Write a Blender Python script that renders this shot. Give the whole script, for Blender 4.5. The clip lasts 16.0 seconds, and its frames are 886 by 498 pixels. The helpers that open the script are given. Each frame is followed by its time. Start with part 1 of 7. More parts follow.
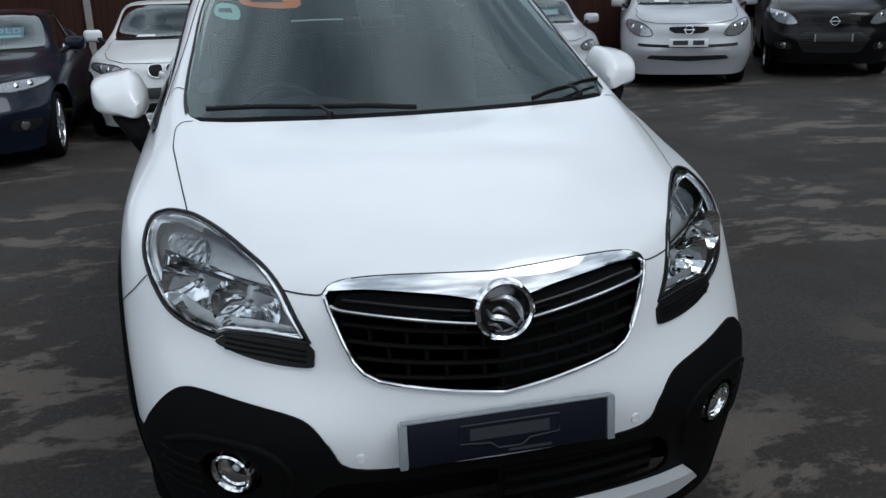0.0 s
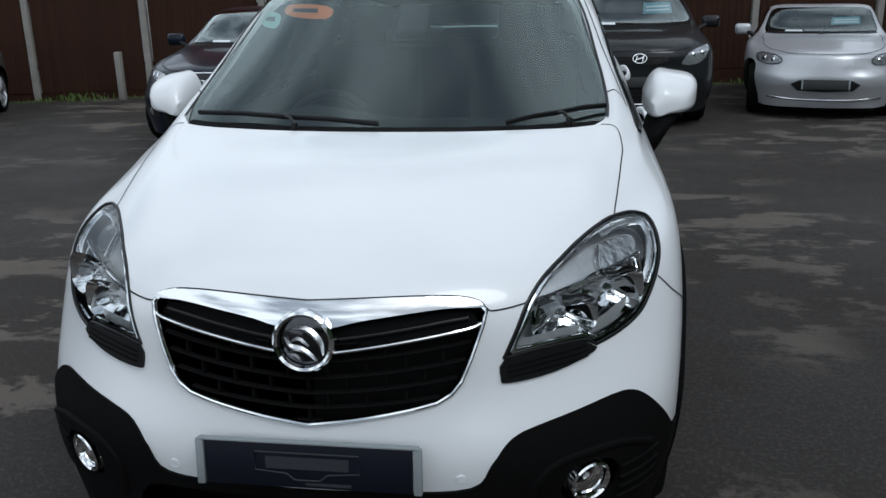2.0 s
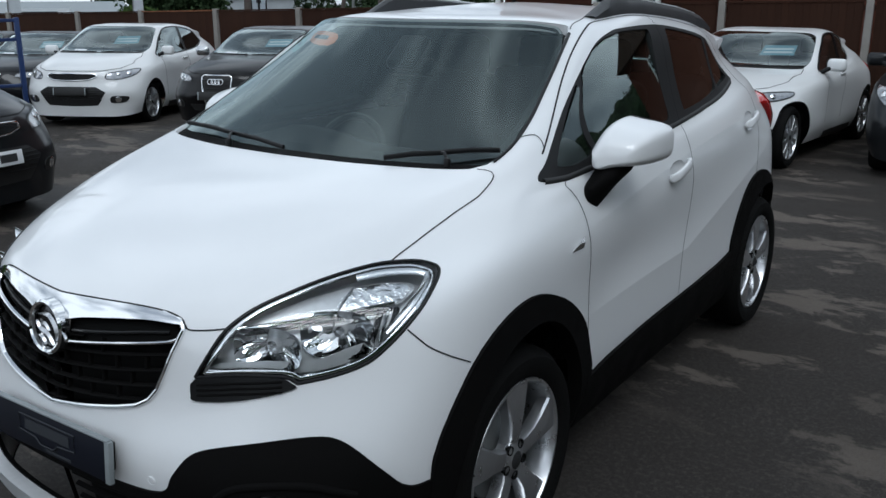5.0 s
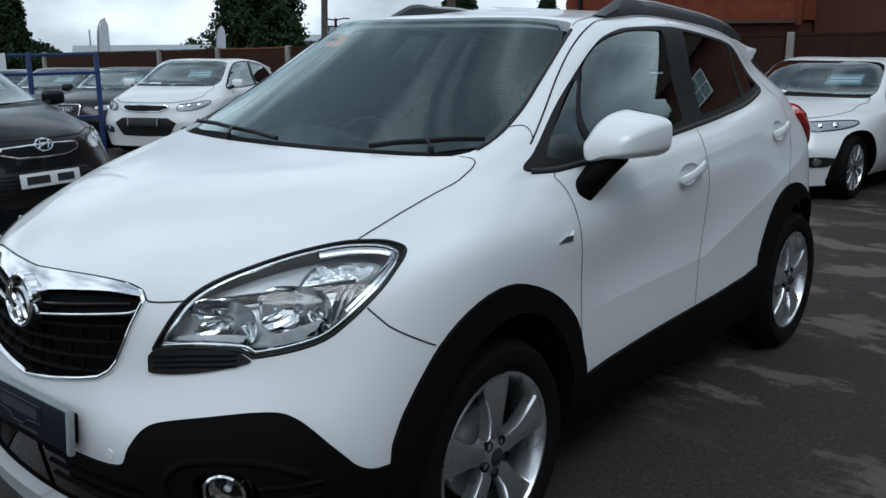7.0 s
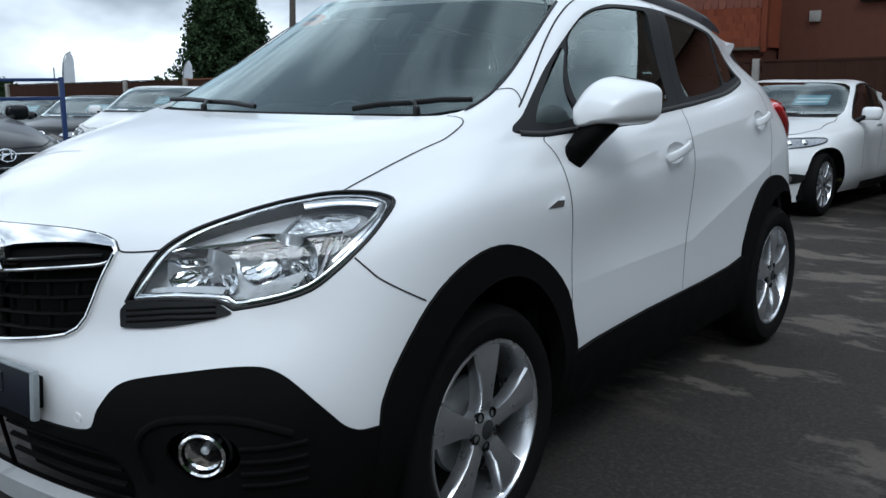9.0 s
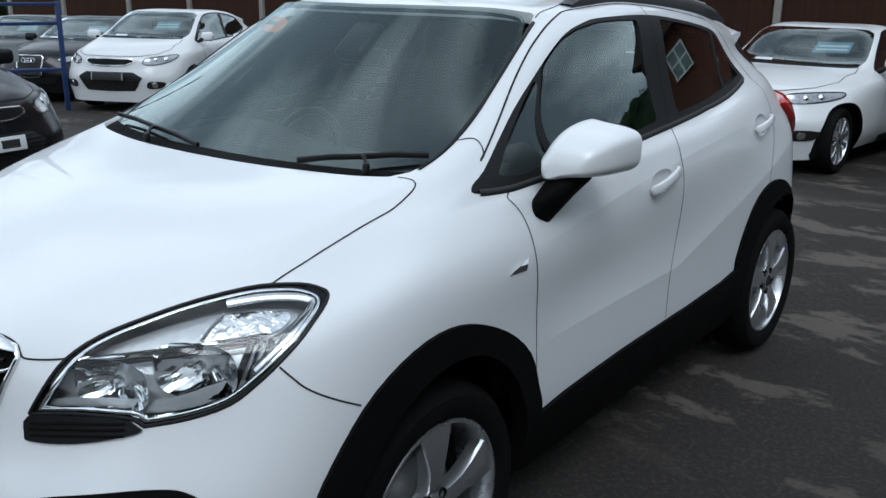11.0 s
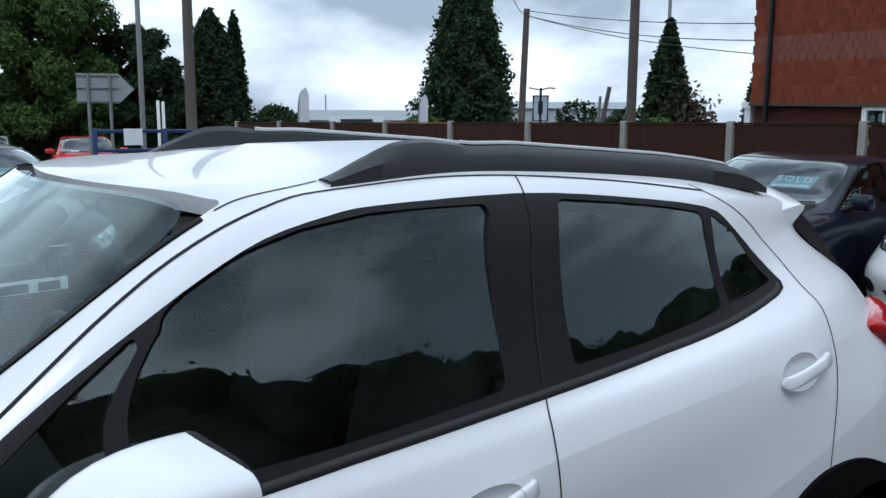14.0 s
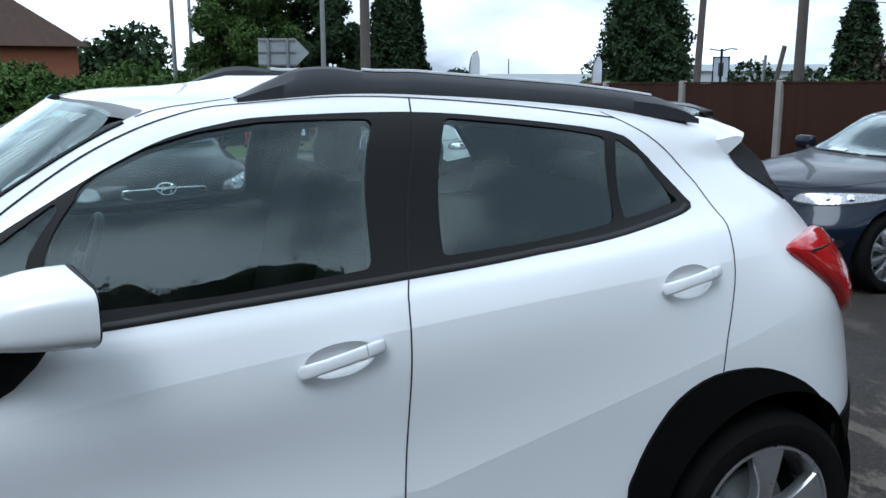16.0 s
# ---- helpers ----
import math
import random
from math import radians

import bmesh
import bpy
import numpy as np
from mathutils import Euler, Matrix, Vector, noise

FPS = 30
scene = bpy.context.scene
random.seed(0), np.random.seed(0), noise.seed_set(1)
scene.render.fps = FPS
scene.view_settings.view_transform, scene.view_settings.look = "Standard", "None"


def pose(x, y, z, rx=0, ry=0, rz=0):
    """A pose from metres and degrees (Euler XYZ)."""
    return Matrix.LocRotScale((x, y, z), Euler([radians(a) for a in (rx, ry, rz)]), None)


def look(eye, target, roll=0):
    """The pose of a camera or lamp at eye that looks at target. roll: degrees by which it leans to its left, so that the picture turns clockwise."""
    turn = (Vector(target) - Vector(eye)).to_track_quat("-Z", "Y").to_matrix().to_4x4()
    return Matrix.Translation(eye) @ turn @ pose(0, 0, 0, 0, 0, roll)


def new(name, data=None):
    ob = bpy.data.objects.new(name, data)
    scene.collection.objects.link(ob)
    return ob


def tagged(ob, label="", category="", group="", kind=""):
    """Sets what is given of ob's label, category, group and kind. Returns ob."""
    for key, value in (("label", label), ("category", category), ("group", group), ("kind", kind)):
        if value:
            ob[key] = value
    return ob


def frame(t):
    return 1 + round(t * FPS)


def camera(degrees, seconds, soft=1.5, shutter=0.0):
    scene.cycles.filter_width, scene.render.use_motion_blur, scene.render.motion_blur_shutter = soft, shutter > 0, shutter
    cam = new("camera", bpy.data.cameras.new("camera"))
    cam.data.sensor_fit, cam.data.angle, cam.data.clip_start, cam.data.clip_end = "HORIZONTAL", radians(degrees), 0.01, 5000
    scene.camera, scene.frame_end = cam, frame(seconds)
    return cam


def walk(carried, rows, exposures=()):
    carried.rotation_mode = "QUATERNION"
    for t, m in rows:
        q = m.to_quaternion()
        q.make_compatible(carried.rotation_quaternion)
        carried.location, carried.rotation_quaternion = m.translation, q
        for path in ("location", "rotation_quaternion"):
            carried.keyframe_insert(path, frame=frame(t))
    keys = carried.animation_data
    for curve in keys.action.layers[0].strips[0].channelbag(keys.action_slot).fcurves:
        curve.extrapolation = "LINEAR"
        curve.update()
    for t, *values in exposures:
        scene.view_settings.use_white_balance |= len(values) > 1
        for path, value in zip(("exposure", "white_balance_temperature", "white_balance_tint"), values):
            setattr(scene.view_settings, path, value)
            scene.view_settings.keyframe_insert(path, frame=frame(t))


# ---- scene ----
cam = camera(52.5, 16.0)
PATH = [
    (0, (-0.599, -2.864, 1.679), (-0.15, -1.012, 1.071), -1.5),
    (0.5, (-0.332, -2.949, 1.697), (-0.02, -1.072, 1.082), -1.3),
    (1, (-0.081, -2.929, 1.703), (0.078, -1.033, 1.084), -0.6),
    (1.5, (0.334, -2.887, 1.676), (0.232, -0.98, 1.085), -1.6),
    (2, (0.593, -2.818, 1.704), (0.317, -0.929, 1.108), -1.2),
    (2.5, (0.841, -2.715, 1.717), (0.397, -0.855, 1.13), -0.3),
    (3, (1.182, -2.649, 1.734), (0.554, -0.84, 1.16), -0.3),
    (3.5, (1.504, -2.551, 1.744), (0.719, -0.801, 1.175), -0.1),
    (4, (1.725, -2.436, 1.738), (0.827, -0.741, 1.171), 0.2),
    (4.5, (1.991, -2.308, 1.742), (0.966, -0.686, 1.178), -0.1),
    (6.8, (2.28, -2.053, 1.616), (1.071, -0.535, 1.132), 0.1),
    (7, (2.338, -2.039, 1.573), (1.093, -0.544, 1.113), -0.3),
    (7.5, (2.285, -2.072, 1.43), (1.065, -0.539, 1.031), -0.4),
    (8, (2.291, -2.097, 1.315), (1.074, -0.546, 0.975), -0.2),
    (8.2, (2.313, -2.106, 1.268), (1.09, -0.555, 0.956), -0.9),
    (10.3, (2.138, -1.823, 1.537), (0.99, -0.267, 1.026), 1.4),
    (10.5, (2.181, -1.804, 1.569), (1.009, -0.266, 1.061), 0.4),
    (11, (2.205, -1.687, 1.715), (1.008, -0.19, 1.145), 0.7),
    (11.5, (2.087, -1.41, 1.702), (0.883, 0.096, 1.17), 1.5),
    (12, (2.176, -1.167, 1.74), (0.894, 0.286, 1.246), 2.1),
    (12.5, (2.278, -0.795, 1.773), (0.885, 0.572, 1.339), 1.5),
    (13, (2.221, -0.434, 1.787), (0.763, 0.875, 1.386), 1.6),
    (13.5, (2.17, -0.055, 1.79), (0.627, 1.162, 1.42), 0.4),
    (14, (2.097, 0.218, 1.8), (0.485, 1.356, 1.474), 0.3),
    (14.5, (2.078, 0.393, 1.815), (0.409, 1.455, 1.522), -0.0),
    (15, (2.207, 0.607, 1.799), (0.483, 1.575, 1.496), 0.1),
    (15.5, (2.479, 0.659, 1.75), (0.708, 1.523, 1.406), -0.3),
    (16, (2.793, 0.622, 1.723), (0.991, 1.393, 1.322), -0.1),
]
EXPOSURES = [(0, 0.08, 5820, 6), (4.5, 0.08, 5780, 6), (7.2, 0.0, 5620, 4), (8.2, 0.25, 5640, 5), (10.5, 0.42, 5640, 5), (11.0, 0.2, 5620, 5), (11.6, 0.1, 5600, 5), (12.5, 0.06, 5580, 5), (13.5, 0.18, 5530, 5), (14.5, 0.52, 5450, 5), (16, 0.68, 5430, 5)]
walk(cam, [(t, look(eye, target, roll)) for t, eye, target, roll in PATH], EXPOSURES)

# ---- world, sun, exposure ----
world = bpy.data.worlds.new("overcast_sky")
world.use_nodes = True
scene.world = world


def sky():
    nt = world.node_tree
    nt.nodes.clear()
    out = nt.nodes.new("ShaderNodeOutputWorld")
    bg = nt.nodes.new("ShaderNodeBackground")
    tex = nt.nodes.new("ShaderNodeTexSky")
    tex.sky_type, tex.sun_disc = "NISHITA", False
    tex.sun_elevation, tex.sun_rotation = radians(52), radians(160)
    tex.dust_density, tex.air_density = 3.0, 1.2
    co = nt.nodes.new("ShaderNodeTexCoord")
    mp = nt.nodes.new("ShaderNodeMapping")
    mp.inputs["Scale"].default_value = (1.0, 1.0, 2.2)
    nz = nt.nodes.new("ShaderNodeTexNoise")
    nz.inputs["Scale"].default_value, nz.inputs["Detail"].default_value, nz.inputs["Roughness"].default_value = 2.5, 5.0, 0.52
    nz.inputs["Distortion"].default_value = 0.1
    ramp = nt.nodes.new("ShaderNodeValToRGB")
    ramp.color_ramp.elements[0].position, ramp.color_ramp.elements[0].color = 0.40, (4.3, 4.65, 5.1, 1)
    ramp.color_ramp.elements[1].position, ramp.color_ramp.elements[1].color = 0.59, (13.6, 13.7, 13.8, 1)
    mix = nt.nodes.new("ShaderNodeMix")
    mix.data_type = "RGBA"
    mix.inputs["Factor"].default_value = 0.9
    ln = nt.links.new
    ln(co.outputs["Generated"], mp.inputs["Vector"])
    ln(mp.outputs["Vector"], nz.inputs["Vector"])
    ln(nz.outputs["Fac"], ramp.inputs["Fac"])
    ln(tex.outputs["Color"], mix.inputs["A"])
    ln(ramp.outputs["Color"], mix.inputs["B"])
    ln(mix.outputs["Result"], bg.inputs["Color"])
    bg.inputs["Strength"].default_value = 0.085
    ln(bg.outputs["Background"], out.inputs["Surface"])


sky()
sun_data = bpy.data.lights.new("sun", "SUN")
sun_data.energy, sun_data.angle, sun_data.color = 0.9, radians(25), (1.0, 0.97, 0.93)
sun = new("sun", sun_data)
sun.matrix_basis = look((10.5, -9, 18), (0, 0, 0))

# ---- materials ----
def material(name, base, rough=0.5, metal=0.0, vary=0.0, scale=8.0, bump=0.0, bump_scale=60.0, coat=0.0, spec=0.5, second=None, rough_vary=0.0, island=0.0, stretch=(1, 1, 1), emit=None, generated=False):
    """A principled surface: base colour, broken at two scales towards second, with fine relief."""
    m = bpy.data.materials.new(name)
    m.use_nodes = True
    nt = m.node_tree
    ln = nt.links.new
    p = nt.nodes["Principled BSDF"]
    p.inputs["Base Color"].default_value = (*base, 1)
    p.inputs["Roughness"].default_value = rough
    p.inputs["Metallic"].default_value = metal
    p.inputs["Specular IOR Level"].default_value = spec
    p.inputs["Coat Weight"].default_value = coat
    p.inputs["Coat Roughness"].default_value = 0.04
    if emit:
        p.inputs["Emission Color"].default_value, p.inputs["Emission Strength"].default_value = (*base, 1), emit
    if vary or bump or rough_vary or island:
        co = nt.nodes.new("ShaderNodeTexCoord")
        mp = nt.nodes.new("ShaderNodeMapping")
        mp.inputs["Scale"].default_value = stretch
        ln(co.outputs["Object"], mp.inputs["Vector"])
        big = nt.nodes.new("ShaderNodeTexNoise")
        big.inputs["Scale"].default_value, big.inputs["Detail"].default_value = scale, 5
        small = nt.nodes.new("ShaderNodeTexNoise")
        small.inputs["Scale"].default_value, small.inputs["Detail"].default_value = bump_scale, 4
        ln(mp.outputs["Vector"], big.inputs["Vector"])
        ln(mp.outputs["Vector"], small.inputs["Vector"])
        if vary:
            add = nt.nodes.new("ShaderNodeMath")
            add.operation = "MULTIPLY_ADD"
            add.inputs[1].default_value, add.inputs[2].default_value = 0.4, 0.0
            ln(small.outputs["Fac"], add.inputs[0])
            ad2 = nt.nodes.new("ShaderNodeMath")
            ad2.operation = "MULTIPLY_ADD"
            ad2.inputs[1].default_value = 0.6
            ln(big.outputs["Fac"], ad2.inputs[0])
            ln(add.outputs[0], ad2.inputs[2])
            ramp = nt.nodes.new("ShaderNodeMapRange")
            ramp.inputs[1].default_value, ramp.inputs[2].default_value = 0.35, 0.65
            ramp.inputs[3].default_value, ramp.inputs[4].default_value = 0.0, vary
            ln(ad2.outputs[0], ramp.inputs[0])
            mix = nt.nodes.new("ShaderNodeMix")
            mix.data_type = "RGBA"
            mix.inputs["A"].default_value = (*base, 1)
            mix.inputs["B"].default_value = (*(second or [c * 0.5 for c in base]), 1)
            ln(ramp.outputs[0], mix.inputs["Factor"])
            last = mix.outputs["Result"]
            if island:
                info = nt.nodes.new("ShaderNodeObjectInfo")
                geo = nt.nodes.new("ShaderNodeNewGeometry")
                sm = nt.nodes.new("ShaderNodeMath")
                sm.operation = "ADD"
                ln(info.outputs["Random"], sm.inputs[0])
                ln(geo.outputs["Random Per Island"], sm.inputs[1])
                mr = nt.nodes.new("ShaderNodeMapRange")
                mr.inputs[2].default_value = 2.0
                mr.inputs[3].default_value, mr.inputs[4].default_value = 1 - island, 1 + island
                ln(sm.outputs[0], mr.inputs[0])
                hs = nt.nodes.new("ShaderNodeHueSaturation")
                ln(mr.outputs[0], hs.inputs["Value"])
                ln(last, hs.inputs["Color"])
                last = hs.outputs["Color"]
            ln(last, p.inputs["Base Color"])
        if rough_vary:
            rr = nt.nodes.new("ShaderNodeMapRange")
            rr.inputs[1].default_value, rr.inputs[2].default_value = 0.3, 0.7
            rr.inputs[3].default_value, rr.inputs[4].default_value = rough, min(1.0, rough + rough_vary)
            ln(big.outputs["Fac"], rr.inputs[0])
            ln(rr.outputs[0], p.inputs["Roughness"])
        if bump:
            bp = nt.nodes.new("ShaderNodeBump")
            bp.inputs["Strength"].default_value, bp.inputs["Distance"].default_value = bump, 0.01
            ln(small.outputs["Fac"], bp.inputs["Height"])
            ln(bp.outputs["Normal"], p.inputs["Normal"])
    return m


def glass(name, tint, gloss=1.0, rough=0.0, sheen=(1, 1, 1)):
    """A tinted pane: what lies behind shows through, and the surroundings mirror in it as the angle grows."""
    m = bpy.data.materials.new(name)
    m.use_nodes = True
    nt = m.node_tree
    nt.nodes.clear()
    ln = nt.links.new
    out = nt.nodes.new("ShaderNodeOutputMaterial")
    tr = nt.nodes.new("ShaderNodeBsdfTransparent")
    tr.inputs["Color"].default_value = (*tint, 1)
    gl = nt.nodes.new("ShaderNodeBsdfGlossy")
    gl.inputs["Roughness"].default_value = rough
    gl.inputs["Color"].default_value = (*sheen, 1)
    fr = nt.nodes.new("ShaderNodeFresnel")
    fr.inputs["IOR"].default_value = 1.5
    mul = nt.nodes.new("ShaderNodeMath")
    mul.operation = "MULTIPLY"
    mul.inputs[1].default_value = gloss
    mul.use_clamp = True
    mix = nt.nodes.new("ShaderNodeMixShader")
    ln(fr.outputs[0], mul.inputs[0])
    ln(mul.outputs[0], mix.inputs["Fac"])
    ln(tr.outputs[0], mix.inputs[1])
    ln(gl.outputs[0], mix.inputs[2])
    ln(mix.outputs[0], out.inputs["Surface"])
    return m


WHITE = material("white_paint", (0.80, 0.81, 0.82), 0.32, coat=0.7, vary=0.03, scale=1.5, bump_scale=300)


def door_scoop(m):
    """Pressed relief of the doors: a shallow scoop between the shoulder crease and the lower crease."""
    nt = m.node_tree
    ln = nt.links.new
    p = nt.nodes["Principled BSDF"]
    co = nt.nodes.new("ShaderNodeTexCoord")
    sep = nt.nodes.new("ShaderNodeSeparateXYZ")
    ln(co.outputs["Object"], sep.inputs[0])
    y, z = sep.outputs["Y"], sep.outputs["Z"]

    def calc(op, a, b, c=0.0):
        n = nt.nodes.new("ShaderNodeMath")
        n.operation = op
        for i, v in enumerate((a, b, c)):
            if isinstance(v, (int, float)):
                n.inputs[i].default_value = v
            else:
                ln(v, n.inputs[i])
        return n.outputs[0]

    def fade(a, b):
        r = nt.nodes.new("ShaderNodeMapRange")
        r.interpolation_type = "SMOOTHSTEP"
        r.inputs[1].default_value, r.inputs[2].default_value = a, b
        ln(y, r.inputs[0])
        return r.outputs[0]

    crease = calc("MULTIPLY_ADD", y, calc("MULTIPLY_ADD", y, -0.017, 0.135), 0.955)
    lower = calc("MULTIPLY_ADD", calc("MAXIMUM", calc("SUBTRACT", y, 1.4), 0.0), 0.27, 0.69)
    s = calc("MAXIMUM", calc("SUBTRACT", crease, z), 0.0)
    rest = calc("MAXIMUM", calc("SUBTRACT", z, lower), 0.0)
    deep = calc("MULTIPLY", calc("MULTIPLY", s, rest), calc("MULTIPLY", fade(0.25, 0.75), calc("SUBTRACT", 1.0, fade(2.4, 2.75))))
    bp = nt.nodes.new("ShaderNodeBump")
    bp.inputs["Strength"].default_value, bp.inputs["Distance"].default_value = 1.0, 1.0
    ln(calc("MULTIPLY", deep, -0.42), bp.inputs["Height"])
    ln(bp.outputs["Normal"], p.inputs["Normal"])
    ln(bp.outputs["Normal"], p.inputs["Coat Normal"])


door_scoop(WHITE)
GAP = material("panel_gap", (0.03, 0.03, 0.032), 0.8, spec=0.1)
CLAD = material("black_cladding", (0.0042, 0.0040, 0.0040), 0.6, vary=0.3, scale=6, bump=0.25, bump_scale=700, second=(0.0068, 0.0064, 0.0064), rough_vary=0.2, spec=0.06)
TRIM = material("satin_black_trim", (0.006, 0.006, 0.0065), 0.4, vary=0.2, scale=10, spec=0.3)
RAIL = material("roof_rail_black", (0.030, 0.031, 0.034), 0.42, vary=0.2, scale=14, bump=0.1, bump_scale=500)
SKIDPAINT = material("silver_skid_paint", (0.50, 0.51, 0.52), 0.38, 0.15, vary=0.2, scale=12)
CHROME = material("chrome", (0.86, 0.87, 0.88), 0.07, 1.0)
SILVER = material("bright_silver", (0.72, 0.73, 0.74), 0.22, 1.0)
ALLOY = material("alloy_silver", (0.66, 0.67, 0.69), 0.25, 0.93, vary=0.15, scale=20, rough_vary=0.12)
TYRE = material("tyre_rubber", (0.0055, 0.0055, 0.0055), 0.8, vary=0.4, scale=9, bump=0.3, bump_scale=250, second=(0.010, 0.0095, 0.009), spec=0.07)
# near-black that puts the shade of recesses and undersides into the colour
DARK = material("shade_black", (0.005, 0.005, 0.005), 0.9, spec=0.1)
INTERIOR = material("dark_interior", (0.012, 0.012, 0.013), 0.75, vary=0.3, scale=10, bump=0.2, bump_scale=400)
SEATCLOTH = material("seat_cloth", (0.012, 0.012, 0.013), 0.9, vary=0.4, scale=30, bump=0.4, bump_scale=500)
WINDSCREEN = glass("windscreen_glass", (0.70, 0.78, 0.76), 1.7, sheen=(0.86, 1.0, 0.99))
SIDEGLASS = glass("side_glass", (0.66, 0.74, 0.73), 1.9, sheen=(0.88, 1.0, 0.98))
PRIVACY = glass("privacy_glass", (0.58, 0.66, 0.65), 1.9, sheen=(0.88, 1.0, 0.98))
LENS = glass("lamp_lens", (0.93, 0.95, 0.96), 1.0)
CARGLASS = glass("car_glass", (0.60, 0.68, 0.69), 2.3, sheen=(0.9, 1.0, 1.0))
REDLENS = material("red_lens", (0.45, 0.008, 0.010), 0.08, coat=0.6, vary=0.3, scale=25)
PLATE = material("plate_white", (0.72, 0.73, 0.74), 0.4)
INK = material("plate_ink", (0.02, 0.02, 0.02), 0.5)
NAVY = material("navy_board", (0.005, 0.0065, 0.013), 0.45, spec=0.25)
GREYPRINT = material("grey_print", (0.034, 0.037, 0.043), 0.6, spec=0.2)
PAPER = material("paper_sheet", (0.70, 0.74, 0.76), 0.6, vary=0.1, scale=20)
BLUEPAPER = material("blue_sheet", (0.20, 0.38, 0.45), 0.6, vary=0.1, scale=20)
ORANGE = material("orange_sticker", (0.70, 0.22, 0.06), 0.5)
TEALSTICK = material("pale_teal_sticker", (0.34, 0.55, 0.52), 0.5)
CONCRETE = material("concrete_post", (0.30, 0.285, 0.26), 0.9, vary=0.6, scale=5, bump=0.4, bump_scale=120, second=(0.17, 0.155, 0.14), island=0.12)
FENCE = material("fence_brown", (0.040, 0.0165, 0.0090), 0.85, vary=0.6, scale=3, bump=0.5, bump_scale=60, second=(0.021, 0.0092, 0.0055), island=0.22, stretch=(4, 4, 0.5), spec=0.2)
FENCEORANGE = material("fence_fresh_orange", (0.22, 0.085, 0.035), 0.85, vary=0.5, scale=3, bump=0.5, bump_scale=60, island=0.15, stretch=(4, 4, 0.5))
BLUE = material("blue_paint_steel", (0.012, 0.030, 0.11), 0.45, vary=0.4, scale=12, second=(0.03, 0.06, 0.16))
TILE = material("hung_clay_tile", (0.20, 0.052, 0.024), 0.85, vary=0.5, scale=4, bump=0.4, bump_scale=90, second=(0.115, 0.034, 0.02), island=0.25, spec=0.2)
BRICK = material("red_brick", (0.090, 0.034, 0.022), 0.9, vary=0.5, scale=6, bump=0.4, bump_scale=90, second=(0.055, 0.023, 0.016), island=0.25, spec=0.2)
TARTIMBER = material("tarred_timber", (0.014, 0.013, 0.012), 0.8, vary=0.5, scale=5)
MORTAR = material("mortar", (0.18, 0.15, 0.12), 0.95, vary=0.4, scale=12)
WHITEPAINT = material("white_joinery", (0.78, 0.78, 0.77), 0.45, vary=0.1, scale=12)
ROOFTILE = material("roof_tile", (0.070, 0.042, 0.030), 0.9, vary=0.5, scale=4, bump=0.4, bump_scale=40, island=0.2)
BARK = material("bark", (0.075, 0.055, 0.04), 0.95, vary=0.5, scale=12, bump=0.6, bump_scale=40)
LEAF = material("leaf_green", (0.075, 0.125, 0.032), 0.75, vary=0.7, scale=0.7, second=(0.028, 0.056, 0.016), island=0.3, spec=0.12)
LEAFDARK = material("leaf_dark_green", (0.034, 0.056, 0.024), 0.8, vary=0.6, scale=0.8, second=(0.015, 0.028, 0.013), island=0.3, spec=0.12)
LEAFCOPPER = material("leaf_copper", (0.060, 0.040, 0.025), 0.8, vary=0.6, scale=0.8, island=0.4)
POLEWOOD = material("pole_wood", (0.095, 0.080, 0.070), 0.9, vary=0.5, scale=6, bump=0.4, bump_scale=60)
STEELGREY = material("galvanised_grey", (0.23, 0.24, 0.24), 0.5, 0.4, vary=0.3, scale=8)
WIRE = material("wire_black", (0.02, 0.02, 0.02), 0.6)
SIGNBACK = material("sign_back_grey", (0.30, 0.33, 0.34), 0.55, 0.2, vary=0.3, scale=5)
METALROOF = material("pale_metal_roof", (0.42, 0.45, 0.47), 0.5, vary=0.3, scale=3)
GRASS = material("grass_green", (0.09, 0.14, 0.03), 0.9, vary=0.6, scale=1.2, bump=0.6, bump_scale=40)
YELLOW = material("yellow_plastic", (0.70, 0.50, 0.03), 0.5)


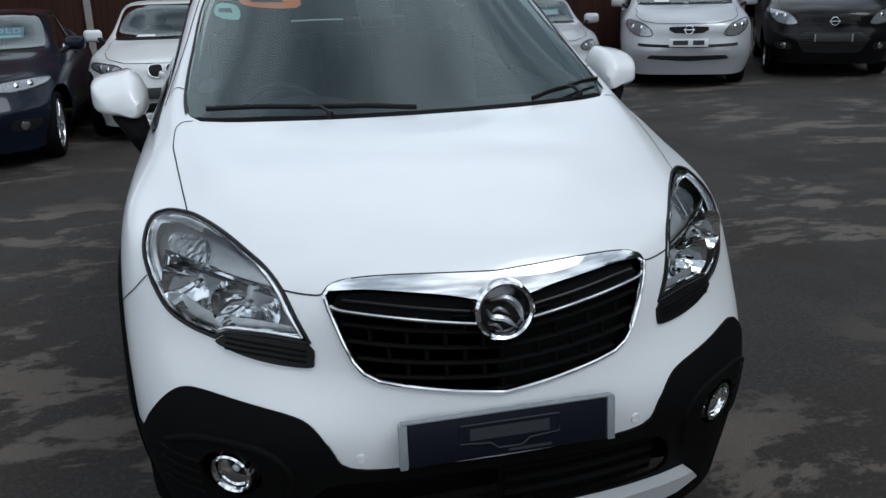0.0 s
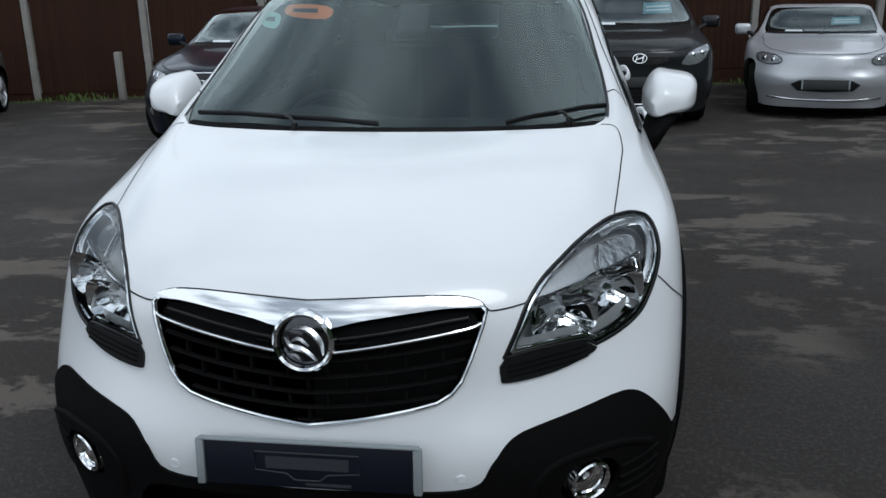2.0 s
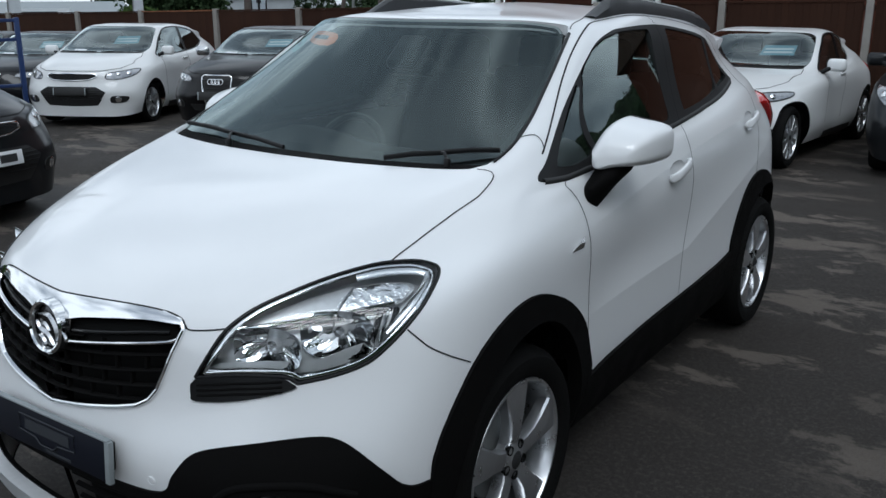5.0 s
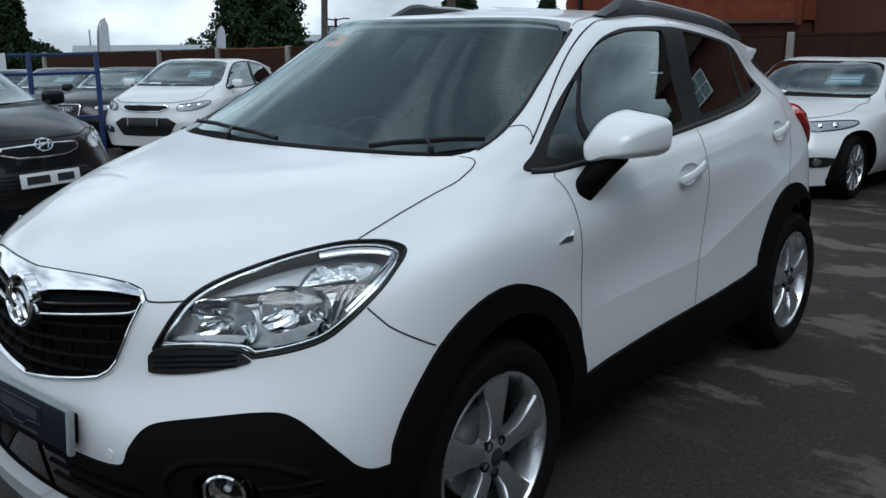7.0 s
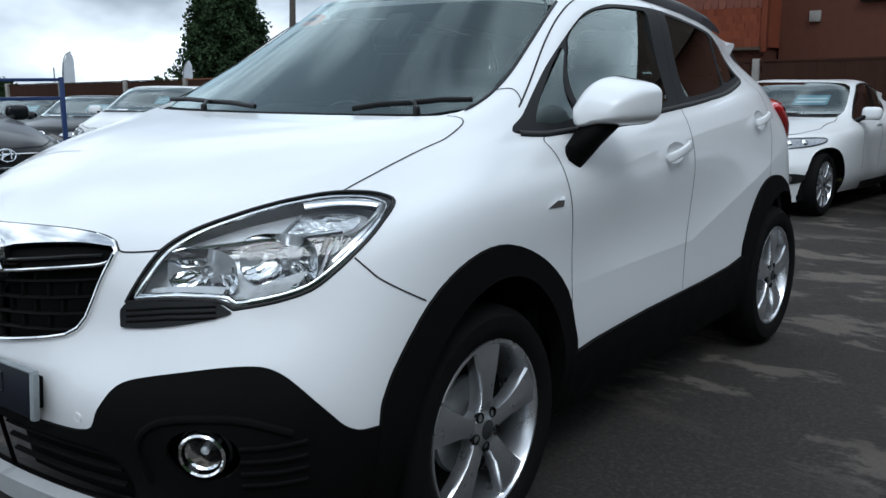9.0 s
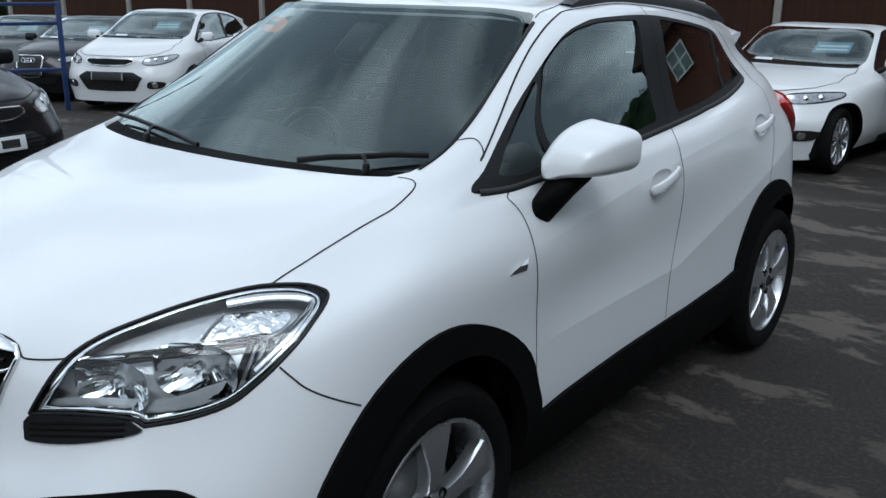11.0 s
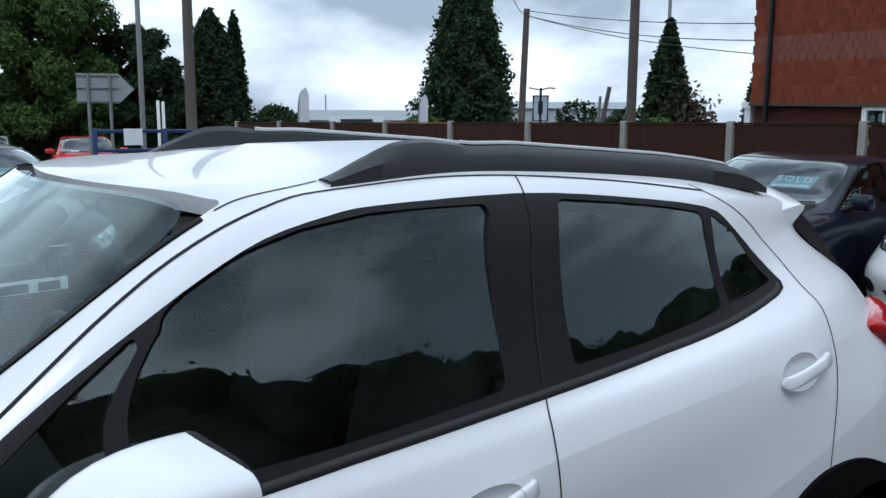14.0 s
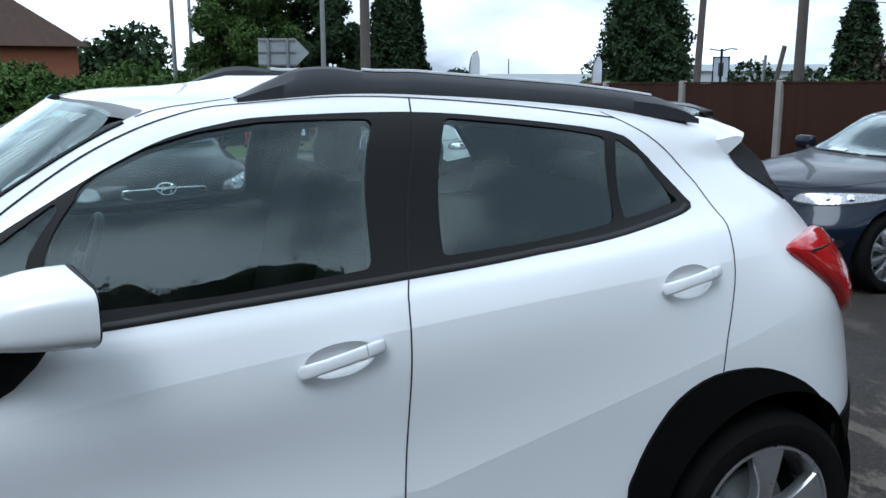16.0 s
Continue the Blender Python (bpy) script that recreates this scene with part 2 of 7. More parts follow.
def asphalt():
    """Worn dark tarmac: stone grain, broad stains, and pale dusty scuffs where the binder has worn."""
    m = bpy.data.materials.new("worn_tarmac")
    m.use_nodes = True
    nt = m.node_tree
    ln = nt.links.new
    p = nt.nodes["Principled BSDF"]
    p.inputs["Specular IOR Level"].default_value = 0.25
    co = nt.nodes.new("ShaderNodeTexCoord")

    def tex(scale, detail=5, rough=0.55, stretch=(1, 1, 1), turn=0.0, distort=0.0):
        mp = nt.nodes.new("ShaderNodeMapping")
        mp.inputs["Scale"].default_value, mp.inputs["Rotation"].default_value = stretch, (0, 0, turn)
        n = nt.nodes.new("ShaderNodeTexNoise")
        n.inputs["Scale"].default_value, n.inputs["Detail"].default_value, n.inputs["Roughness"].default_value, n.inputs["Distortion"].default_value = scale, detail, rough, distort
        ln(co.outputs["Object"], mp.inputs["Vector"])
        ln(mp.outputs["Vector"], n.inputs["Vector"])
        return n.outputs["Fac"]

    def ramp(src, a, b, lo=0.0, hi=1.0):
        r = nt.nodes.new("ShaderNodeMapRange")
        r.interpolation_type = "SMOOTHSTEP"
        for i, v in enumerate((a, b, lo, hi)):
            r.inputs[i + 1].default_value = v
        ln(src, r.inputs[0])
        return r.outputs[0]

    def mult(a, b):
        n = nt.nodes.new("ShaderNodeMath")
        n.operation = "MULTIPLY"
        ln(a, n.inputs[0])
        ln(b, n.inputs[1])
        return n.outputs[0]

    def blend(fac, a, b):
        n = nt.nodes.new("ShaderNodeMix")
        n.data_type = "RGBA"
        for k, v in (("A", a), ("B", b)):
            if isinstance(v, tuple):
                n.inputs[k].default_value = (*v, 1)
            else:
                ln(v, n.inputs[k])
        ln(fac, n.inputs["Factor"])
        return n.outputs["Result"]

    grain = tex(150, 4, 0.7)
    stones = tex(48, 4, 0.7)
    stain = tex(0.45, 6, 0.6)
    col = blend(ramp(grain, 0.35, 0.7), (0.0155, 0.0135, 0.0117), (0.045, 0.0390, 0.0342))
    col = blend(ramp(stones, 0.50, 0.62, 0, 0.75), col, (0.066, 0.0578, 0.0506))
    col = blend(ramp(stain, 0.42, 0.62, 0, 0.5), col, (0.033, 0.0278, 0.0236))
    scuff = mult(ramp(tex(1.7, 12, 0.70, (0.7, 1.3, 1), 0.25, 0.25), 0.515, 0.565), ramp(tex(0.33, 3, 0.5), 0.40, 0.52))
    col = blend(mult(scuff, ramp(grain, 0.25, 0.55, 0.25, 0.9)), col, (0.128, 0.109, 0.092))
    ln(col, p.inputs["Base Color"])
    rg = ramp(stain, 0.35, 0.65, 0.62, 0.85)
    ln(rg, p.inputs["Roughness"])
    bp = nt.nodes.new("ShaderNodeBump")
    bp.inputs["Strength"].default_value, bp.inputs["Distance"].default_value = 0.8, 0.008
    ln(grain, bp.inputs["Height"])
    ln(bp.outputs["Normal"], p.inputs["Normal"])
    return m


TARMAC = asphalt()
# ---- building helpers ----
from mathutils.geometry import delaunay_2d_cdt


def part(name, data, material, parent=None, label="", smooth=True):
    """Links mesh data, a bmesh or (verts, faces) as one mesh object under a thing or a part."""
    if isinstance(data, bmesh.types.BMesh):
        me = bpy.data.meshes.new(name)
        data.normal_update()
        data.to_mesh(me)
        data.free()
        if smooth:
            me.shade_smooth()
            me.set_sharp_from_angle(angle=radians(38))
    elif isinstance(data, tuple):
        me = bpy.data.meshes.new(name)
        me.from_pydata([tuple(map(float, v)) for v in data[0]], [], data[1])
        if smooth:
            me.shade_smooth()
            me.set_sharp_from_angle(angle=radians(38))
    else:
        me = data
    if material and not me.materials:
        me.materials.append(material)
    ob = new(name, me)
    if parent:
        ob.parent = parent
    if label:
        tagged(ob, label)
    return ob


def empty(name, m=None, label="", category="", group="", kind=""):
    ob = new(name)
    ob.empty_display_size = 0.1
    if m:
        ob.matrix_basis = m
    return tagged(ob, label, category, group, kind)


def box(bm, sx, sy, sz, m=None, bevel=0.0, seg=2):
    """A box of that size with its centre at the origin of m, its edges rounded."""
    vs = bmesh.ops.create_cube(bm, size=1.0, matrix=(m or Matrix()) @ Matrix.Diagonal((sx, sy, sz, 1)))["verts"]
    if bevel:
        edges = list({e for v in vs for e in v.link_edges})
        bmesh.ops.bevel(bm, geom=edges, offset=bevel, segments=seg, profile=0.5, affect="EDGES")
    return bm


def boxed(sx, sy, sz, m=None, bevel=0.0, seg=2):
    return box(bmesh.new(), sx, sy, sz, m, bevel, seg)


def rod(bm, a, b, r, r2=None, n=12):
    """A round bar from a to b."""
    a, b = Vector(a), Vector(b)
    m = Matrix.Translation((a + b) / 2) @ (b - a).to_track_quat("Z", "Y").to_matrix().to_4x4()
    bmesh.ops.create_cone(bm, cap_ends=True, segments=n, radius1=r, radius2=r if r2 is None else r2, depth=(b - a).length, matrix=m)
    return bm


def spun(profile, n=48, axis="x"):
    """A solid of revolution about the x axis (or z): profile rows are (radius, along)."""
    vs, fs = [], []
    for k in range(n):
        a = 2 * math.pi * k / n
        for r, h in profile:
            vs.append((h, r * math.cos(a), r * math.sin(a)) if axis == "x" else (r * math.cos(a), r * math.sin(a), h))
    m = len(profile)
    for k in range(n):
        for i in range(m - 1):
            q = [k * m + i, k * m + i + 1, (k + 1) % n * m + i + 1, (k + 1) % n * m + i]
            fs.append(q if axis == "x" else q[::-1])
    return vs, fs


def tube(points, r, n=8, closed=False, flat=1.0):
    """A bar of round section along points; returns (verts, faces)."""
    pts = [Vector(p) for p in points]
    vs, fs = [], []
    up = Vector((0, 0, 1))
    for i, p in enumerate(pts):
        d = (pts[(i + 1) % len(pts)] if closed or i + 1 < len(pts) else p) - (pts[i - 1] if closed or i else p)
        side = d.cross(up)
        side = side.normalized() if side.length > 1e-6 else Vector((1, 0, 0))
        top = side.cross(d).normalized()
        for k in range(n):
            a = 2 * math.pi * k / n
            vs.append(p + side * (r * math.cos(a)) + top * (r * flat * math.sin(a)))
    m = len(pts)
    for i in range(m if closed else m - 1):
        for k in range(n):
            a, b = i * n, (i + 1) % m * n
            fs.append((a + k, a + (k + 1) % n, b + (k + 1) % n, b + k))
    if not closed:
        fs.append(tuple(range(n))[::-1])
        fs.append(tuple(range((m - 1) * n, m * n)))
    return vs, fs


def second_matrix(k):
    """The matrix from values at the knots k to the second derivatives of their natural cubic spline."""
    n = len(k)
    a, b, h = np.eye(n), np.zeros((n, n)), np.diff(k)
    for i in range(1, n - 1):
        a[i, i - 1:i + 2] = h[i - 1], 2 * (h[i - 1] + h[i]), h[i]
        b[i, i - 1:i + 2] = 6 / h[i - 1], -6 / h[i - 1] - 6 / h[i], 6 / h[i]
    return np.linalg.solve(a, b)


def spline_weights(k, second, q):
    """Rows of weights that take the values at the knots to the spline at q."""
    q = np.clip(q, k[0], k[-1])
    i = np.clip(np.searchsorted(k, q, side="right") - 1, 0, len(k) - 2)
    h = k[i + 1] - k[i]
    a, b = (k[i + 1] - q) / h, (q - k[i]) / h
    w = np.zeros((len(q), len(k)))
    r = np.arange(len(q))
    w[r, i] += a
    w[r, i + 1] += b
    return w + ((a**3 - a) * h * h / 6)[:, None] * second[i] + ((b**3 - b) * h * h / 6)[:, None] * second[i + 1]


def inside(poly, pts):
    """Which of the points lie in the polygon."""
    x, y = pts[:, 0], pts[:, 1]
    res = np.zeros(len(pts), bool)
    p = np.asarray(poly)
    for (x0, y0), (x1, y1) in zip(p, np.roll(p, -1, 0)):
        if y0 != y1:
            res ^= ((y0 > y) != (y1 > y)) & (x < (x1 - x0) * (y - y0) / (y1 - y0) + x0)
    return res


def dense(line, step, closed=True):
    p = np.asarray(line, float)
    out = []
    for a, b in zip(p, np.roll(p, -1, 0)) if closed else zip(p[:-1], p[1:]):
        n = max(1, int(np.ceil(np.linalg.norm(b - a) / step)))
        out += [a + (b - a) * i / n for i in range(n)]
    if not closed:
        out.append(p[-1])
    return np.array(out)


def rounded(line, n=4, closed=True, sharp=()):
    """A smooth curve through the corners of a line; corners whose number is in sharp stay."""
    p = np.asarray(line, float)
    m, out = len(p), []
    for i in range(m if closed else m - 1):
        p0, p1, p2, p3 = (p[(i + d) % m] if closed else p[min(max(i + d, 0), m - 1)] for d in (-1, 0, 1, 2))
        m1 = (p2 - p0) / 2 if i not in sharp else (p2 - p1)
        m2 = (p3 - p1) / 2 if (i + 1) % m not in sharp else (p2 - p1)
        for s in range(n):
            u = s / n
            out.append((2 * u**3 - 3 * u**2 + 1) * p1 + (u**3 - 2 * u**2 + u) * m1 + (-2 * u**3 + 3 * u**2) * p2 + (u**3 - u**2) * m2)
    if not closed:
        out.append(p[-1])
    return np.array(out)


class Skin:
    """A smooth car body through waterlines that run from the nose's middle round the side to the tail's middle."""

    def __init__(self, net):
        self.net = np.asarray(net, float)
        mirrored = self.net[:, :0:-1] * (-1, 1, 1)
        full = np.concatenate([mirrored, self.net], 1)
        self.full = full
        dt = np.linalg.norm(np.diff(self.net[2:9], axis=1), axis=2).mean(0)
        self.tk = np.r_[0, np.cumsum(dt)]
        self.tf = np.r_[-self.tk[:0:-1], self.tk]
        dw = np.linalg.norm(np.diff(self.net[:, [0, 2, 4, 6, 8]], axis=0), axis=2).mean(1)
        self.wk = np.r_[0, np.cumsum(dw)]
        self.mt, self.mw = second_matrix(self.tf), second_matrix(self.wk)
        self.table = None

    def ti(self, i):
        return np.interp(i, np.arange(len(self.tk)), self.tk)

    def wi(self, j):
        return np.interp(j, np.arange(len(self.wk)), self.wk)

    def tw(self, rows):
        """Station and waterline numbers to the skin's own coordinates."""
        r = np.asarray(rows, float)
        return np.stack([self.ti(r[:, 0]), self.wi(r[:, 1])], 1)

    def at(self, q):
        q = np.asarray(q, float)
        a = spline_weights(self.tf, self.mt, q[:, 0])
        b = spline_weights(self.wk, self.mw, q[:, 1])
        return np.einsum("qt,qw,wtc->qc", a, b, self.full, optimize=True)

    def normal(self, q):
        q = np.asarray(q, float)
        e = 2e-3
        lo, hi = q.copy(), q.copy()
        dt = self.at(q + (e, 0)) - self.at(q - (e, 0))
        lo[:, 1], hi[:, 1] = np.maximum(q[:, 1] - e, 0), np.minimum(q[:, 1] + e, self.wk[-1])
        dw = self.at(hi) - self.at(lo)
        n = np.cross(dt, dw)
        return n / np.maximum(np.linalg.norm(n, axis=1), 1e-9)[:, None]

    def find(self, rows, axes, t=(0, 13), w=(0, 11)):
        """The skin's coordinates of points given by two world coordinates, sought between those stations and waterlines."""
        c = ["xyz".index(a) for a in axes]
        t0, t1, w0, w1 = self.ti(t[0]), self.ti(t[1]), self.wi(w[0]), self.wi(w[1])
        ts, ws = np.linspace(t0, t1, 160), np.linspace(w0, w1, 120)
        g = np.stack(np.meshgrid(ts, ws, indexing="ij"), -1).reshape(-1, 2)
        p = self.at(g)[:, c]
        q = np.array([g[((p - r) ** 2).sum(1).argmin()] for r in np.asarray(rows, float)])
        for _ in range(6):
            e = 1e-4
            p0 = self.at(q)[:, c]
            j = np.stack([(self.at(q + (e, 0))[:, c] - p0) / e, (self.at(q + (0, e))[:, c] - p0) / e], -1)
            d = np.asarray(rows, float) - p0
            jt = np.swapaxes(j, 1, 2)
            step = np.linalg.solve(jt @ j + 1e-4 * np.eye(2), (jt @ d[:, :, None]))[:, :, 0]
            q = q + np.clip(step, -0.05, 0.05)
            q[:, 0], q[:, 1] = np.clip(q[:, 0], t0, t1), np.clip(q[:, 1], w0, w1)
        return q

    def patch(self, outer, holes=(), step=0.03, lift=0.0, depth=0.0, sides=(1,), edge=None):
        """Mesh of the piece of skin inside outer and outside holes, lifted off it; depth: how far its rim reaches inward."""
        edge = edge or step
        loops = [dense(outer, edge)] + [dense(h, edge) for h in holes]
        verts, edges = [], []
        for lp in loops:
            n0 = len(verts)
            verts += [tuple(v) for v in lp]
            edges += [(n0 + i, n0 + (i + 1) % len(lp)) for i in range(len(lp))]
        border = np.array(verts)
        lo, hi = loops[0].min(0), loops[0].max(0)
        g = np.stack(np.meshgrid(np.arange(lo[0] + step * 0.5, hi[0], step), np.arange(lo[1] + step * 0.5, hi[1], step), indexing="ij"), -1).reshape(-1, 2)
        keep = inside(loops[0], g)
        for h in loops[1:]:
            keep &= ~inside(h, g)
        g = g[keep]
        if len(g):
            near = np.array([((border - p) ** 2).sum(1).min() for p in g]) if len(g) * len(border) < 4e7 else np.ones(len(g))
            g = g[near > (0.4 * step) ** 2]
            verts += [tuple(v) for v in g]
        out = delaunay_2d_cdt([Vector(v) for v in verts], edges, [], 0, 1e-6)
        q = np.array([tuple(v) for v in out[0]])
        f = np.array([tuple(x)[:3] for x in out[2]])
        mid = q[f].mean(1)
        ok = inside(loops[0], mid)
        for h in loops[1:]:
            ok &= ~inside(h, mid)
        f = f[ok]
        a, b, c = q[f[:, 0]], q[f[:, 1]], q[f[:, 2]]
        turn = (b - a)[:, 0] * (c - a)[:, 1] - (b - a)[:, 1] * (c - a)[:, 0]
        f[turn < 0] = f[turn < 0][:, ::-1]
        nr = self.normal(q)
        p = self.at(q) + nr * lift
        vs, ns, fs = [p], [nr], [f]
        count = len(p)
        if depth:
            for k, lp in enumerate(loops):
                n = self.normal(lp)
                top = self.at(lp) + n * lift
                rim = np.concatenate([top, top - n * depth])
                m = len(lp)
                area = (lp[:, 0] * np.roll(lp[:, 1], -1) - lp[:, 1] * np.roll(lp[:, 0], -1)).sum()
                i = np.arange(m)
                j = (i + 1) % m
                quads = np.stack([i, i + m, j + m, j], 1)
                if (area > 0) != (k == 0):
                    quads = quads[:, ::-1]
                d = np.roll(top, -1, 0) - np.roll(top, 1, 0)
                out_n = np.cross(d, n)
                out_n = out_n / np.maximum(np.linalg.norm(out_n, axis=1), 1e-9)[:, None]
                if (area > 0) != (k == 0):
                    out_n = -out_n
                vs.append(rim)
                ns.append(np.concatenate([out_n, out_n]))
                fs.append(quads + count)
                count += 2 * m
        av, an, af = [], [], []
        base = 0
        for s in sides:
            for v, n in zip(vs, ns):
                av.append(v * (s, 1, 1))
                an.append(n * (s, 1, 1))
            for x in fs:
                af += [tuple(int(i) + base for i in (r if s > 0 else r[::-1])) for r in x]
            base += count
        me = bpy.data.meshes.new("panel")
        me.from_pydata(np.concatenate(av).tolist(), [], af)
        me.shade_smooth()
        me.normals_split_custom_set_from_vertices(np.concatenate(an).tolist())
        return me

    def crown(self):
        """The strip along the roof's middle between the topmost waterlines of both sides."""
        q = np.stack([np.linspace(0, self.tk[-1], 60), np.full(60, self.wk[-1])], 1)
        p = self.at(q)
        p[:, 2] += 0.0003
        cols = [1.0, 0.5, 0.0, -0.5, -1.0]
        v = np.concatenate([p * (c, 1, 1) + (0, 0, 0.0012 * (1 - c * c)) for c in cols])
        fs = [(c * 60 + i, c * 60 + i + 1, (c + 1) * 60 + i + 1, (c + 1) * 60 + i) for c in range(4) for i in range(59)]
        return v.tolist(), fs

    def ribbon(self, line, width, lift=0.0012, side=1, step=0.03, closed=False, high=0.0):
        """A thin strip laid along a line of the skin; high: it bulges by so much, as a bead does."""
        q = dense(line, step, closed)
        p, n = self.at(q), self.normal(q)
        d = np.roll(p, -1, 0) - np.roll(p, 1, 0)
        if not closed:
            d[0], d[-1] = p[1] - p[0], p[-1] - p[-2]
        s = np.cross(d, n)
        s /= np.maximum(np.linalg.norm(s, axis=1), 1e-9)[:, None]
        cols = [(-0.5, 0.0), (0.5, 0.0)] if not high else [(-0.5, 0), (-0.3, 0.8), (0, 1), (0.3, 0.8), (0.5, 0)]
        v = np.concatenate([(p + s * (a * width) + n * (lift + h * high)) * (side, 1, 1) for a, h in cols])
        m, fs = len(q), []
        for c in range(len(cols) - 1):
            for i in range(m if closed else m - 1):
                j = (i + 1) % m
                r = (c * m + i, c * m + j, (c + 1) * m + j, (c + 1) * m + i)
                fs.append(r if side < 0 else r[::-1])
        return v.tolist(), fs


# ---- the white car's waterlines: rows of x, y, z from the nose's middle round the side to the tail's middle ----
NET = [
    [(0, -0.93, 0.2), (0.22, -0.92, 0.2), (0.44, -0.89, 0.2), (0.62, -0.82, 0.2), (0.765, -0.68, 0.22), (0.834, -0.474, 0.248), (0.849, -0.032, 0.26), (0.823, 0.486, 0.245), (0.81, 1.38, 0.24), (0.81, 2.1, 0.25), (0.8, 2.58, 0.26), (0.74, 2.84, 0.28), (0.54, 3.08, 0.28), (0, 3.22, 0.28)],
    [(0, -0.975, 0.42), (0.22, -0.965, 0.42), (0.44, -0.93, 0.42), (0.64, -0.85, 0.42), (0.806, -0.7, 0.42), (0.89, -0.5, 0.43), (0.911, -0.04, 0.432), (0.881, 0.482, 0.426), (0.86, 1.38, 0.42), (0.865, 2.1, 0.42), (0.868, 2.56, 0.43), (0.8, 2.85, 0.44), (0.58, 3.11, 0.44), (0, 3.28, 0.44)],
    [(0, -1, 0.6), (0.22, -0.99, 0.6), (0.44, -0.955, 0.6), (0.645, -0.865, 0.6), (0.816, -0.7, 0.61), (0.902, -0.5, 0.63), (0.921, -0.04, 0.642), (0.891, 0.482, 0.626), (0.87, 1.38, 0.63), (0.876, 2.1, 0.65), (0.878, 2.55, 0.66), (0.81, 2.84, 0.66), (0.59, 3.1, 0.66), (0, 3.27, 0.66)],
    [(0, -0.99, 0.76), (0.22, -0.968, 0.76), (0.43, -0.905, 0.765), (0.63, -0.8, 0.78), (0.792, -0.63, 0.8), (0.89, -0.466, 0.828), (0.921, -0.04, 0.852), (0.898, 0.482, 0.826), (0.885, 1.38, 0.85), (0.885, 2.1, 0.9), (0.872, 2.54, 0.92), (0.8, 2.8, 0.93), (0.59, 3.04, 0.93), (0, 3.2, 0.92)],
    [(0, -0.955, 0.955), (0.22, -0.93, 0.955), (0.42, -0.86, 0.952), (0.6, -0.74, 0.952), (0.764, -0.56, 0.965), (0.861, -0.395, 0.985), (0.908, -0.03, 1.009), (0.906, 0.484, 0.985), (0.888, 1.38, 1.03), (0.873, 2.1, 1.09), (0.845, 2.5, 1.1), (0.775, 2.76, 1.1), (0.58, 2.97, 1.1), (0, 3.11, 1.1)],
    [(0, -0.8, 1.07), (0.22, -0.78, 1.068), (0.42, -0.71, 1.06), (0.59, -0.6, 1.05), (0.731, -0.45, 1.045), (0.82, -0.287, 1.052), (0.864, 0.012, 1.09), (0.877, 0.492, 1.088), (0.861, 1.38, 1.13), (0.838, 2.1, 1.2), (0.79, 2.47, 1.23), (0.71, 2.7, 1.24), (0.56, 2.85, 1.24), (0, 2.98, 1.24)],
    [(0, -0.45, 1.185), (0.22, -0.44, 1.182), (0.42, -0.41, 1.17), (0.58, -0.36, 1.152), (0.691, -0.27, 1.14), (0.773, -0.133, 1.136), (0.826, 0.076, 1.144), (0.85, 0.498, 1.146), (0.834, 1.38, 1.185), (0.795, 2.1, 1.255), (0.735, 2.44, 1.3), (0.66, 2.65, 1.32), (0.53, 2.76, 1.32), (0, 2.88, 1.32)],
    [(0, -0.08, 1.235), (0.25, -0.07, 1.235), (0.48, -0.03, 1.235), (0.64, 0.02, 1.235), (0.735, 0.08, 1.23), (0.782, 0.13, 1.205), (0.812, 0.22, 1.188), (0.823, 0.6, 1.192), (0.804, 1.38, 1.227), (0.745, 2.05, 1.29), (0.68, 2.36, 1.365), (0.605, 2.56, 1.395), (0.49, 2.65, 1.405), (0, 2.77, 1.41)],
    [(0, 0.28, 1.435), (0.24, 0.29, 1.435), (0.45, 0.34, 1.43), (0.59, 0.4, 1.43), (0.672, 0.455, 1.42), (0.705, 0.51, 1.415), (0.722, 0.59, 1.415), (0.736, 0.8, 1.42), (0.725, 1.38, 1.43), (0.68, 2, 1.45), (0.62, 2.33, 1.46), (0.55, 2.57, 1.46), (0.48, 2.63, 1.47), (0, 2.73, 1.48)],
    [(0, 0.66, 1.645), (0.22, 0.67, 1.644), (0.4, 0.71, 1.64), (0.5, 0.76, 1.632), (0.555, 0.8, 1.622), (0.585, 0.86, 1.617), (0.603, 0.93, 1.618), (0.612, 1.07, 1.627), (0.61, 1.45, 1.635), (0.585, 2, 1.595), (0.55, 2.3, 1.56), (0.5, 2.56, 1.525), (0.45, 2.62, 1.525), (0, 2.7, 1.535)],
    [(0, 0.85, 1.662), (0.2, 0.86, 1.66), (0.34, 0.89, 1.657), (0.42, 0.92, 1.652), (0.465, 0.95, 1.648), (0.485, 1, 1.648), (0.495, 1.06, 1.65), (0.505, 1.2, 1.655), (0.505, 1.5, 1.66), (0.485, 2, 1.632), (0.455, 2.28, 1.6), (0.41, 2.5, 1.56), (0.36, 2.57, 1.555), (0, 2.63, 1.56)],
    [(0, 1.1, 1.692), (0.01, 1.11, 1.692), (0.02, 1.13, 1.692), (0.03, 1.15, 1.692), (0.035, 1.18, 1.692), (0.04, 1.22, 1.692), (0.04, 1.28, 1.692), (0.04, 1.36, 1.692), (0.04, 1.6, 1.688), (0.04, 2, 1.67), (0.04, 2.2, 1.653), (0.03, 2.33, 1.638), (0.02, 2.38, 1.628), (0, 2.4, 1.618)],
]

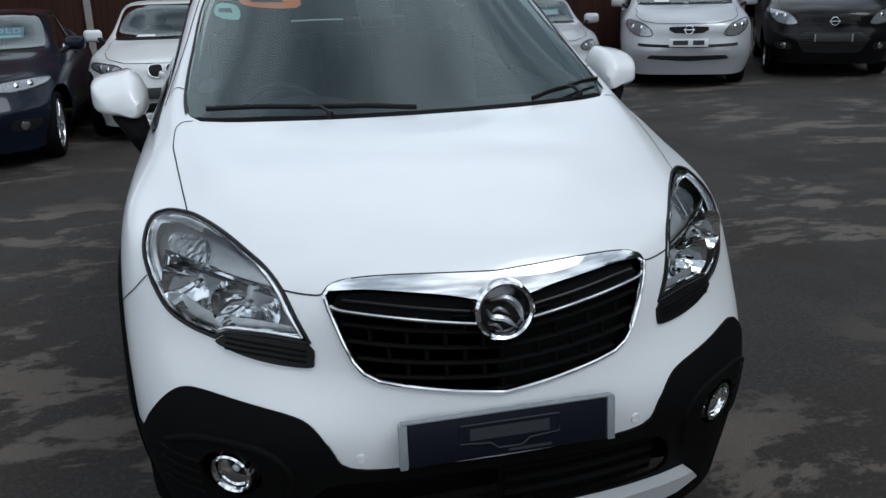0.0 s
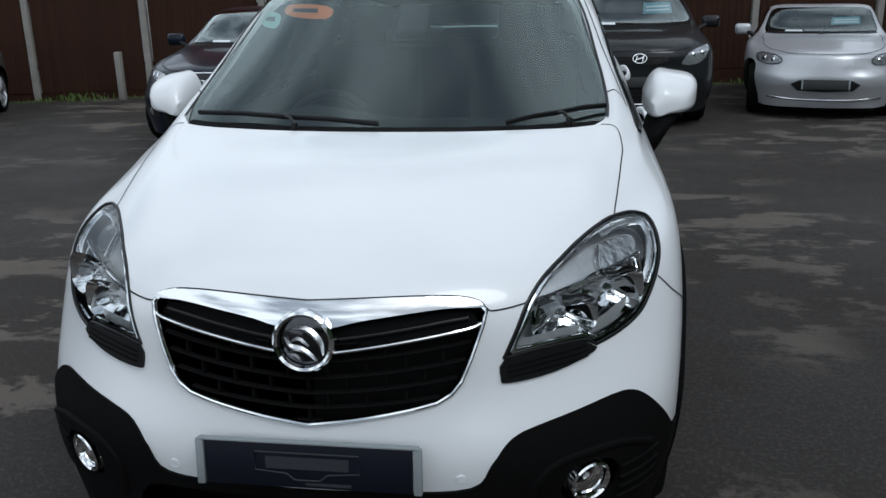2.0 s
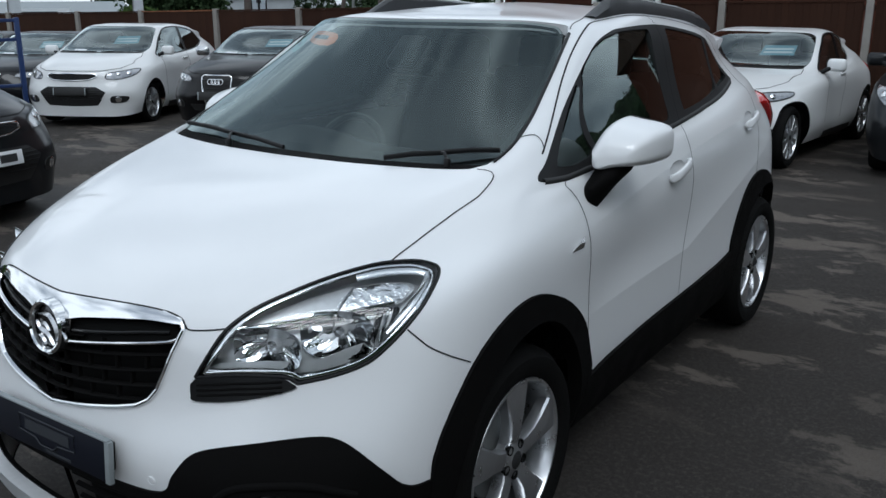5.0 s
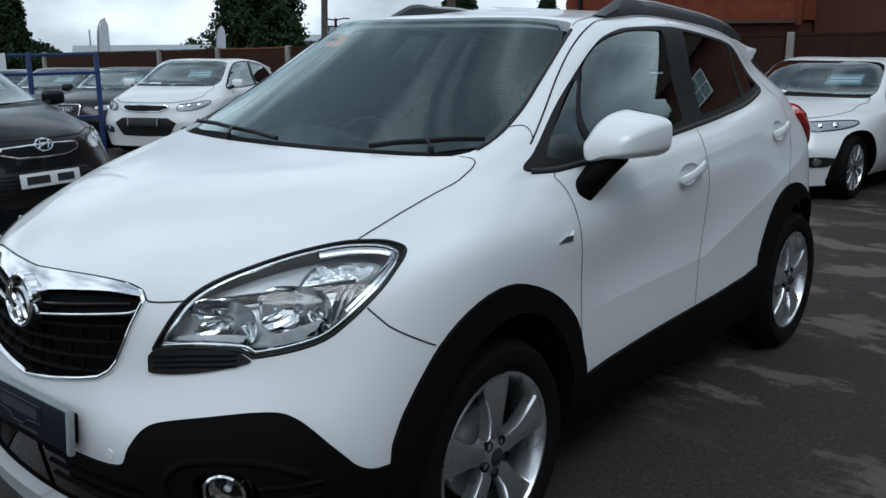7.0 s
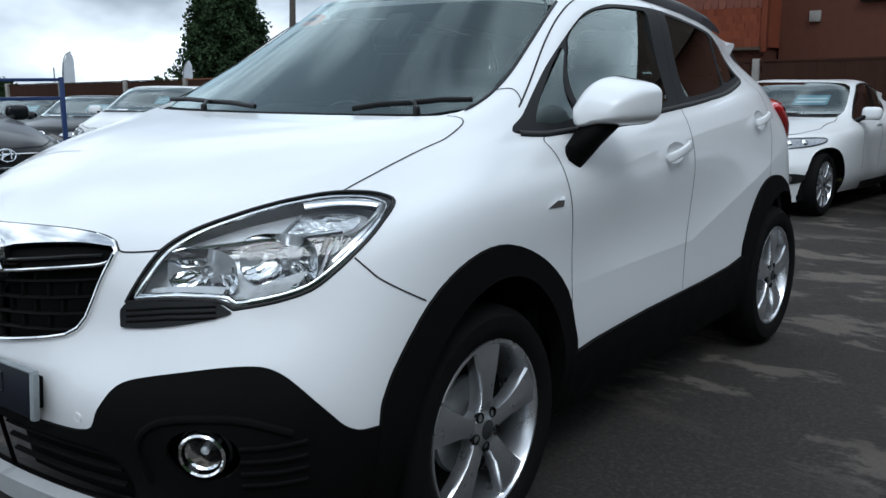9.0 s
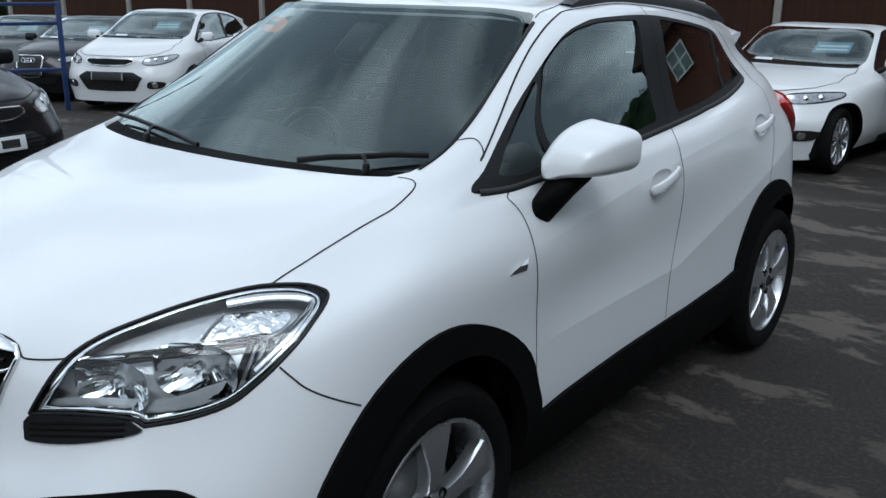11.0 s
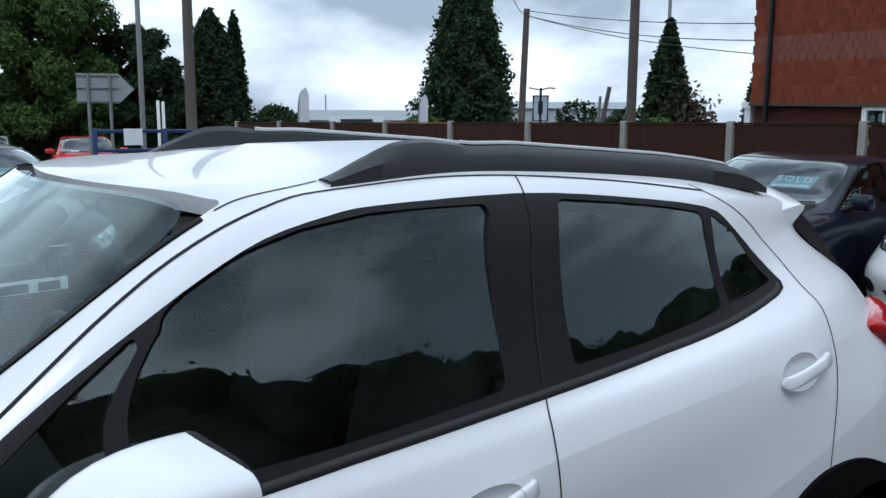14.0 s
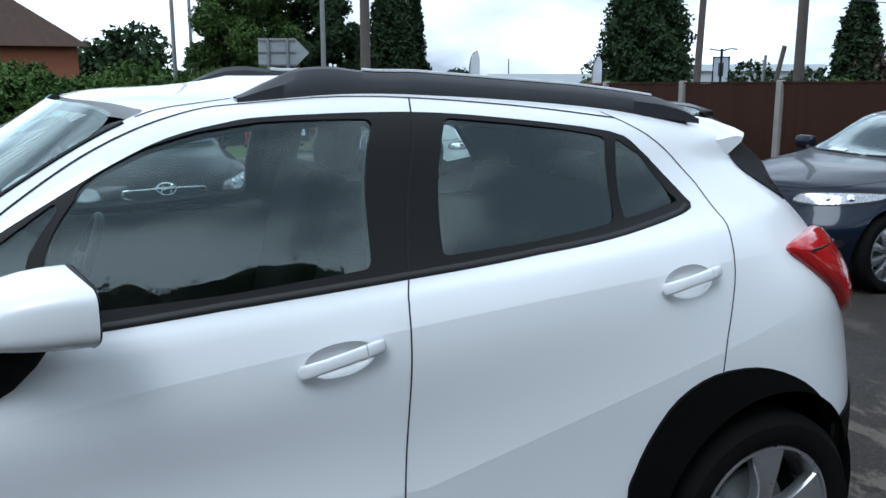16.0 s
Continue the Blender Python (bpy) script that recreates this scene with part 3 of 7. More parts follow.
# ---- ground and fence ----
def lot_z(x, y):
    d = math.hypot(x if x < 0 else x * 0.6, max(y - 1, 0)) - 14.0
    return -0.012 * min(max(y - 2.5, 0), 12) - 0.027 * min(max(-x - 3, 0), 11) - (0.034 * d if d > 0 else 0.0)


def ground():
    """One sheet: nearly level in the lot, and falling away gently towards the fence and the exit."""
    a = np.concatenate([-np.geomspace(400, 20, 26), np.linspace(-19, 19, 39), np.geomspace(20, 400, 26)])
    n = len(a)
    vs = [(x, y, max(lot_z(x, y), -4.5) - 0.012 * math.hypot(max(abs(x) - 60, 0), max(abs(y) - 60, 0))) for x in a for y in a]
    fs = [(i * n + j, (i + 1) * n + j, (i + 1) * n + j + 1, i * n + j + 1) for i in range(n - 1) for j in range(n - 1)]
    return tagged(part("ground", (vs, fs), TARMAC), "worn dark grey tarmac car lot with pale scuffs", "ground", kind="structure")


ground()
FENCE_A, FENCE_B = Vector((-19.3, 9.75, 0)), Vector((11.0, 12.9, 0))


POSTS = [-1.4, 0.75, 3.1, 5.05, 7.13, 9.2, 11.3, 13.2, 15.1, 17.05, 19.05, 20.95, 22.8, 24.7, 26.6, 28.5]
FTOP, FSLOPE, ORANGE_BAY = 1.66, 0.0206, 3


def fence():
    root = empty("fence", None, "dark brown close-boarded panel fence between concrete posts", "fence", kind="structure")
    d = (FENCE_B - FENCE_A).normalized()
    turn = math.degrees(math.atan2(d.y, d.x))
    posts = [FENCE_A + d * s for s in POSTS]
    board = boxed(0.118, 0.016, 1.56, pose(0, 0, 0), 0.004, 1)
    post = boxed(0.10, 0.11, 2.7, None, 0.012, 2)
    rail = boxed(1.0, 0.05, 0.07)
    me_board, me_post, me_rail = (bpy.data.meshes.new(n) for n in ("board", "post", "rail"))
    board.to_mesh(me_board), post.to_mesh(me_post), rail.to_mesh(me_rail)
    for k, p in enumerate(posts):
        top = FTOP + FSLOPE * p.x
        ob = part("post", me_post, CONCRETE, root)
        ob.matrix_basis = pose(p.x, p.y, top - 1.35, 0, 0, turn)
        if k + 1 == len(posts):
            break
        q1 = posts[k + 1]
        bay = (q1 - p).length
        mid = (p + q1) / 2
        tilt = -math.degrees(math.atan(FSLOPE))
        for zz in (-0.14, -1.2):
            ob = part("rail", me_rail, FENCE, root)
            ob.matrix_basis = pose(mid.x, mid.y + 0.035, FTOP + FSLOPE * mid.x + zz, 0, tilt, turn) @ Matrix.Diagonal((bay - 0.1, 1, 1, 1))
        gb = part("gravel_board", boxed(bay - 0.1, 0.04, 0.5), FENCE, root)
        gb.matrix_basis = pose(mid.x, mid.y + 0.02, FTOP + FSLOPE * mid.x - 1.86, 0, tilt, turn)
        cap = part("capping", boxed(bay - 0.1, 0.045, 0.025), FENCE if k != ORANGE_BAY else FENCEORANGE, root)
        cap.matrix_basis = pose(mid.x, mid.y, FTOP + FSLOPE * mid.x - 0.035, 0, tilt, turn)
        n = int((bay - 0.08) / 0.1)
        for i in range(n):
            q = p + d * (0.09 + (i + 0.5) * (bay - 0.18) / n)
            ob = part("board", me_board, FENCE if k != ORANGE_BAY else FENCEORANGE, root)
            ob.matrix_basis = pose(q.x, q.y, FTOP + FSLOPE * q.x - 0.83, 0, 0.0, turn + 5)


fence()


def weeds():
    """Ragged grass and weeds along the fence's foot."""
    r = np.random.default_rng(11)
    d = (FENCE_B - FENCE_A).normalized()
    vs, fs = [], []
    for i in range(2600):
        u, off = r.uniform(6.0, 27.0), abs(r.normal()) * 0.22
        p = FENCE_A + d * u + Vector((d.y, -d.x, 0)) * (0.06 + off)
        h, a = r.uniform(0.05, 0.20) * math.exp(-off * 2) * (0.4 + 0.6 * math.sin(u * 1.7) ** 2), r.uniform(0, 6.28)
        z = lot_z(p.x, p.y) - 0.01
        w, lean = Vector((math.cos(a), math.sin(a), 0)) * 0.012, Vector((math.cos(a + 1.6), math.sin(a + 1.6), 0)) * h * 0.5
        n = len(vs)
        vs += [(p.x - w.x, p.y - w.y, z), (p.x + w.x, p.y + w.y, z), (p.x + lean.x * 0.4 + w.x * 0.6, p.y + lean.y * 0.4 + w.y * 0.6, z + h * 0.65), (p.x + lean.x, p.y + lean.y, z + h)]
        fs += [(n, n + 1, n + 2), (n, n + 2, n + 3)]
    tagged(part("weeds", (vs, fs), GRASS), "ragged green weeds along the fence's foot", "weeds", kind="stuff")


weeds()

# ---- the white car ----
SK = Skin(NET)
white_car = empty("white_car", None, "white compact crossover car with black lower cladding parked on the tarmac", "car")


def yz(rows, t=(4.5, 12), w=(0, 10.5)):
    return SK.find(rows, "yz", t, w)


def spot(t, w, side=1, lift=0.0):
    """A frame on the skin: z outward, x backward along the side or outward along the nose."""
    q = SK.tw([(t, w)])
    p, n = SK.at(q)[0] + SK.normal(q)[0] * lift, Vector(SK.normal(q)[0])
    a = Vector(SK.at(q + (0.01, 0))[0] - SK.at(q - (0.01, 0))[0]).normalized()
    b = n.cross(a)
    m = Matrix((a, b, n)).transposed().to_4x4()
    m.translation = p
    return Matrix.Diagonal((side, 1, 1, 1)) @ m if side > 0 else Matrix.Diagonal((-1, 1, 1, 1)) @ m @ Matrix.Diagonal((-1, 1, 1, 1))


def moved(data, m):
    """(verts, faces) carried by a matrix."""
    return [tuple(m @ Vector(v)) for v in data[0]], data[1]


def cornered(rows, r, n=4):
    """A polygon with its corners rounded by r."""
    p = np.asarray(rows, float)
    out = []
    for i in range(len(p)):
        a, b, c = p[i - 1], p[i], p[(i + 1) % len(p)]
        da, dc = a - b, c - b
        k = min(r, np.linalg.norm(da) * 0.45, np.linalg.norm(dc) * 0.45)
        s, e = b + da / np.linalg.norm(da) * k, b + dc / np.linalg.norm(dc) * k
        out += [(1 - u) ** 2 * s + 2 * u * (1 - u) * b + u * u * e for u in np.linspace(0, 1, n)]
    return np.array(out)


class Pane:
    """A gently bowed sheet of glass laid just inside the skin: one coordinate as a smooth function of the two others."""

    def __init__(self, outline, axis, terms, bow=0.0):
        self.axis, self.terms, self.bow = axis, terms, bow
        lo, hi = outline.min(0), outline.max(0)
        g = np.stack(np.meshgrid(np.linspace(lo[0], hi[0], 60), np.linspace(lo[1], hi[1], 30), indexing="ij"), -1).reshape(-1, 2)
        p = SK.at(g[inside(outline, g)])
        self.k = np.linalg.lstsq(self.rows(p), p[:, axis] + bow * p[:, 2] ** 2, rcond=None)[0]
        miss = self.rows(p) @ self.k - bow * p[:, 2] ** 2 - p[:, axis]
        self.shift = np.quantile(miss if axis == 0 else -miss, 0.62) * (-1 if axis == 0 else 1)

    def rows(self, p):
        u, v = (p[:, 1], p[:, 2]) if self.axis == 0 else (p[:, 0], p[:, 2])
        return np.stack([u ** i * v ** j for i, j in self.terms], 1)

    def lay(self, me, lift, side=1):
        p = np.array([v.co for v in me.vertices]) * (side, 1, 1)

        def place(q):
            return self.rows(q) @ self.k - self.bow * q[:, 2] ** 2 + self.shift

        e = 1e-3
        u = 1 if self.axis == 0 else 0
        du, dv = np.zeros(3), np.zeros(3)
        du[u], dv[2] = e, e
        c = place(p)
        gu, gv = (place(p + du) - c) / e, (place(p + dv) - c) / e
        n = np.stack([np.ones(len(p)), -gu, -gv], 1) if self.axis == 0 else np.stack([gu, -np.ones(len(p)), gv], 1)
        n /= np.linalg.norm(n, axis=1)[:, None]
        p[:, self.axis] = c
        p = (p + n * lift) * (side, 1, 1)
        sheet = bpy.data.meshes.new("pane")
        sheet.from_pydata(p.tolist(), [], [tuple(f.vertices) for f in me.polygons])
        sheet.shade_smooth()
        sheet.normals_split_custom_set_from_vertices((n * (side, 1, 1)).tolist())
        bpy.data.meshes.remove(me)
        return sheet


# outlines on the skin
HEAD = rounded(SK.tw([(2.12, 3.33), (2.30, 3.66), (2.45, 3.97), (2.64, 4.30), (2.88, 4.57), (3.16, 4.84), (3.48, 5.04), (3.84, 5.14), (4.28, 5.12), (4.58, 5.00), (4.73, 4.80), (4.76, 4.45), (4.66, 3.97), (4.46, 3.69), (4.22, 3.47), (3.96, 3.30), (3.62, 3.22), (3.24, 3.19), (3.08, 3.30), (2.60, 3.36)]), 3, sharp=(0, 17))
DRL = rounded(SK.tw([(2.12, 3.31), (2.60, 3.34), (3.02, 3.30), (3.18, 3.20), (3.18, 3.12), (2.65, 3.03), (2.14, 3.02), (2.07, 3.10)]), 3)
GRILLE = SK.tw([(-1.14, 4.19), (-0.5, 4.18), (0, 4.15), (0.52, 4.18), (1.14, 4.19), (1.60, 4.15), (1.84, 4.06), (1.93, 3.93), (1.89, 3.76), (1.76, 3.40), (1.65, 3.14), (1.54, 2.99), (1.38, 2.89), (1.10, 2.82), (0.5, 2.69), (0, 2.60)])
GRILLE_HALF = GRILLE[2:]
GRILLE_FULL = np.concatenate([GRILLE_HALF, GRILLE_HALF[-2:0:-1] * (-1, 1)])
SCREEN_HALF = SK.tw([(0, 6.86), (1.3, 6.87), (2.5, 6.90), (3.25, 6.93), (3.52, 7.02), (3.62, 7.20), (3.66, 7.50), (3.86, 7.9), (4.12, 8.3), (4.36, 8.80), (4.34, 8.97), (4.12, 9.03), (3.4, 9.03), (2.4, 9.0), (1.2, 8.97), (0, 8.95)])
SCREEN_FULL = np.concatenate([SCREEN_HALF, SCREEN_HALF[-2:0:-1] * (-1, 1)])
DLO = yz(rounded([(.19, 1.175), (.34, 1.165), (.48, 1.17), (.93, 1.195), (1.38, 1.22), (1.76, 1.245), (2.03, 1.27), (2.26, 1.31), (2.292, 1.335), (2.24, 1.40), (2.15, 1.49), (2.06, 1.54), (1.73, 1.585), (1.44, 1.608), (1.10, 1.605), (.98, 1.592), (.85, 1.562), (.73, 1.51), (.61, 1.445), (.47, 1.365), (.36, 1.295), (.25, 1.225), (.185, 1.195)], 3, sharp=(8,)), (5.0, 11), (6, 9.5))


def arch(y, ry, rz, n=28, low=0.10):
    a = np.linspace(-0.32, math.pi + 0.32, n)
    return [(y - ry * math.cos(s), 0.352 + rz * math.sin(s)) for s in a] + [(y + ry * 0.95, low), (y - ry * 0.95, low)]


def low_skin(rows):
    """As yz for outlines that leave the lower rim."""
    q = SK.find([(y, max(z, 0.27)) for y, z in rows], "yz", (4.2, 12), (0, 5))
    return np.array([(a, b if z >= 0.27 else b - (0.27 - z) * 1.2) for (a, b), (y, z) in zip(q, rows)])


ARCH_F, ARCH_R = low_skin(arch(-.042, .40, .448)), low_skin(arch(2.505, .405, .43))
OUTER = SK.tw([(0, 0), (13, 0), (13, 11), (0, 11)])
HANDLES = ((7.775, 4.43, 0.215), (9.22, 4.385, 0.205))
ROUND = np.array([(math.cos(a), math.sin(a)) for a in np.linspace(0, 2 * math.pi, 36, endpoint=False)])
CUPS = [SK.tw([(t0, w0)])[0] + ROUND * (0.082, 0.052) for t0, w0, _ in HANDLES]

# lower black cladding, in the pieces it is made of
CLAD_TOP = [(0, 1.50), (0.9, 1.51), (1.72, 1.57), (1.94, 1.93), (2.16, 2.28), (2.48, 2.42), (3.07, 2.51), (3.48, 2.51), (3.72, 2.43), (3.96, 2.22), (4.30, 1.86), (4.53, 1.60), (4.72, 1.49), (4.93, 1.47)]
top = rounded(SK.tw(CLAD_TOP), 4, closed=False)
low = SK.tw([(5.0, 1.0), (5.0, 0.0), (0, 0)])
front_clad = np.concatenate([top, low])
FOG = SK.tw([(3.08, 1.42)])[0]
fog_hole = np.array([FOG + (0.070 * math.cos(a), 0.070 * math.sin(a)) for a in np.linspace(0, 2 * math.pi, 24, endpoint=False)])
intake = rounded(SK.tw([(0, 0.62), (1.6, 0.64), (2.2, 0.75), (2.0, 1.28), (1.2, 1.34), (0, 1.36)]), 3, closed=False)
intake = np.concatenate([intake, intake[-2:0:-1] * (-1, 1)])
REAR_HOLE = SK.tw([(12.05, 6.45), (12.05, 8.75), (13, 8.75), (13, 6.45)])
shell = part("body", SK.patch(OUTER, [HEAD, GRILLE_FULL, SCREEN_FULL, DLO, ARCH_F, ARCH_R, intake, fog_hole, REAR_HOLE, *CUPS], 0.035, sides=(1, -1), edge=0.02), WHITE, white_car, "glossy white painted steel body")
part("roof_crown", SK.crown(), WHITE, white_car)
part("bumper_cladding", SK.patch(front_clad, [fog_hole, intake, ARCH_F], 0.035, 0.007, 0.012, sides=(1, -1)), CLAD, white_car, "grained black plastic lower bumper")
flare_f = low_skin(rounded([(-0.526, 0.200), (-0.521, 0.520), (-0.504, 0.600), (-0.456, 0.680), (-0.356, 0.790), (-0.236, 0.860), (-0.096, 0.892), (0.044, 0.875), (0.214, 0.800), (0.348, 0.690), (0.403, 0.570), (0.438, 0.465), (0.448, 0.200)], 3, closed=False))
flare_r = low_skin(rounded([(2.03, .20), (2.0, .53), (2.02, .62), (2.07, .72), (2.15, .815), (2.27, .868), (2.43, .868), (2.57, .82), (2.68, .745), (2.77, .645), (2.81, .58), (2.83, .20)], 3, closed=False))
for s in (1, -1):
    part("wheel_arch_trim", SK.patch(flare_f, [ARCH_F], 0.035, 0.011, 0.05, sides=(s,)), CLAD, white_car, "grained black plastic arch trim")
    part("wheel_arch_trim", SK.patch(flare_r, [ARCH_R], 0.035, 0.011, 0.05, sides=(s,)), CLAD, white_car, "grained black plastic arch trim")
    sill = low_skin([(.40, .465), (.60, .478), (1.0, .488), (1.55, .495), (1.85, .51), (2.02, .535), (2.10, .50), (2.10, .20), (.40, .20)])
    part("sill_trim", SK.patch(sill, [ARCH_F, ARCH_R], 0.05, 0.013, 0.03, sides=(s,)), CLAD, white_car, "grained black plastic sill trim")
rear_clad = np.concatenate([SK.tw([(10.80, 0), (10.80, 1.86), (11.1, 1.90), (11.55, 1.92), (12.3, 1.95), (13, 1.96), (13, 0)])])
part("rear_bumper_cladding", SK.patch(rear_clad, [ARCH_R], 0.06, 0.008, 0.012, sides=(1, -1)), CLAD, white_car, "grained black plastic rear bumper")
skid = SK.tw([(0, 0.30), (1.6, 0.32), (2.3, 0.38), (2.66, 0.48), (2.55, 0.60), (1.9, 0.60), (0, 0.60)])
part("skid_plate", SK.patch(skid, [], 0.04, 0.045, 0.05, sides=(1, -1)), SKIDPAINT, white_car, "silver bumper skid strip")
# dark sheet behind the slats, its colour standing for shade in the intake
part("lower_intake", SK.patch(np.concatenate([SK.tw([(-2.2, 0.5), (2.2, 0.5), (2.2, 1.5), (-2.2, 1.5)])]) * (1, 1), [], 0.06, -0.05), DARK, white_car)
for w in (0.8, 1.0, 1.2):
    part("intake_slat", SK.ribbon(SK.tw([(-2.0, w), (0, w), (2.0, w)]), 0.014, -0.02, high=0.012), CLAD, white_car)

# grille
grille = empty("grille")
grille.parent = white_car
# near-black sheet drawn as the shade behind the bars
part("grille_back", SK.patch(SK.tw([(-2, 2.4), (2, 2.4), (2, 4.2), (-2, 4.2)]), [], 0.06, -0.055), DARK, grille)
in_grille = GRILLE_FULL * (0.985, 1)


def kept(line, poly):
    q = dense(line, 0.008, False)
    ok = inside(poly, q)
    return q[ok]


HALF_T = SK.ti(1.93)
for r in range(6):
    w = 2.62 + r * 0.20
    rise = 0.18
    row = [(t, w + rise * (abs(t) / 1.93) ** 1.2) for t in np.linspace(-1.95, 1.95, 40)]
    q = np.array([(math.copysign(SK.ti(abs(t)), t), SK.wi(v)) for t, v in row])
    q = kept(q, in_grille)
    q = q[q[:, 1] < SK.wi(3.66)]
    if len(q) > 3:
        part("grille_bar", SK.ribbon(q, 0.010, -0.018, high=0.014), CLAD, grille)
    for i in range(-5, 6):
        t = i * 0.42 + (0.21 if r % 2 else 0)
        v = w + rise * (abs(t) / 1.93) ** 1.2
        a = np.array([(math.copysign(SK.ti(abs(t)), t), SK.wi(v)), (math.copysign(SK.ti(abs(t)), t), SK.wi(v + 0.20))])
        if abs(t) < 1.9 and inside(in_grille, a).all() and v + 0.20 < 3.72:
            part("grille_bar", SK.ribbon(a, 0.012, -0.020, high=0.013, step=0.01), CLAD, grille)
line_lo = rounded(SK.tw([(0.30, 3.56), (0.60, 3.60), (1.0, 3.655), (1.5, 3.72), (1.78, 3.76), (1.88, 3.80)]), 3, closed=False)
wing = np.concatenate([rounded(SK.tw([(0, 4.15), (0.52, 4.18), (1.14, 4.19), (1.60, 4.15), (1.84, 4.06), (1.90, 3.98)]), 3, closed=False), rounded(SK.tw([(1.80, 3.985), (1.45, 4.0), (0.95, 3.955), (0.55, 3.90), (0.30, 3.84), (0, 3.82)]), 3, closed=False)])
for s in (1, -1):
    part("chrome_wing", SK.patch(wing, [], 0.02, 0.010, 0.03, sides=(s,)), CHROME, grille, "polished chrome bar")
    part("chrome_line", SK.ribbon(line_lo, 0.011, 0.001, side=s, high=0.007), CHROME, grille, "thin chrome strip")
    under = np.concatenate([line_lo, rounded(SK.tw([(1.80, 3.96), (1.45, 3.98), (0.95, 3.93), (0.55, 3.87), (0.30, 3.82)]), 3, closed=False)])
    # slot floor coloured near-black to stand for its shade
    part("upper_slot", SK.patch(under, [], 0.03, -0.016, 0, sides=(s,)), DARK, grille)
    part("upper_slot_bar", SK.ribbon(SK.tw([(0.35, 3.70), (0.95, 3.78), (1.45, 3.85), (1.75, 3.88)]), 0.012, -0.012, side=s, high=0.008), TRIM, grille)
part("chrome_frame", SK.ribbon(GRILLE_FULL[3:-2], 0.013, 0.0, closed=False, high=0.009, step=0.012), CHROME, grille, "thin chrome surround")

# badge: ring, dark face and a plain swept shape
badge = empty("badge")
badge.parent = white_car
bm_m = Matrix.Translation((0, -0.985, 0.897)) @ Matrix.Rotation(radians(84), 4, "X") @ Matrix.Rotation(radians(-90), 4, "Y")
ring = [(0.058, 0.0), (0.061, 0.012), (0.067, 0.016), (0.073, 0.010), (0.075, -0.012), (0.06, -0.02)]
part("ring", moved(spun(ring, 48), bm_m), CHROME, badge)
part("face", moved(spun([(0.0, 0.004), (0.03, 0.003), (0.06, -0.004)], 36), bm_m), material("smoked_chrome", (0.10, 0.10, 0.105), 0.12, 1.0), badge)


def sweep(points, width, high):
    """A plain raised crescent in the badge's plane."""
    p = rounded(points, 4, closed=False)
    d = np.gradient(p, axis=0)
    n = np.stack([-d[:, 1], d[:, 0]], 1) / np.linalg.norm(d, axis=1)[:, None]
    k = np.sin(np.linspace(0.25, math.pi - 0.1, len(p)))[:, None] * width
    a, b = p + n * k, p - n * k
    vs = [(0.003, *v) for v in a] + [(high, *v) for v in p] + [(0.003, *v) for v in b]
    m = len(p)
    fs = [(c * m + i, c * m + i + 1, (c + 1) * m + i + 1, (c + 1) * m + i) for c in (0, 1) for i in range(m - 1)]
    return vs, fs


for pts, wd in (([(-.045, -.030), (-.02, .0), (-.012, .03), (.01, .045)], .011), ([(-.03, -.045), (.005, -.035), (.03, -.005), (.028, .035)], .012), ([(-.01, -.012), (.006, .012), (.0, .03)], .008), ([(-.05, .005), (-.034, .02), (-.03, .04)], .006)):
    part("emblem", moved(sweep(pts, wd * 0.70, 0.010), bm_m), ALLOY, badge)

# headlights
HOUSING = material("headlamp_silver", (0.66, 0.67, 0.68), 0.28, 0.55, vary=0.35, scale=30, second=(0.40, 0.41, 0.42), bump=0.10, bump_scale=70)
FACET = material("faceted_reflector", (0.80, 0.81, 0.82), 0.10, 1.0, bump=0.55, bump_scale=55)
BULB = material("bulb_glass", (0.75, 0.76, 0.78), 0.1, 0.2, coat=0.5)
MIRRORED = material("mirrored_reflector", (0.88, 0.89, 0.90), 0.05, 1.0)


def reflector(rx, rz, deep, ribs):
    """A rounded-oblong bowl whose lower and outer parts are fluted."""
    vs, fs, ns, rings = [], [], 56, (1.0, 0.96, 0.88, 0.78, 0.66, 0.52, 0.36, 0.18)
    for f in rings:
        for i in range(ns):
            a = 2 * math.pi * i / ns
            x, z = rx * f * math.copysign(abs(math.cos(a)) ** 0.75, math.cos(a)), rz * f * math.copysign(abs(math.sin(a)) ** 0.65, math.sin(a))
            flute = 0.0022 * math.sin(x * ribs) * (0.3 < f < 0.95) * (1.0 if z < rz * 0.25 else 0.25)
            vs.append((x, z, -deep * (1 - f ** 1.8) + flute))
    for k in range(len(rings) - 1):
        fs += [(k * ns + i, k * ns + (i + 1) % ns, (k + 1) * ns + (i + 1) % ns, (k + 1) * ns + i) for i in range(ns)]
    fs.append(tuple((len(rings) - 1) * ns + i for i in range(ns)))
    return vs, fs


def shrink(poly, d):
    c = poly.mean(0)
    v = poly - c
    return c + v * (1 - d / np.linalg.norm(v, axis=1).mean())


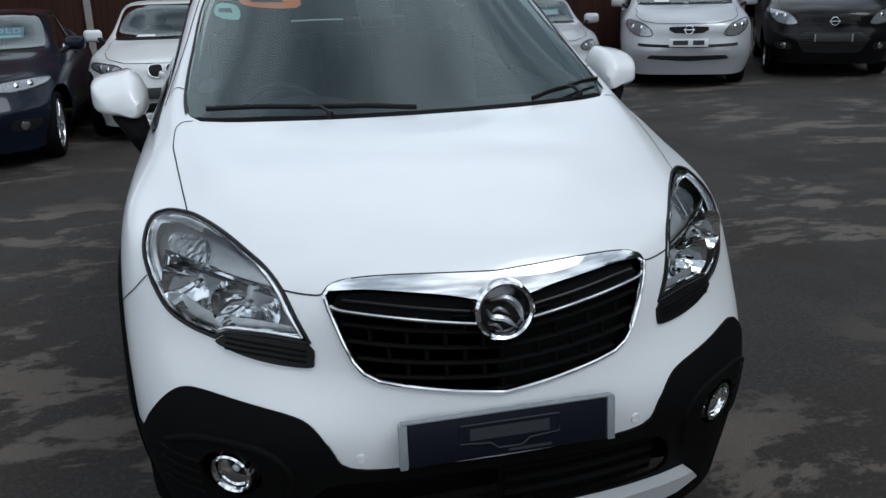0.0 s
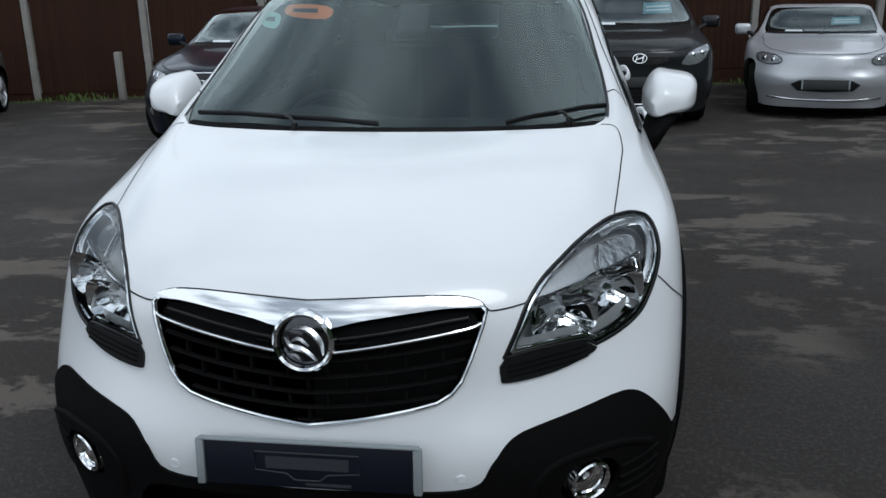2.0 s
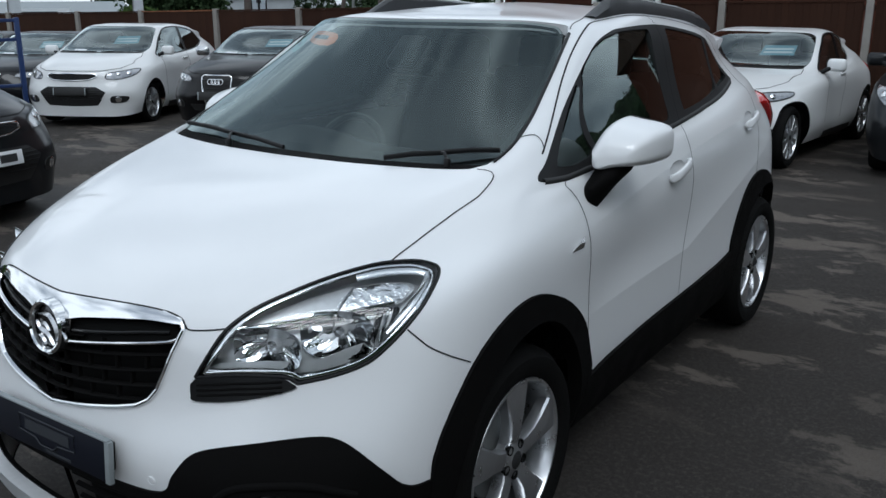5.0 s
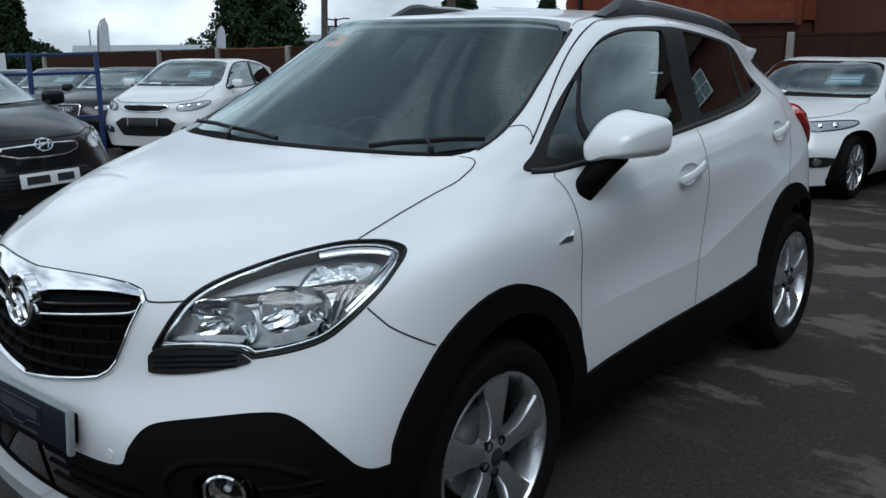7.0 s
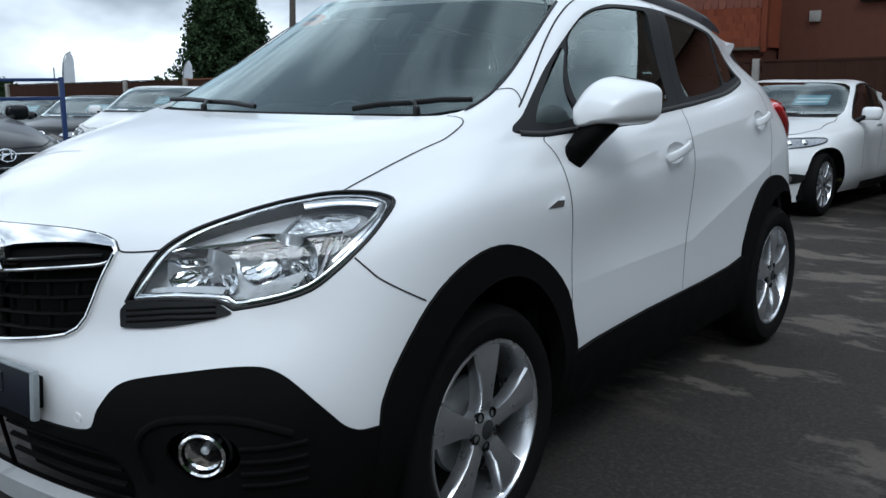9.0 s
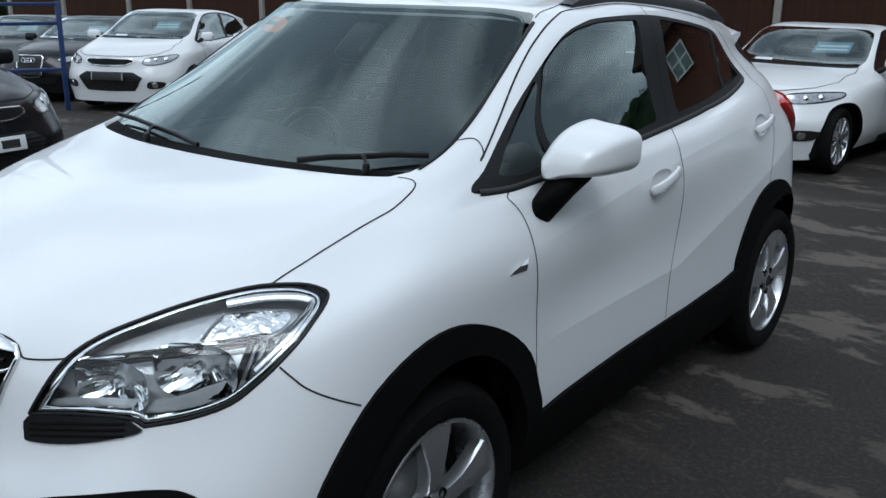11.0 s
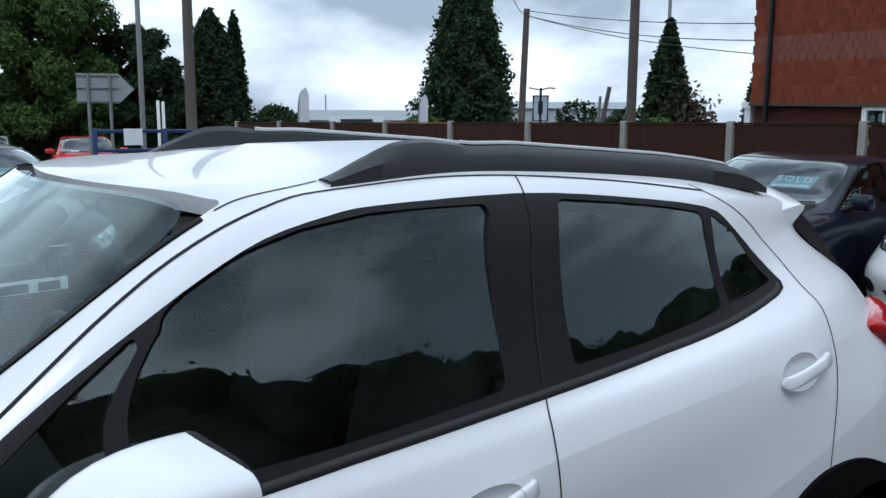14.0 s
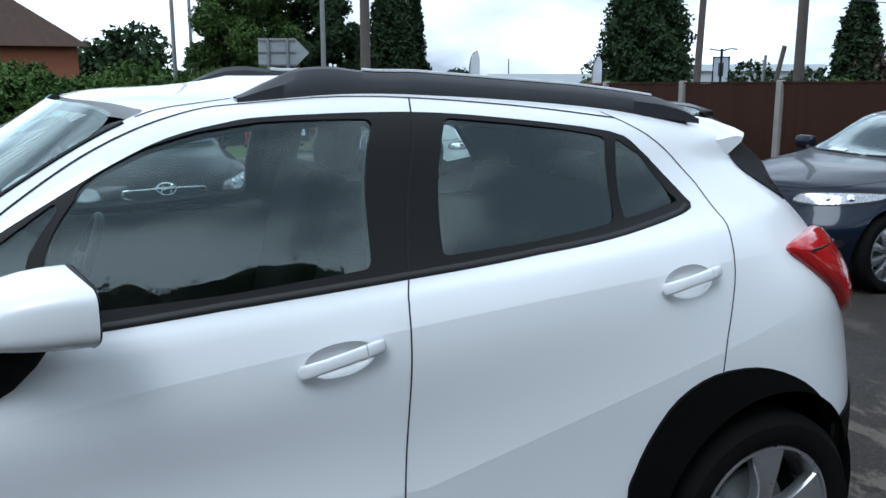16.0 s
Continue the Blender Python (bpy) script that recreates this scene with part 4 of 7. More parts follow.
for s in (1, -1):
    lamp = empty("headlight")
    lamp.parent = white_car
    tagged(lamp, "clear swept-back headlight with twin reflectors")
    part("lens", SK.patch(HEAD, [], 0.03, -0.001, 0, sides=(s,)), LENS, lamp, "clear lens").visible_shadow = False
    part("gasket", SK.ribbon(np.concatenate([HEAD, HEAD[:1]]), 0.009, 0.0005, side=s, step=0.012, high=0.003), TRIM, lamp)
    inner = shrink(HEAD, 0.014)
    part("bezel", SK.ribbon(np.concatenate([inner, inner[:1]]), 0.014, -0.006, side=s, step=0.012, high=0.005), CHROME, lamp, "bright inner rim")
    outer_rim = rounded(SK.tw([(3.55, 4.94), (3.9, 5.02), (4.26, 4.99), (4.52, 4.86), (4.62, 4.62), (4.58, 4.25), (4.42, 3.88), (4.2, 3.62)]), 3, closed=False)
    part("outer_bezel", SK.ribbon(outer_rim, 0.030, -0.012, side=s, step=0.012, high=0.006), SILVER, lamp, "wide bright outer rim")
    part("housing", SK.patch(HEAD, [], 0.025, -0.060, -0.059, sides=(s,)), HOUSING, lamp, "silvered reflector housing")
    blade = rounded(SK.tw([(2.46, 3.96), (2.9, 4.04), (3.4, 4.12), (3.8, 4.16), (4.20, 4.18)]), 3, closed=False)
    part("blade", SK.ribbon(blade, 0.012, -0.014, side=s, high=0.008, step=0.015), CHROME, lamp, "bright dividing blade")
    part("blade_under", SK.ribbon(blade + (0.0, -0.012), 0.012, -0.030, side=s, high=0.006, step=0.015), TRIM, lamp)
    roof_q = np.concatenate([blade + (0, 0.010), rounded(SK.tw([(4.30, 4.30), (4.42, 4.60), (4.30, 4.82), (3.9, 4.92), (3.5, 4.84), (3.1, 4.62), (2.75, 4.30)]), 3, closed=False)])
    part("upper_chamber", SK.patch(roof_q, [], 0.02, -0.040, 0.012, sides=(s,)), HOUSING, lamp, "grey upper chamber")
    turn_q = rounded(SK.tw([(3.55, 4.26), (4.18, 4.28), (4.34, 4.50), (4.26, 4.76), (3.92, 4.84), (3.58, 4.76)]), 3)
    part("indicator_reflector", SK.patch(turn_q, [], 0.014, -0.034, 0.004, sides=(s,)), FACET, lamp, "faceted indicator reflector")
    part("indicator_edge", SK.ribbon(SK.tw([(3.55, 4.24), (3.55, 4.50), (3.58, 4.78)]), 0.006, -0.028, side=s, high=0.005, step=0.012), SILVER, lamp)
    for k, (a_, b_) in enumerate((((4.06, 4.12), (3.98, 3.46)), ((4.16, 4.13), (4.10, 3.54)), ((4.27, 4.10), (4.24, 3.62)))):
        fin = SK.tw([a_, ((a_[0] + b_[0]) / 2 + 0.02, (a_[1] + b_[1]) / 2), b_])
        part("fin", SK.ribbon(fin, 0.016 if k != 1 else 0.010, -0.024 - 0.004 * k, side=s, high=0.010, step=0.015), (TRIM, CHROME, TRIM)[k], lamp, ("dark upright fin", "bright upright fin", "dark upright fin")[k])
    for t, w, rx, rz, yaw in ((2.92, 3.67, 0.088, 0.058, 24), (3.62, 3.76, 0.094, 0.064, 30)):
        m = spot(t, w, s, -0.010)
        turn = Matrix.Rotation(radians(90), 4, "X") @ Matrix.Rotation(radians(yaw * s), 4, "Y")
        aim = Matrix.Translation(m.translation) @ turn
        part("reflector", moved(reflector(rx, rz, 0.052, 560), aim), MIRRORED, lamp, "fluted mirror bowl")
        part("bulb_shield", moved(spun([(0.0, -0.010), (0.010, -0.012), (0.013, -0.020), (0.013, -0.052)], 18, "z"), aim), SILVER, lamp)
        part("bulb", moved(spun([(0.013, -0.030), (0.018, -0.036), (0.020, -0.052)], 18, "z"), aim), BULB, lamp)
    shelf = SK.tw([(2.30, 3.40), (2.9, 3.42), (3.2, 3.32), (3.7, 3.33), (4.1, 3.48), (3.9, 3.58), (3.4, 3.46), (2.9, 3.52), (2.40, 3.50)])
    part("shelf", SK.patch(rounded(shelf, 3), [], 0.03, -0.026, 0.0, sides=(s,)), HOUSING, lamp)
    part("lower_rim", SK.ribbon(rounded(SK.tw([(2.24, 3.42), (2.65, 3.41), (3.02, 3.38), (3.22, 3.27), (3.5, 3.27)]), 3, closed=False), 0.008, -0.006, side=s, high=0.004, step=0.012), CHROME, lamp)
    drl = part("daytime_lamp_slot", SK.patch(DRL, [], 0.02, 0.006, 0.02, sides=(s,)), TRIM, white_car, "black slotted lamp strip")
    for w in (3.10, 3.17, 3.24):
        part("slot_rib", SK.ribbon(SK.tw([(2.15, w), (2.6, w + 0.02), (3.08, w)]), 0.006, 0.006, side=s, high=0.004), CLAD, drl)
    # fog lamp
    fog = empty("fog_lamp")
    fog.parent = white_car
    m = spot(3.08, 1.42, s, 0.0) @ Matrix.Diagonal((0.86, 0.86, 1, 1))
    part("ring", moved(spun([(0.052, -0.02), (0.055, 0.006), (0.060, 0.010), (0.065, 0.006), (0.067, -0.02)], 36, "z"), m), CHROME, fog, "chrome ring")
    part("bowl", moved(spun([(0.075, -0.02), (0.05, -0.012), (0.045, -0.03), (0.025, -0.055), (0.0, -0.06)], 30, "z"), m), bpy.data.materials.get("dim_reflector") or material("dim_reflector", (0.07, 0.073, 0.078), 0.15, 1.0, vary=0.4, scale=50), fog)
    part("lens", moved(spun([(0.0, 0.004), (0.03, 0.002), (0.05, -0.006)], 30, "z"), m), LENS, fog).visible_shadow = False
    part("bulb", moved(spun([(0.0, -0.012), (0.012, -0.018), (0.013, -0.05)], 16, "z"), m), BULB, fog)
    for k, w in enumerate((1.02, 1.18, 1.34, 1.52)):
        part("fog_slat", SK.ribbon(SK.tw([(3.45, w), (3.8, w), (4.1, w + 0.02)]), 0.012, 0.008, side=s, high=0.006), CLAD, white_car)
    part("fog_pocket", SK.ribbon(rounded(SK.tw([(2.45, 1.0), (2.4, 1.5), (2.7, 1.86), (3.4, 1.90), (3.95, 1.66)]), 4, closed=False), 0.02, 0.006, side=s, high=0.010), CLAD, white_car)
    # parking sensor
    part("parking_sensor", moved(spun([(0.0, 0.002), (0.009, 0.002), (0.0105, 0.0005), (0.0125, 0.0018), (0.0135, 0.0)], 20, "z"), spot(1.62, 1.72, s)), WHITE, white_car)

# number plate: a navy dealer board with pale end strips, its print as plain bars
plate = empty("front_plate", pose(0, -1.025, 0.598, -4))
plate.parent = white_car
tagged(plate, "navy dealer plate with faint grey print")
part("board", boxed(0.50, 0.012, 0.112, None, 0.004), NAVY, plate)
for s in (1, -1):
    part("end_strip", boxed(0.020, 0.016, 0.116, Matrix.Translation((s * 0.262, 0, 0)), 0.003), SIGNBACK, plate)
part("bracket", boxed(0.48, 0.03, 0.08, Matrix.Translation((0, 0.02, 0)), 0.004), CLAD, plate)
part("top_lip", boxed(0.53, 0.018, 0.006, Matrix.Translation((0, 0, 0.059)), 0.002), SIGNBACK, plate)
part("print_bar", boxed(0.20, 0.002, 0.030, Matrix.Translation((0.0, -0.0065, 0.008)), 0.0), GREYPRINT, plate)
part("print_shield", tube([(-.125, -.008, .034), (.125, -.008, .034), (.125, -.008, -.012), (.05, -.008, -.018), (.03, -.008, -.034), (-.03, -.008, -.034), (-.05, -.008, -.018), (-.125, -.008, -.012)], 0.0022, 6, True), GREYPRINT, plate)
part("print_bar", boxed(0.11, 0.002, 0.007, Matrix.Translation((0.05, -0.0065, -0.044)), 0.0), GREYPRINT, plate)

# windscreen, its black border, cowl and wipers
SCREEN_PANE = Pane(SCREEN_FULL, 1, [(0, 0), (2, 0), (4, 0), (0, 1), (0, 2), (2, 1), (2, 2), (4, 1)])
edge = dense(SCREEN_FULL, 0.03)
top_, n_ = SK.at(edge), SK.normal(edge)
m_ = len(edge)
part("screen_flange", (np.concatenate([top_, top_ - n_ * 0.035]).tolist(), [(i, (i + 1) % m_, m_ + (i + 1) % m_, m_ + i) for i in range(m_)]), WHITE, white_car)
part("windscreen", SCREEN_PANE.lay(SK.patch(SCREEN_FULL, [], 0.05, -0.002, 0), -0.001), WINDSCREEN, white_car, "clear tinted windscreen").visible_shadow = False
c = SK.tw([(0, 7.9)])[0]
border_in = np.concatenate([rounded(SK.tw([(0, 7.18), (1.5, 7.18), (2.7, 7.20), (3.25, 7.27), (3.40, 7.45), (3.62, 7.9), (3.90, 8.3), (4.16, 8.74), (4.0, 8.89), (3.2, 8.90), (2.2, 8.88), (1.0, 8.86), (0, 8.85)]), 2, closed=False)])
border_in = np.concatenate([border_in, border_in[-2:0:-1] * (-1, 1)])
part("screen_border", SCREEN_PANE.lay(SK.patch(SCREEN_FULL, [border_in], 0.04, -0.006, 0), -0.005), TRIM, white_car, "black ceramic screen border")
for s in (1, -1):
    edge_a = rounded(SK.tw([(3.60, 7.05), (3.64, 7.25), (3.70, 7.5), (3.90, 7.9), (4.16, 8.3), (4.46, 8.82)]), 3, closed=False)
    part("pillar_seal", SK.ribbon(edge_a, 0.012, 0.001, side=s, high=0.004), TRIM, white_car)
part("cowl", SK.patch(np.concatenate([SK.tw([(0, 6.80), (1.3, 6.81), (2.5, 6.85), (3.3, 6.90), (3.45, 7.06), (2.5, 7.06), (0, 7.06)]), SK.tw([(2.5, 7.06), (3.45, 7.06), (3.3, 6.90), (2.5, 6.85), (1.3, 6.81)]) * (-1, 1)]), [], 0.05, -0.012, 0), CLAD, white_car, "black plastic cowl")


def wiper(tip, hub, tail, s):
    w = empty("wiper")
    w.parent = white_car
    a, b, c_ = (SK.at(SK.tw([p]) * (s, 1))[0] + SK.normal(SK.tw([p]) * (s, 1))[0] * l for p, l in ((tip, 0.014), (hub, 0.012), (tail, 0.014)))
    mid = (a + c_) / 2 + (0, 0, 0.004)
    part("blade", tube([a, (a + mid) / 2 + (0, 0, 0.004), mid, (c_ + mid) / 2 + (0, 0, 0.004), c_], 0.0055, 8, flat=1.5), TRIM, w)
    part("arm", tube([b, (b + mid) / 2 + (0, 0, 0.010), mid], 0.0055, 8), TRIM, w)
    part("hub", moved(spun([(0.0, 0.008), (0.008, 0.006), (0.011, 0.0), (0.011, -0.02)], 16, "z"), Matrix.Translation(b)), TRIM, w)


wiper((1.62, 6.97), (2.62, 7.02), (3.52, 7.17), 1)
wiper((3.0, 7.08), (1.1, 6.96), (-1.5, 6.97), -1)

# side glazing
MAIN = yz(cornered([(.590, 1.212), (.652, 1.462), (.70, 1.495), (.80, 1.543), (.92, 1.575), (1.07, 1.594), (1.345, 1.594), (1.290, 1.246), (.93, 1.220)], 0.022), (5.0, 11), (6, 9.5))
QUARTER = yz(cornered([(.30, 1.205), (.39, 1.285), (.50, 1.365), (.612, 1.440), (.552, 1.212), (.42, 1.194)], 0.02), (5.0, 11), (6, 9.5))
REAR = yz(cornered([(1.480, 1.258), (1.540, 1.592), (1.73, 1.573), (1.90, 1.552), (2.035, 1.528), (2.018, 1.300), (1.76, 1.272)], 0.022), (5.0, 11), (6, 9.5))
REARQ = yz(cornered([(2.050, 1.306), (2.070, 1.522), (2.145, 1.475), (2.20, 1.40), (2.252, 1.340)], 0.012), (5.0, 11), (6, 9.5))
SIDE_PANE = Pane(DLO, 0, [(0, 0), (1, 0), (2, 0), (0, 1), (1, 1)], 0.15)
RUBBER = material("window_rubber", (0.012, 0.012, 0.012), 0.6)
SASH = material("pillar_applique", (0.012, 0.012, 0.0125), 0.5, vary=0.15, scale=20, spec=0.2)
for s in (1, -1):
    part("window_surround", SK.patch(DLO, [MAIN, QUARTER, REAR, REARQ], 0.03, -0.001, 0.032, sides=(s,)), SASH, white_car, "satin black window surround")
    for nm, pl, mt in (("door_glass", MAIN, SIDEGLASS), ("quarter_glass", QUARTER, SIDEGLASS), ("door_glass", REAR, PRIVACY), ("quarter_glass", REARQ, PRIVACY)):
        part(nm, SIDE_PANE.lay(SK.patch(pl, [], 0.05, -0.007, 0, sides=(s,)), -0.004, s), mt, white_car, "dark tinted side glass").visible_shadow = False
    belt = yz([(.20, 1.176), (.34, 1.167), (.48, 1.172), (.93, 1.197), (1.38, 1.222), (1.76, 1.247), (2.03, 1.272), (2.17, 1.297), (2.245, 1.313), (2.272, 1.328)], (5.0, 11), (6, 9.5))
    part("belt_strip", SK.ribbon(belt, 0.020, 0.001, side=s, high=0.005), RUBBER, white_car, "black rubber belt strip")

# panel gaps
GAPS = {
    "bonnet_gap": SK.tw([(3.45, 6.93), (3.9, 6.90), (4.25, 6.78), (4.55, 6.50), (4.62, 6.30), (4.52, 5.95), (4.25, 5.55), (4.05, 5.32), (3.92, 5.14)]),
    "bonnet_lip_gap": SK.tw([(2.46, 3.97), (2.24, 3.94), (2.0, 3.93), (1.93, 3.98), (1.84, 4.09), (1.60, 4.18), (1.14, 4.22), (0.52, 4.21), (0, 4.18)]),
    "wing_gap": SK.tw([(4.46, 3.62), (4.66, 3.42), (4.88, 3.22), (5.28, 2.79)]),
    "pillar_gap": SK.tw([(3.68, 7.40), (4.2, 7.46), (4.8, 7.42), (5.2, 7.34)]),
    "door_gap": yz([(.325, 1.165), (.33, 1.10), (.345, 1.01), (.365, .90), (.38, .80), (.40, .62), (.405, .50)]),
    "rear_door_gap": yz([(2.06, 1.592), (2.14, 1.555), (2.21, 1.515), (2.28, 1.455), (2.34, 1.38), (2.37, 1.30), (2.365, 1.20), (2.33, 1.06), (2.31, .97), (2.30, .87)], (5, 12), (1, 10)),
    "centre_gap": yz([(1.465, 1.640), (1.445, 1.55), (1.42, 1.45), (1.38, 1.22), (1.362, 1.11), (1.345, .86), (1.342, .69), (1.345, .50)], (5, 11), (1, 10)),
}
FRAME_GAP = rounded(SK.tw([(5.16, 7.30), (4.98, 7.60), (4.82, 7.95), (4.80, 8.25), (4.95, 8.55), (5.25, 8.85), (5.85, 9.12), (6.6, 9.24), (7.3, 9.26), (8.02, 9.15), (8.62, 9.0), (9.1, 8.92), (9.38, 8.9)]), 3, closed=False)
for s in (1, -1):
    for nm, q in GAPS.items():
        part("panel_gap", SK.ribbon(rounded(q, 4, closed=False), 0.0042, 0.0008, side=s, step=0.02), GAP, white_car)
    part("panel_gap", SK.ribbon(FRAME_GAP, 0.0065, 0.0008, side=s, step=0.02), GAP, white_car)
    ditch = rounded(SK.tw([(4.45, 8.90), (4.62, 9.15), (5.2, 9.5), (5.9, 9.75)]), 3, closed=False)
    part("roof_ditch", SK.ribbon(ditch, 0.004, 0.0008, side=s, high=0.001), TRIM, white_car)

    # door handles
    for (t0, w0, ln_), cup in zip(HANDLES, CUPS):
        h = empty("door_handle")
        h.parent = white_car
        c0 = cup.mean(0)
        vs, fs = [], []
        for f in (1.0, 0.97, 0.9, 0.75, 0.5, 0.2):
            q = c0 + (cup - c0) * f
            vs += ((SK.at(q) - SK.normal(q) * (0.020 * min(1.0, (1 - f) * 2.2) ** 0.6)) * (s, 1, 1)).tolist()
        for k in range(5):
            for i in range(36):
                r = (k * 36 + i, k * 36 + (i + 1) % 36, (k + 1) * 36 + (i + 1) % 36, (k + 1) * 36 + i)
                fs.append(r if s > 0 else r[::-1])
        fs.append(tuple(range(180, 216)) if s > 0 else tuple(range(180, 216))[::-1])
        part("handle_cup", (vs, fs), WHITE, h, "pressed recess behind the grip")
        m = spot(t0, w0, s, 0.0)
        for nm, cuts in (("grip", ((-0.5, 0.010, 0.006, 0.004), (-0.47, 0.014, 0.016, 0.007), (-0.40, 0.026, 0.0165, 0.009), (-0.2, 0.034, 0.0155, 0.009), (0.0, 0.036, 0.0155, 0.009), (0.245, 0.034, 0.0165, 0.009))), ("grip_end", ((0.255, 0.034, 0.0165, 0.009), (0.38, 0.029, 0.0165, 0.010), (0.46, 0.020, 0.0155, 0.012), (0.5, 0.012, 0.010, 0.008)))):
            vs, fs = [], []
            for u, zz, hh, th in cuts:
                for i in range(16):
                    a = 2 * math.pi * i / 16
                    ca, sa = (math.copysign(abs(k) ** 0.6, k) for k in (math.cos(a), math.sin(a)))
                    vs.append(m @ Vector((u * ln_, 0.024 * u + hh * ca, zz + th * sa)))
            n_ = len(cuts)
            for k in range(n_ - 1):
                fs += [(k * 16 + i, k * 16 + (i + 1) % 16, (k + 1) * 16 + (i + 1) % 16, (k + 1) * 16 + i) for i in range(16)]
            fs += [tuple(range(16))[::-1], tuple(range(16 * n_ - 16, 16 * n_))]
            part(nm, ([tuple(v) for v in vs], fs), WHITE, h)

    # indicator repeater
    rep = moved(([(-.052, -.018, .001), (.044, .020, .001), (.036, -.016, .001), (-.012, .004, .010), (.028, .004, .010)], [(0, 3, 1), (1, 3, 4), (0, 2, 3), (2, 4, 3), (2, 1, 4)]), spot(6.55, 3.83, s, 0.001))
    part("side_repeater", rep, SILVER, white_car, "small clear chrome side repeater")

    # mirror
    mir = empty("door_mirror")
    mir.parent = white_car
    tagged(mir, "white door mirror on a black foot")
    def ring(v, grow=0.0):
        """One upright ring of the shell: v = 0 at its nose, 1 at the glass."""
        e = max(0.0, 1 - (1 - v) ** 2.4) ** 0.5
        sx = 0.45 + 0.55 * e + grow
        lo, hi = -0.078 + 0.022 * (1 - e) - 0.06 * grow, -0.030 + 0.108 * e + 0.06 * grow
        out = []
        for i in range(40):
            a = 2 * math.pi * i / 40
            cx, cz = (math.copysign(abs(k) ** 0.5, k) for k in (math.cos(a), math.sin(a)))
            x = cx * 0.099 * sx + 0.030 * max(0.0, cz) * max(0.0, -cx) - 0.014 * (1 - e)
            z = (lo + hi) / 2 + cz * (hi - lo) / 2 - 0.026 * max(0.0, (cx + 0.6) / 1.6) * max(0.0, cz) * e - 0.020 * max(0.0, -cx) * max(0.0, -cz) + 0.008 * max(0.0, cx) * max(0.0, -cz)
            out.append((s * (0.950 + x), 0.420 + 0.215 * v + 0.34 * x, 1.264 + z))
        return out

    vs, fs = [], []
    cuts = [0.0, 0.03, 0.08, 0.16, 0.28, 0.42, 0.58, 0.76, 0.92, 1.0]
    for v in cuts:
        vs += ring(v)
    for k in range(len(cuts) - 1):
        for i in range(40):
            r = (k * 40 + i, k * 40 + (i + 1) % 40, (k + 1) * 40 + (i + 1) % 40, (k + 1) * 40 + i)
            fs.append(r[::-1] if s > 0 else r)
    fs.append(tuple(range(40)) if s > 0 else tuple(range(40))[::-1])
    part("shell", (vs, fs), WHITE, mir, "white shell")
    back = ring(1.0, -0.14)
    part("mirror_glass", (back, [tuple(range(40))[::-1] if s > 0 else tuple(range(40))]), CHROME, mir)
    part("rear_rim", tube(ring(1.0, -0.09), 0.008, 8, True), TRIM, mir)
    part("lower_lip", tube([(s * (0.875 + 0.187 * u), 0.445 + 0.16 * u + 0.03 * math.sin(math.pi * u), 1.196 + 0.004 * u) for u in np.linspace(0.06, 0.76, 14)], 0.003, 6), GAP, mir)
    foot_v, foot_f = [], []
    for k, (cx, cy, cz, rx, ry) in enumerate(((.855, .440, 1.055, .030, .022), (.868, .445, 1.085, .036, .060), (.888, .462, 1.13, .044, .085), (.915, .497, 1.180, .056, .082), (.930, .512, 1.205, .05, .06))):
        for i in range(20):
            a = 2 * math.pi * i / 20
            foot_v.append((s * (cx + rx * math.cos(a)), cy + ry * math.sin(a), cz))
    for k in range(4):
        for i in range(20):
            r = (k * 20 + i, k * 20 + (i + 1) % 20, (k + 1) * 20 + (i + 1) % 20, (k + 1) * 20 + i)
            foot_f.append(r if s > 0 else r[::-1])
    foot_f.append(tuple(range(20))[::-1] if s > 0 else tuple(range(20)))
    part("foot", (foot_v, foot_f), CLAD, mir, "black plastic foot")

    # roof rail: a bar on two faired feet with a slot beneath its crest
    rail = empty("roof_rail")
    rail.parent = white_car
    tagged(rail, "matt black roof rail")
    ys = np.linspace(1.03, 2.44, 90)
    vs, fs = [], []
    fine = np.linspace(-0.1, 1.1, 241)
    rise = np.interp(fine, [0, 0.04, 0.11, 0.17, 0.25, 0.8, 0.90, 0.96, 0.99, 1], [0.004, 0.030, 0.066, 0.071, 0.056, 0.054, 0.050, 0.036, 0.016, 0.000])
    rise = np.convolve(np.pad(rise, 6, mode="edge"), np.hanning(15)[1:-1] / np.hanning(15).sum(), mode="valid")
    for y in ys:
        u = (y - 1.03) / 1.41
        xr = 0.545 - 0.045 * max(0, u - 0.35)
        zb = float(np.interp(y, [1.0, 1.2, 1.5, 2.0, 2.3, 2.5], [1.640, 1.651, 1.650, 1.612, 1.578, 1.548]))
        h = float(np.interp(u, fine, rise))
        wd = 0.030
        for dx, dz in ((wd, -0.012), (wd * 0.95, h * 0.55), (wd * 0.4, h * 0.92), (-wd * 0.2, h), (-wd * 0.7, h * 0.8), (-wd, -0.012)):
            vs.append((s * (xr + dx), y, zb + dz))
    for i in range(len(ys) - 1):
        for k in range(5):
            r = (i * 6 + k, (i + 1) * 6 + k, (i + 1) * 6 + k + 1, i * 6 + k + 1)
            fs.append(r if s > 0 else r[::-1])
    part("bar", (vs, fs), RAIL, rail)
    crest = [(s * (0.545 - 0.045 * max(0, (y - 1.03) / 1.41 - 0.35) - 0.010), y, float(np.interp(y, [1.0, 1.2, 1.5, 2.0, 2.3, 2.5], [1.640, 1.651, 1.650, 1.612, 1.578, 1.548])) + float(np.interp((y - 1.03) / 1.41, fine, rise)) + 0.001) for y in np.linspace(1.36, 2.28, 30)]
    part("crest_strip", tube(crest, 0.0065, 8), SKIDPAINT, rail, "bright strip along the crest")
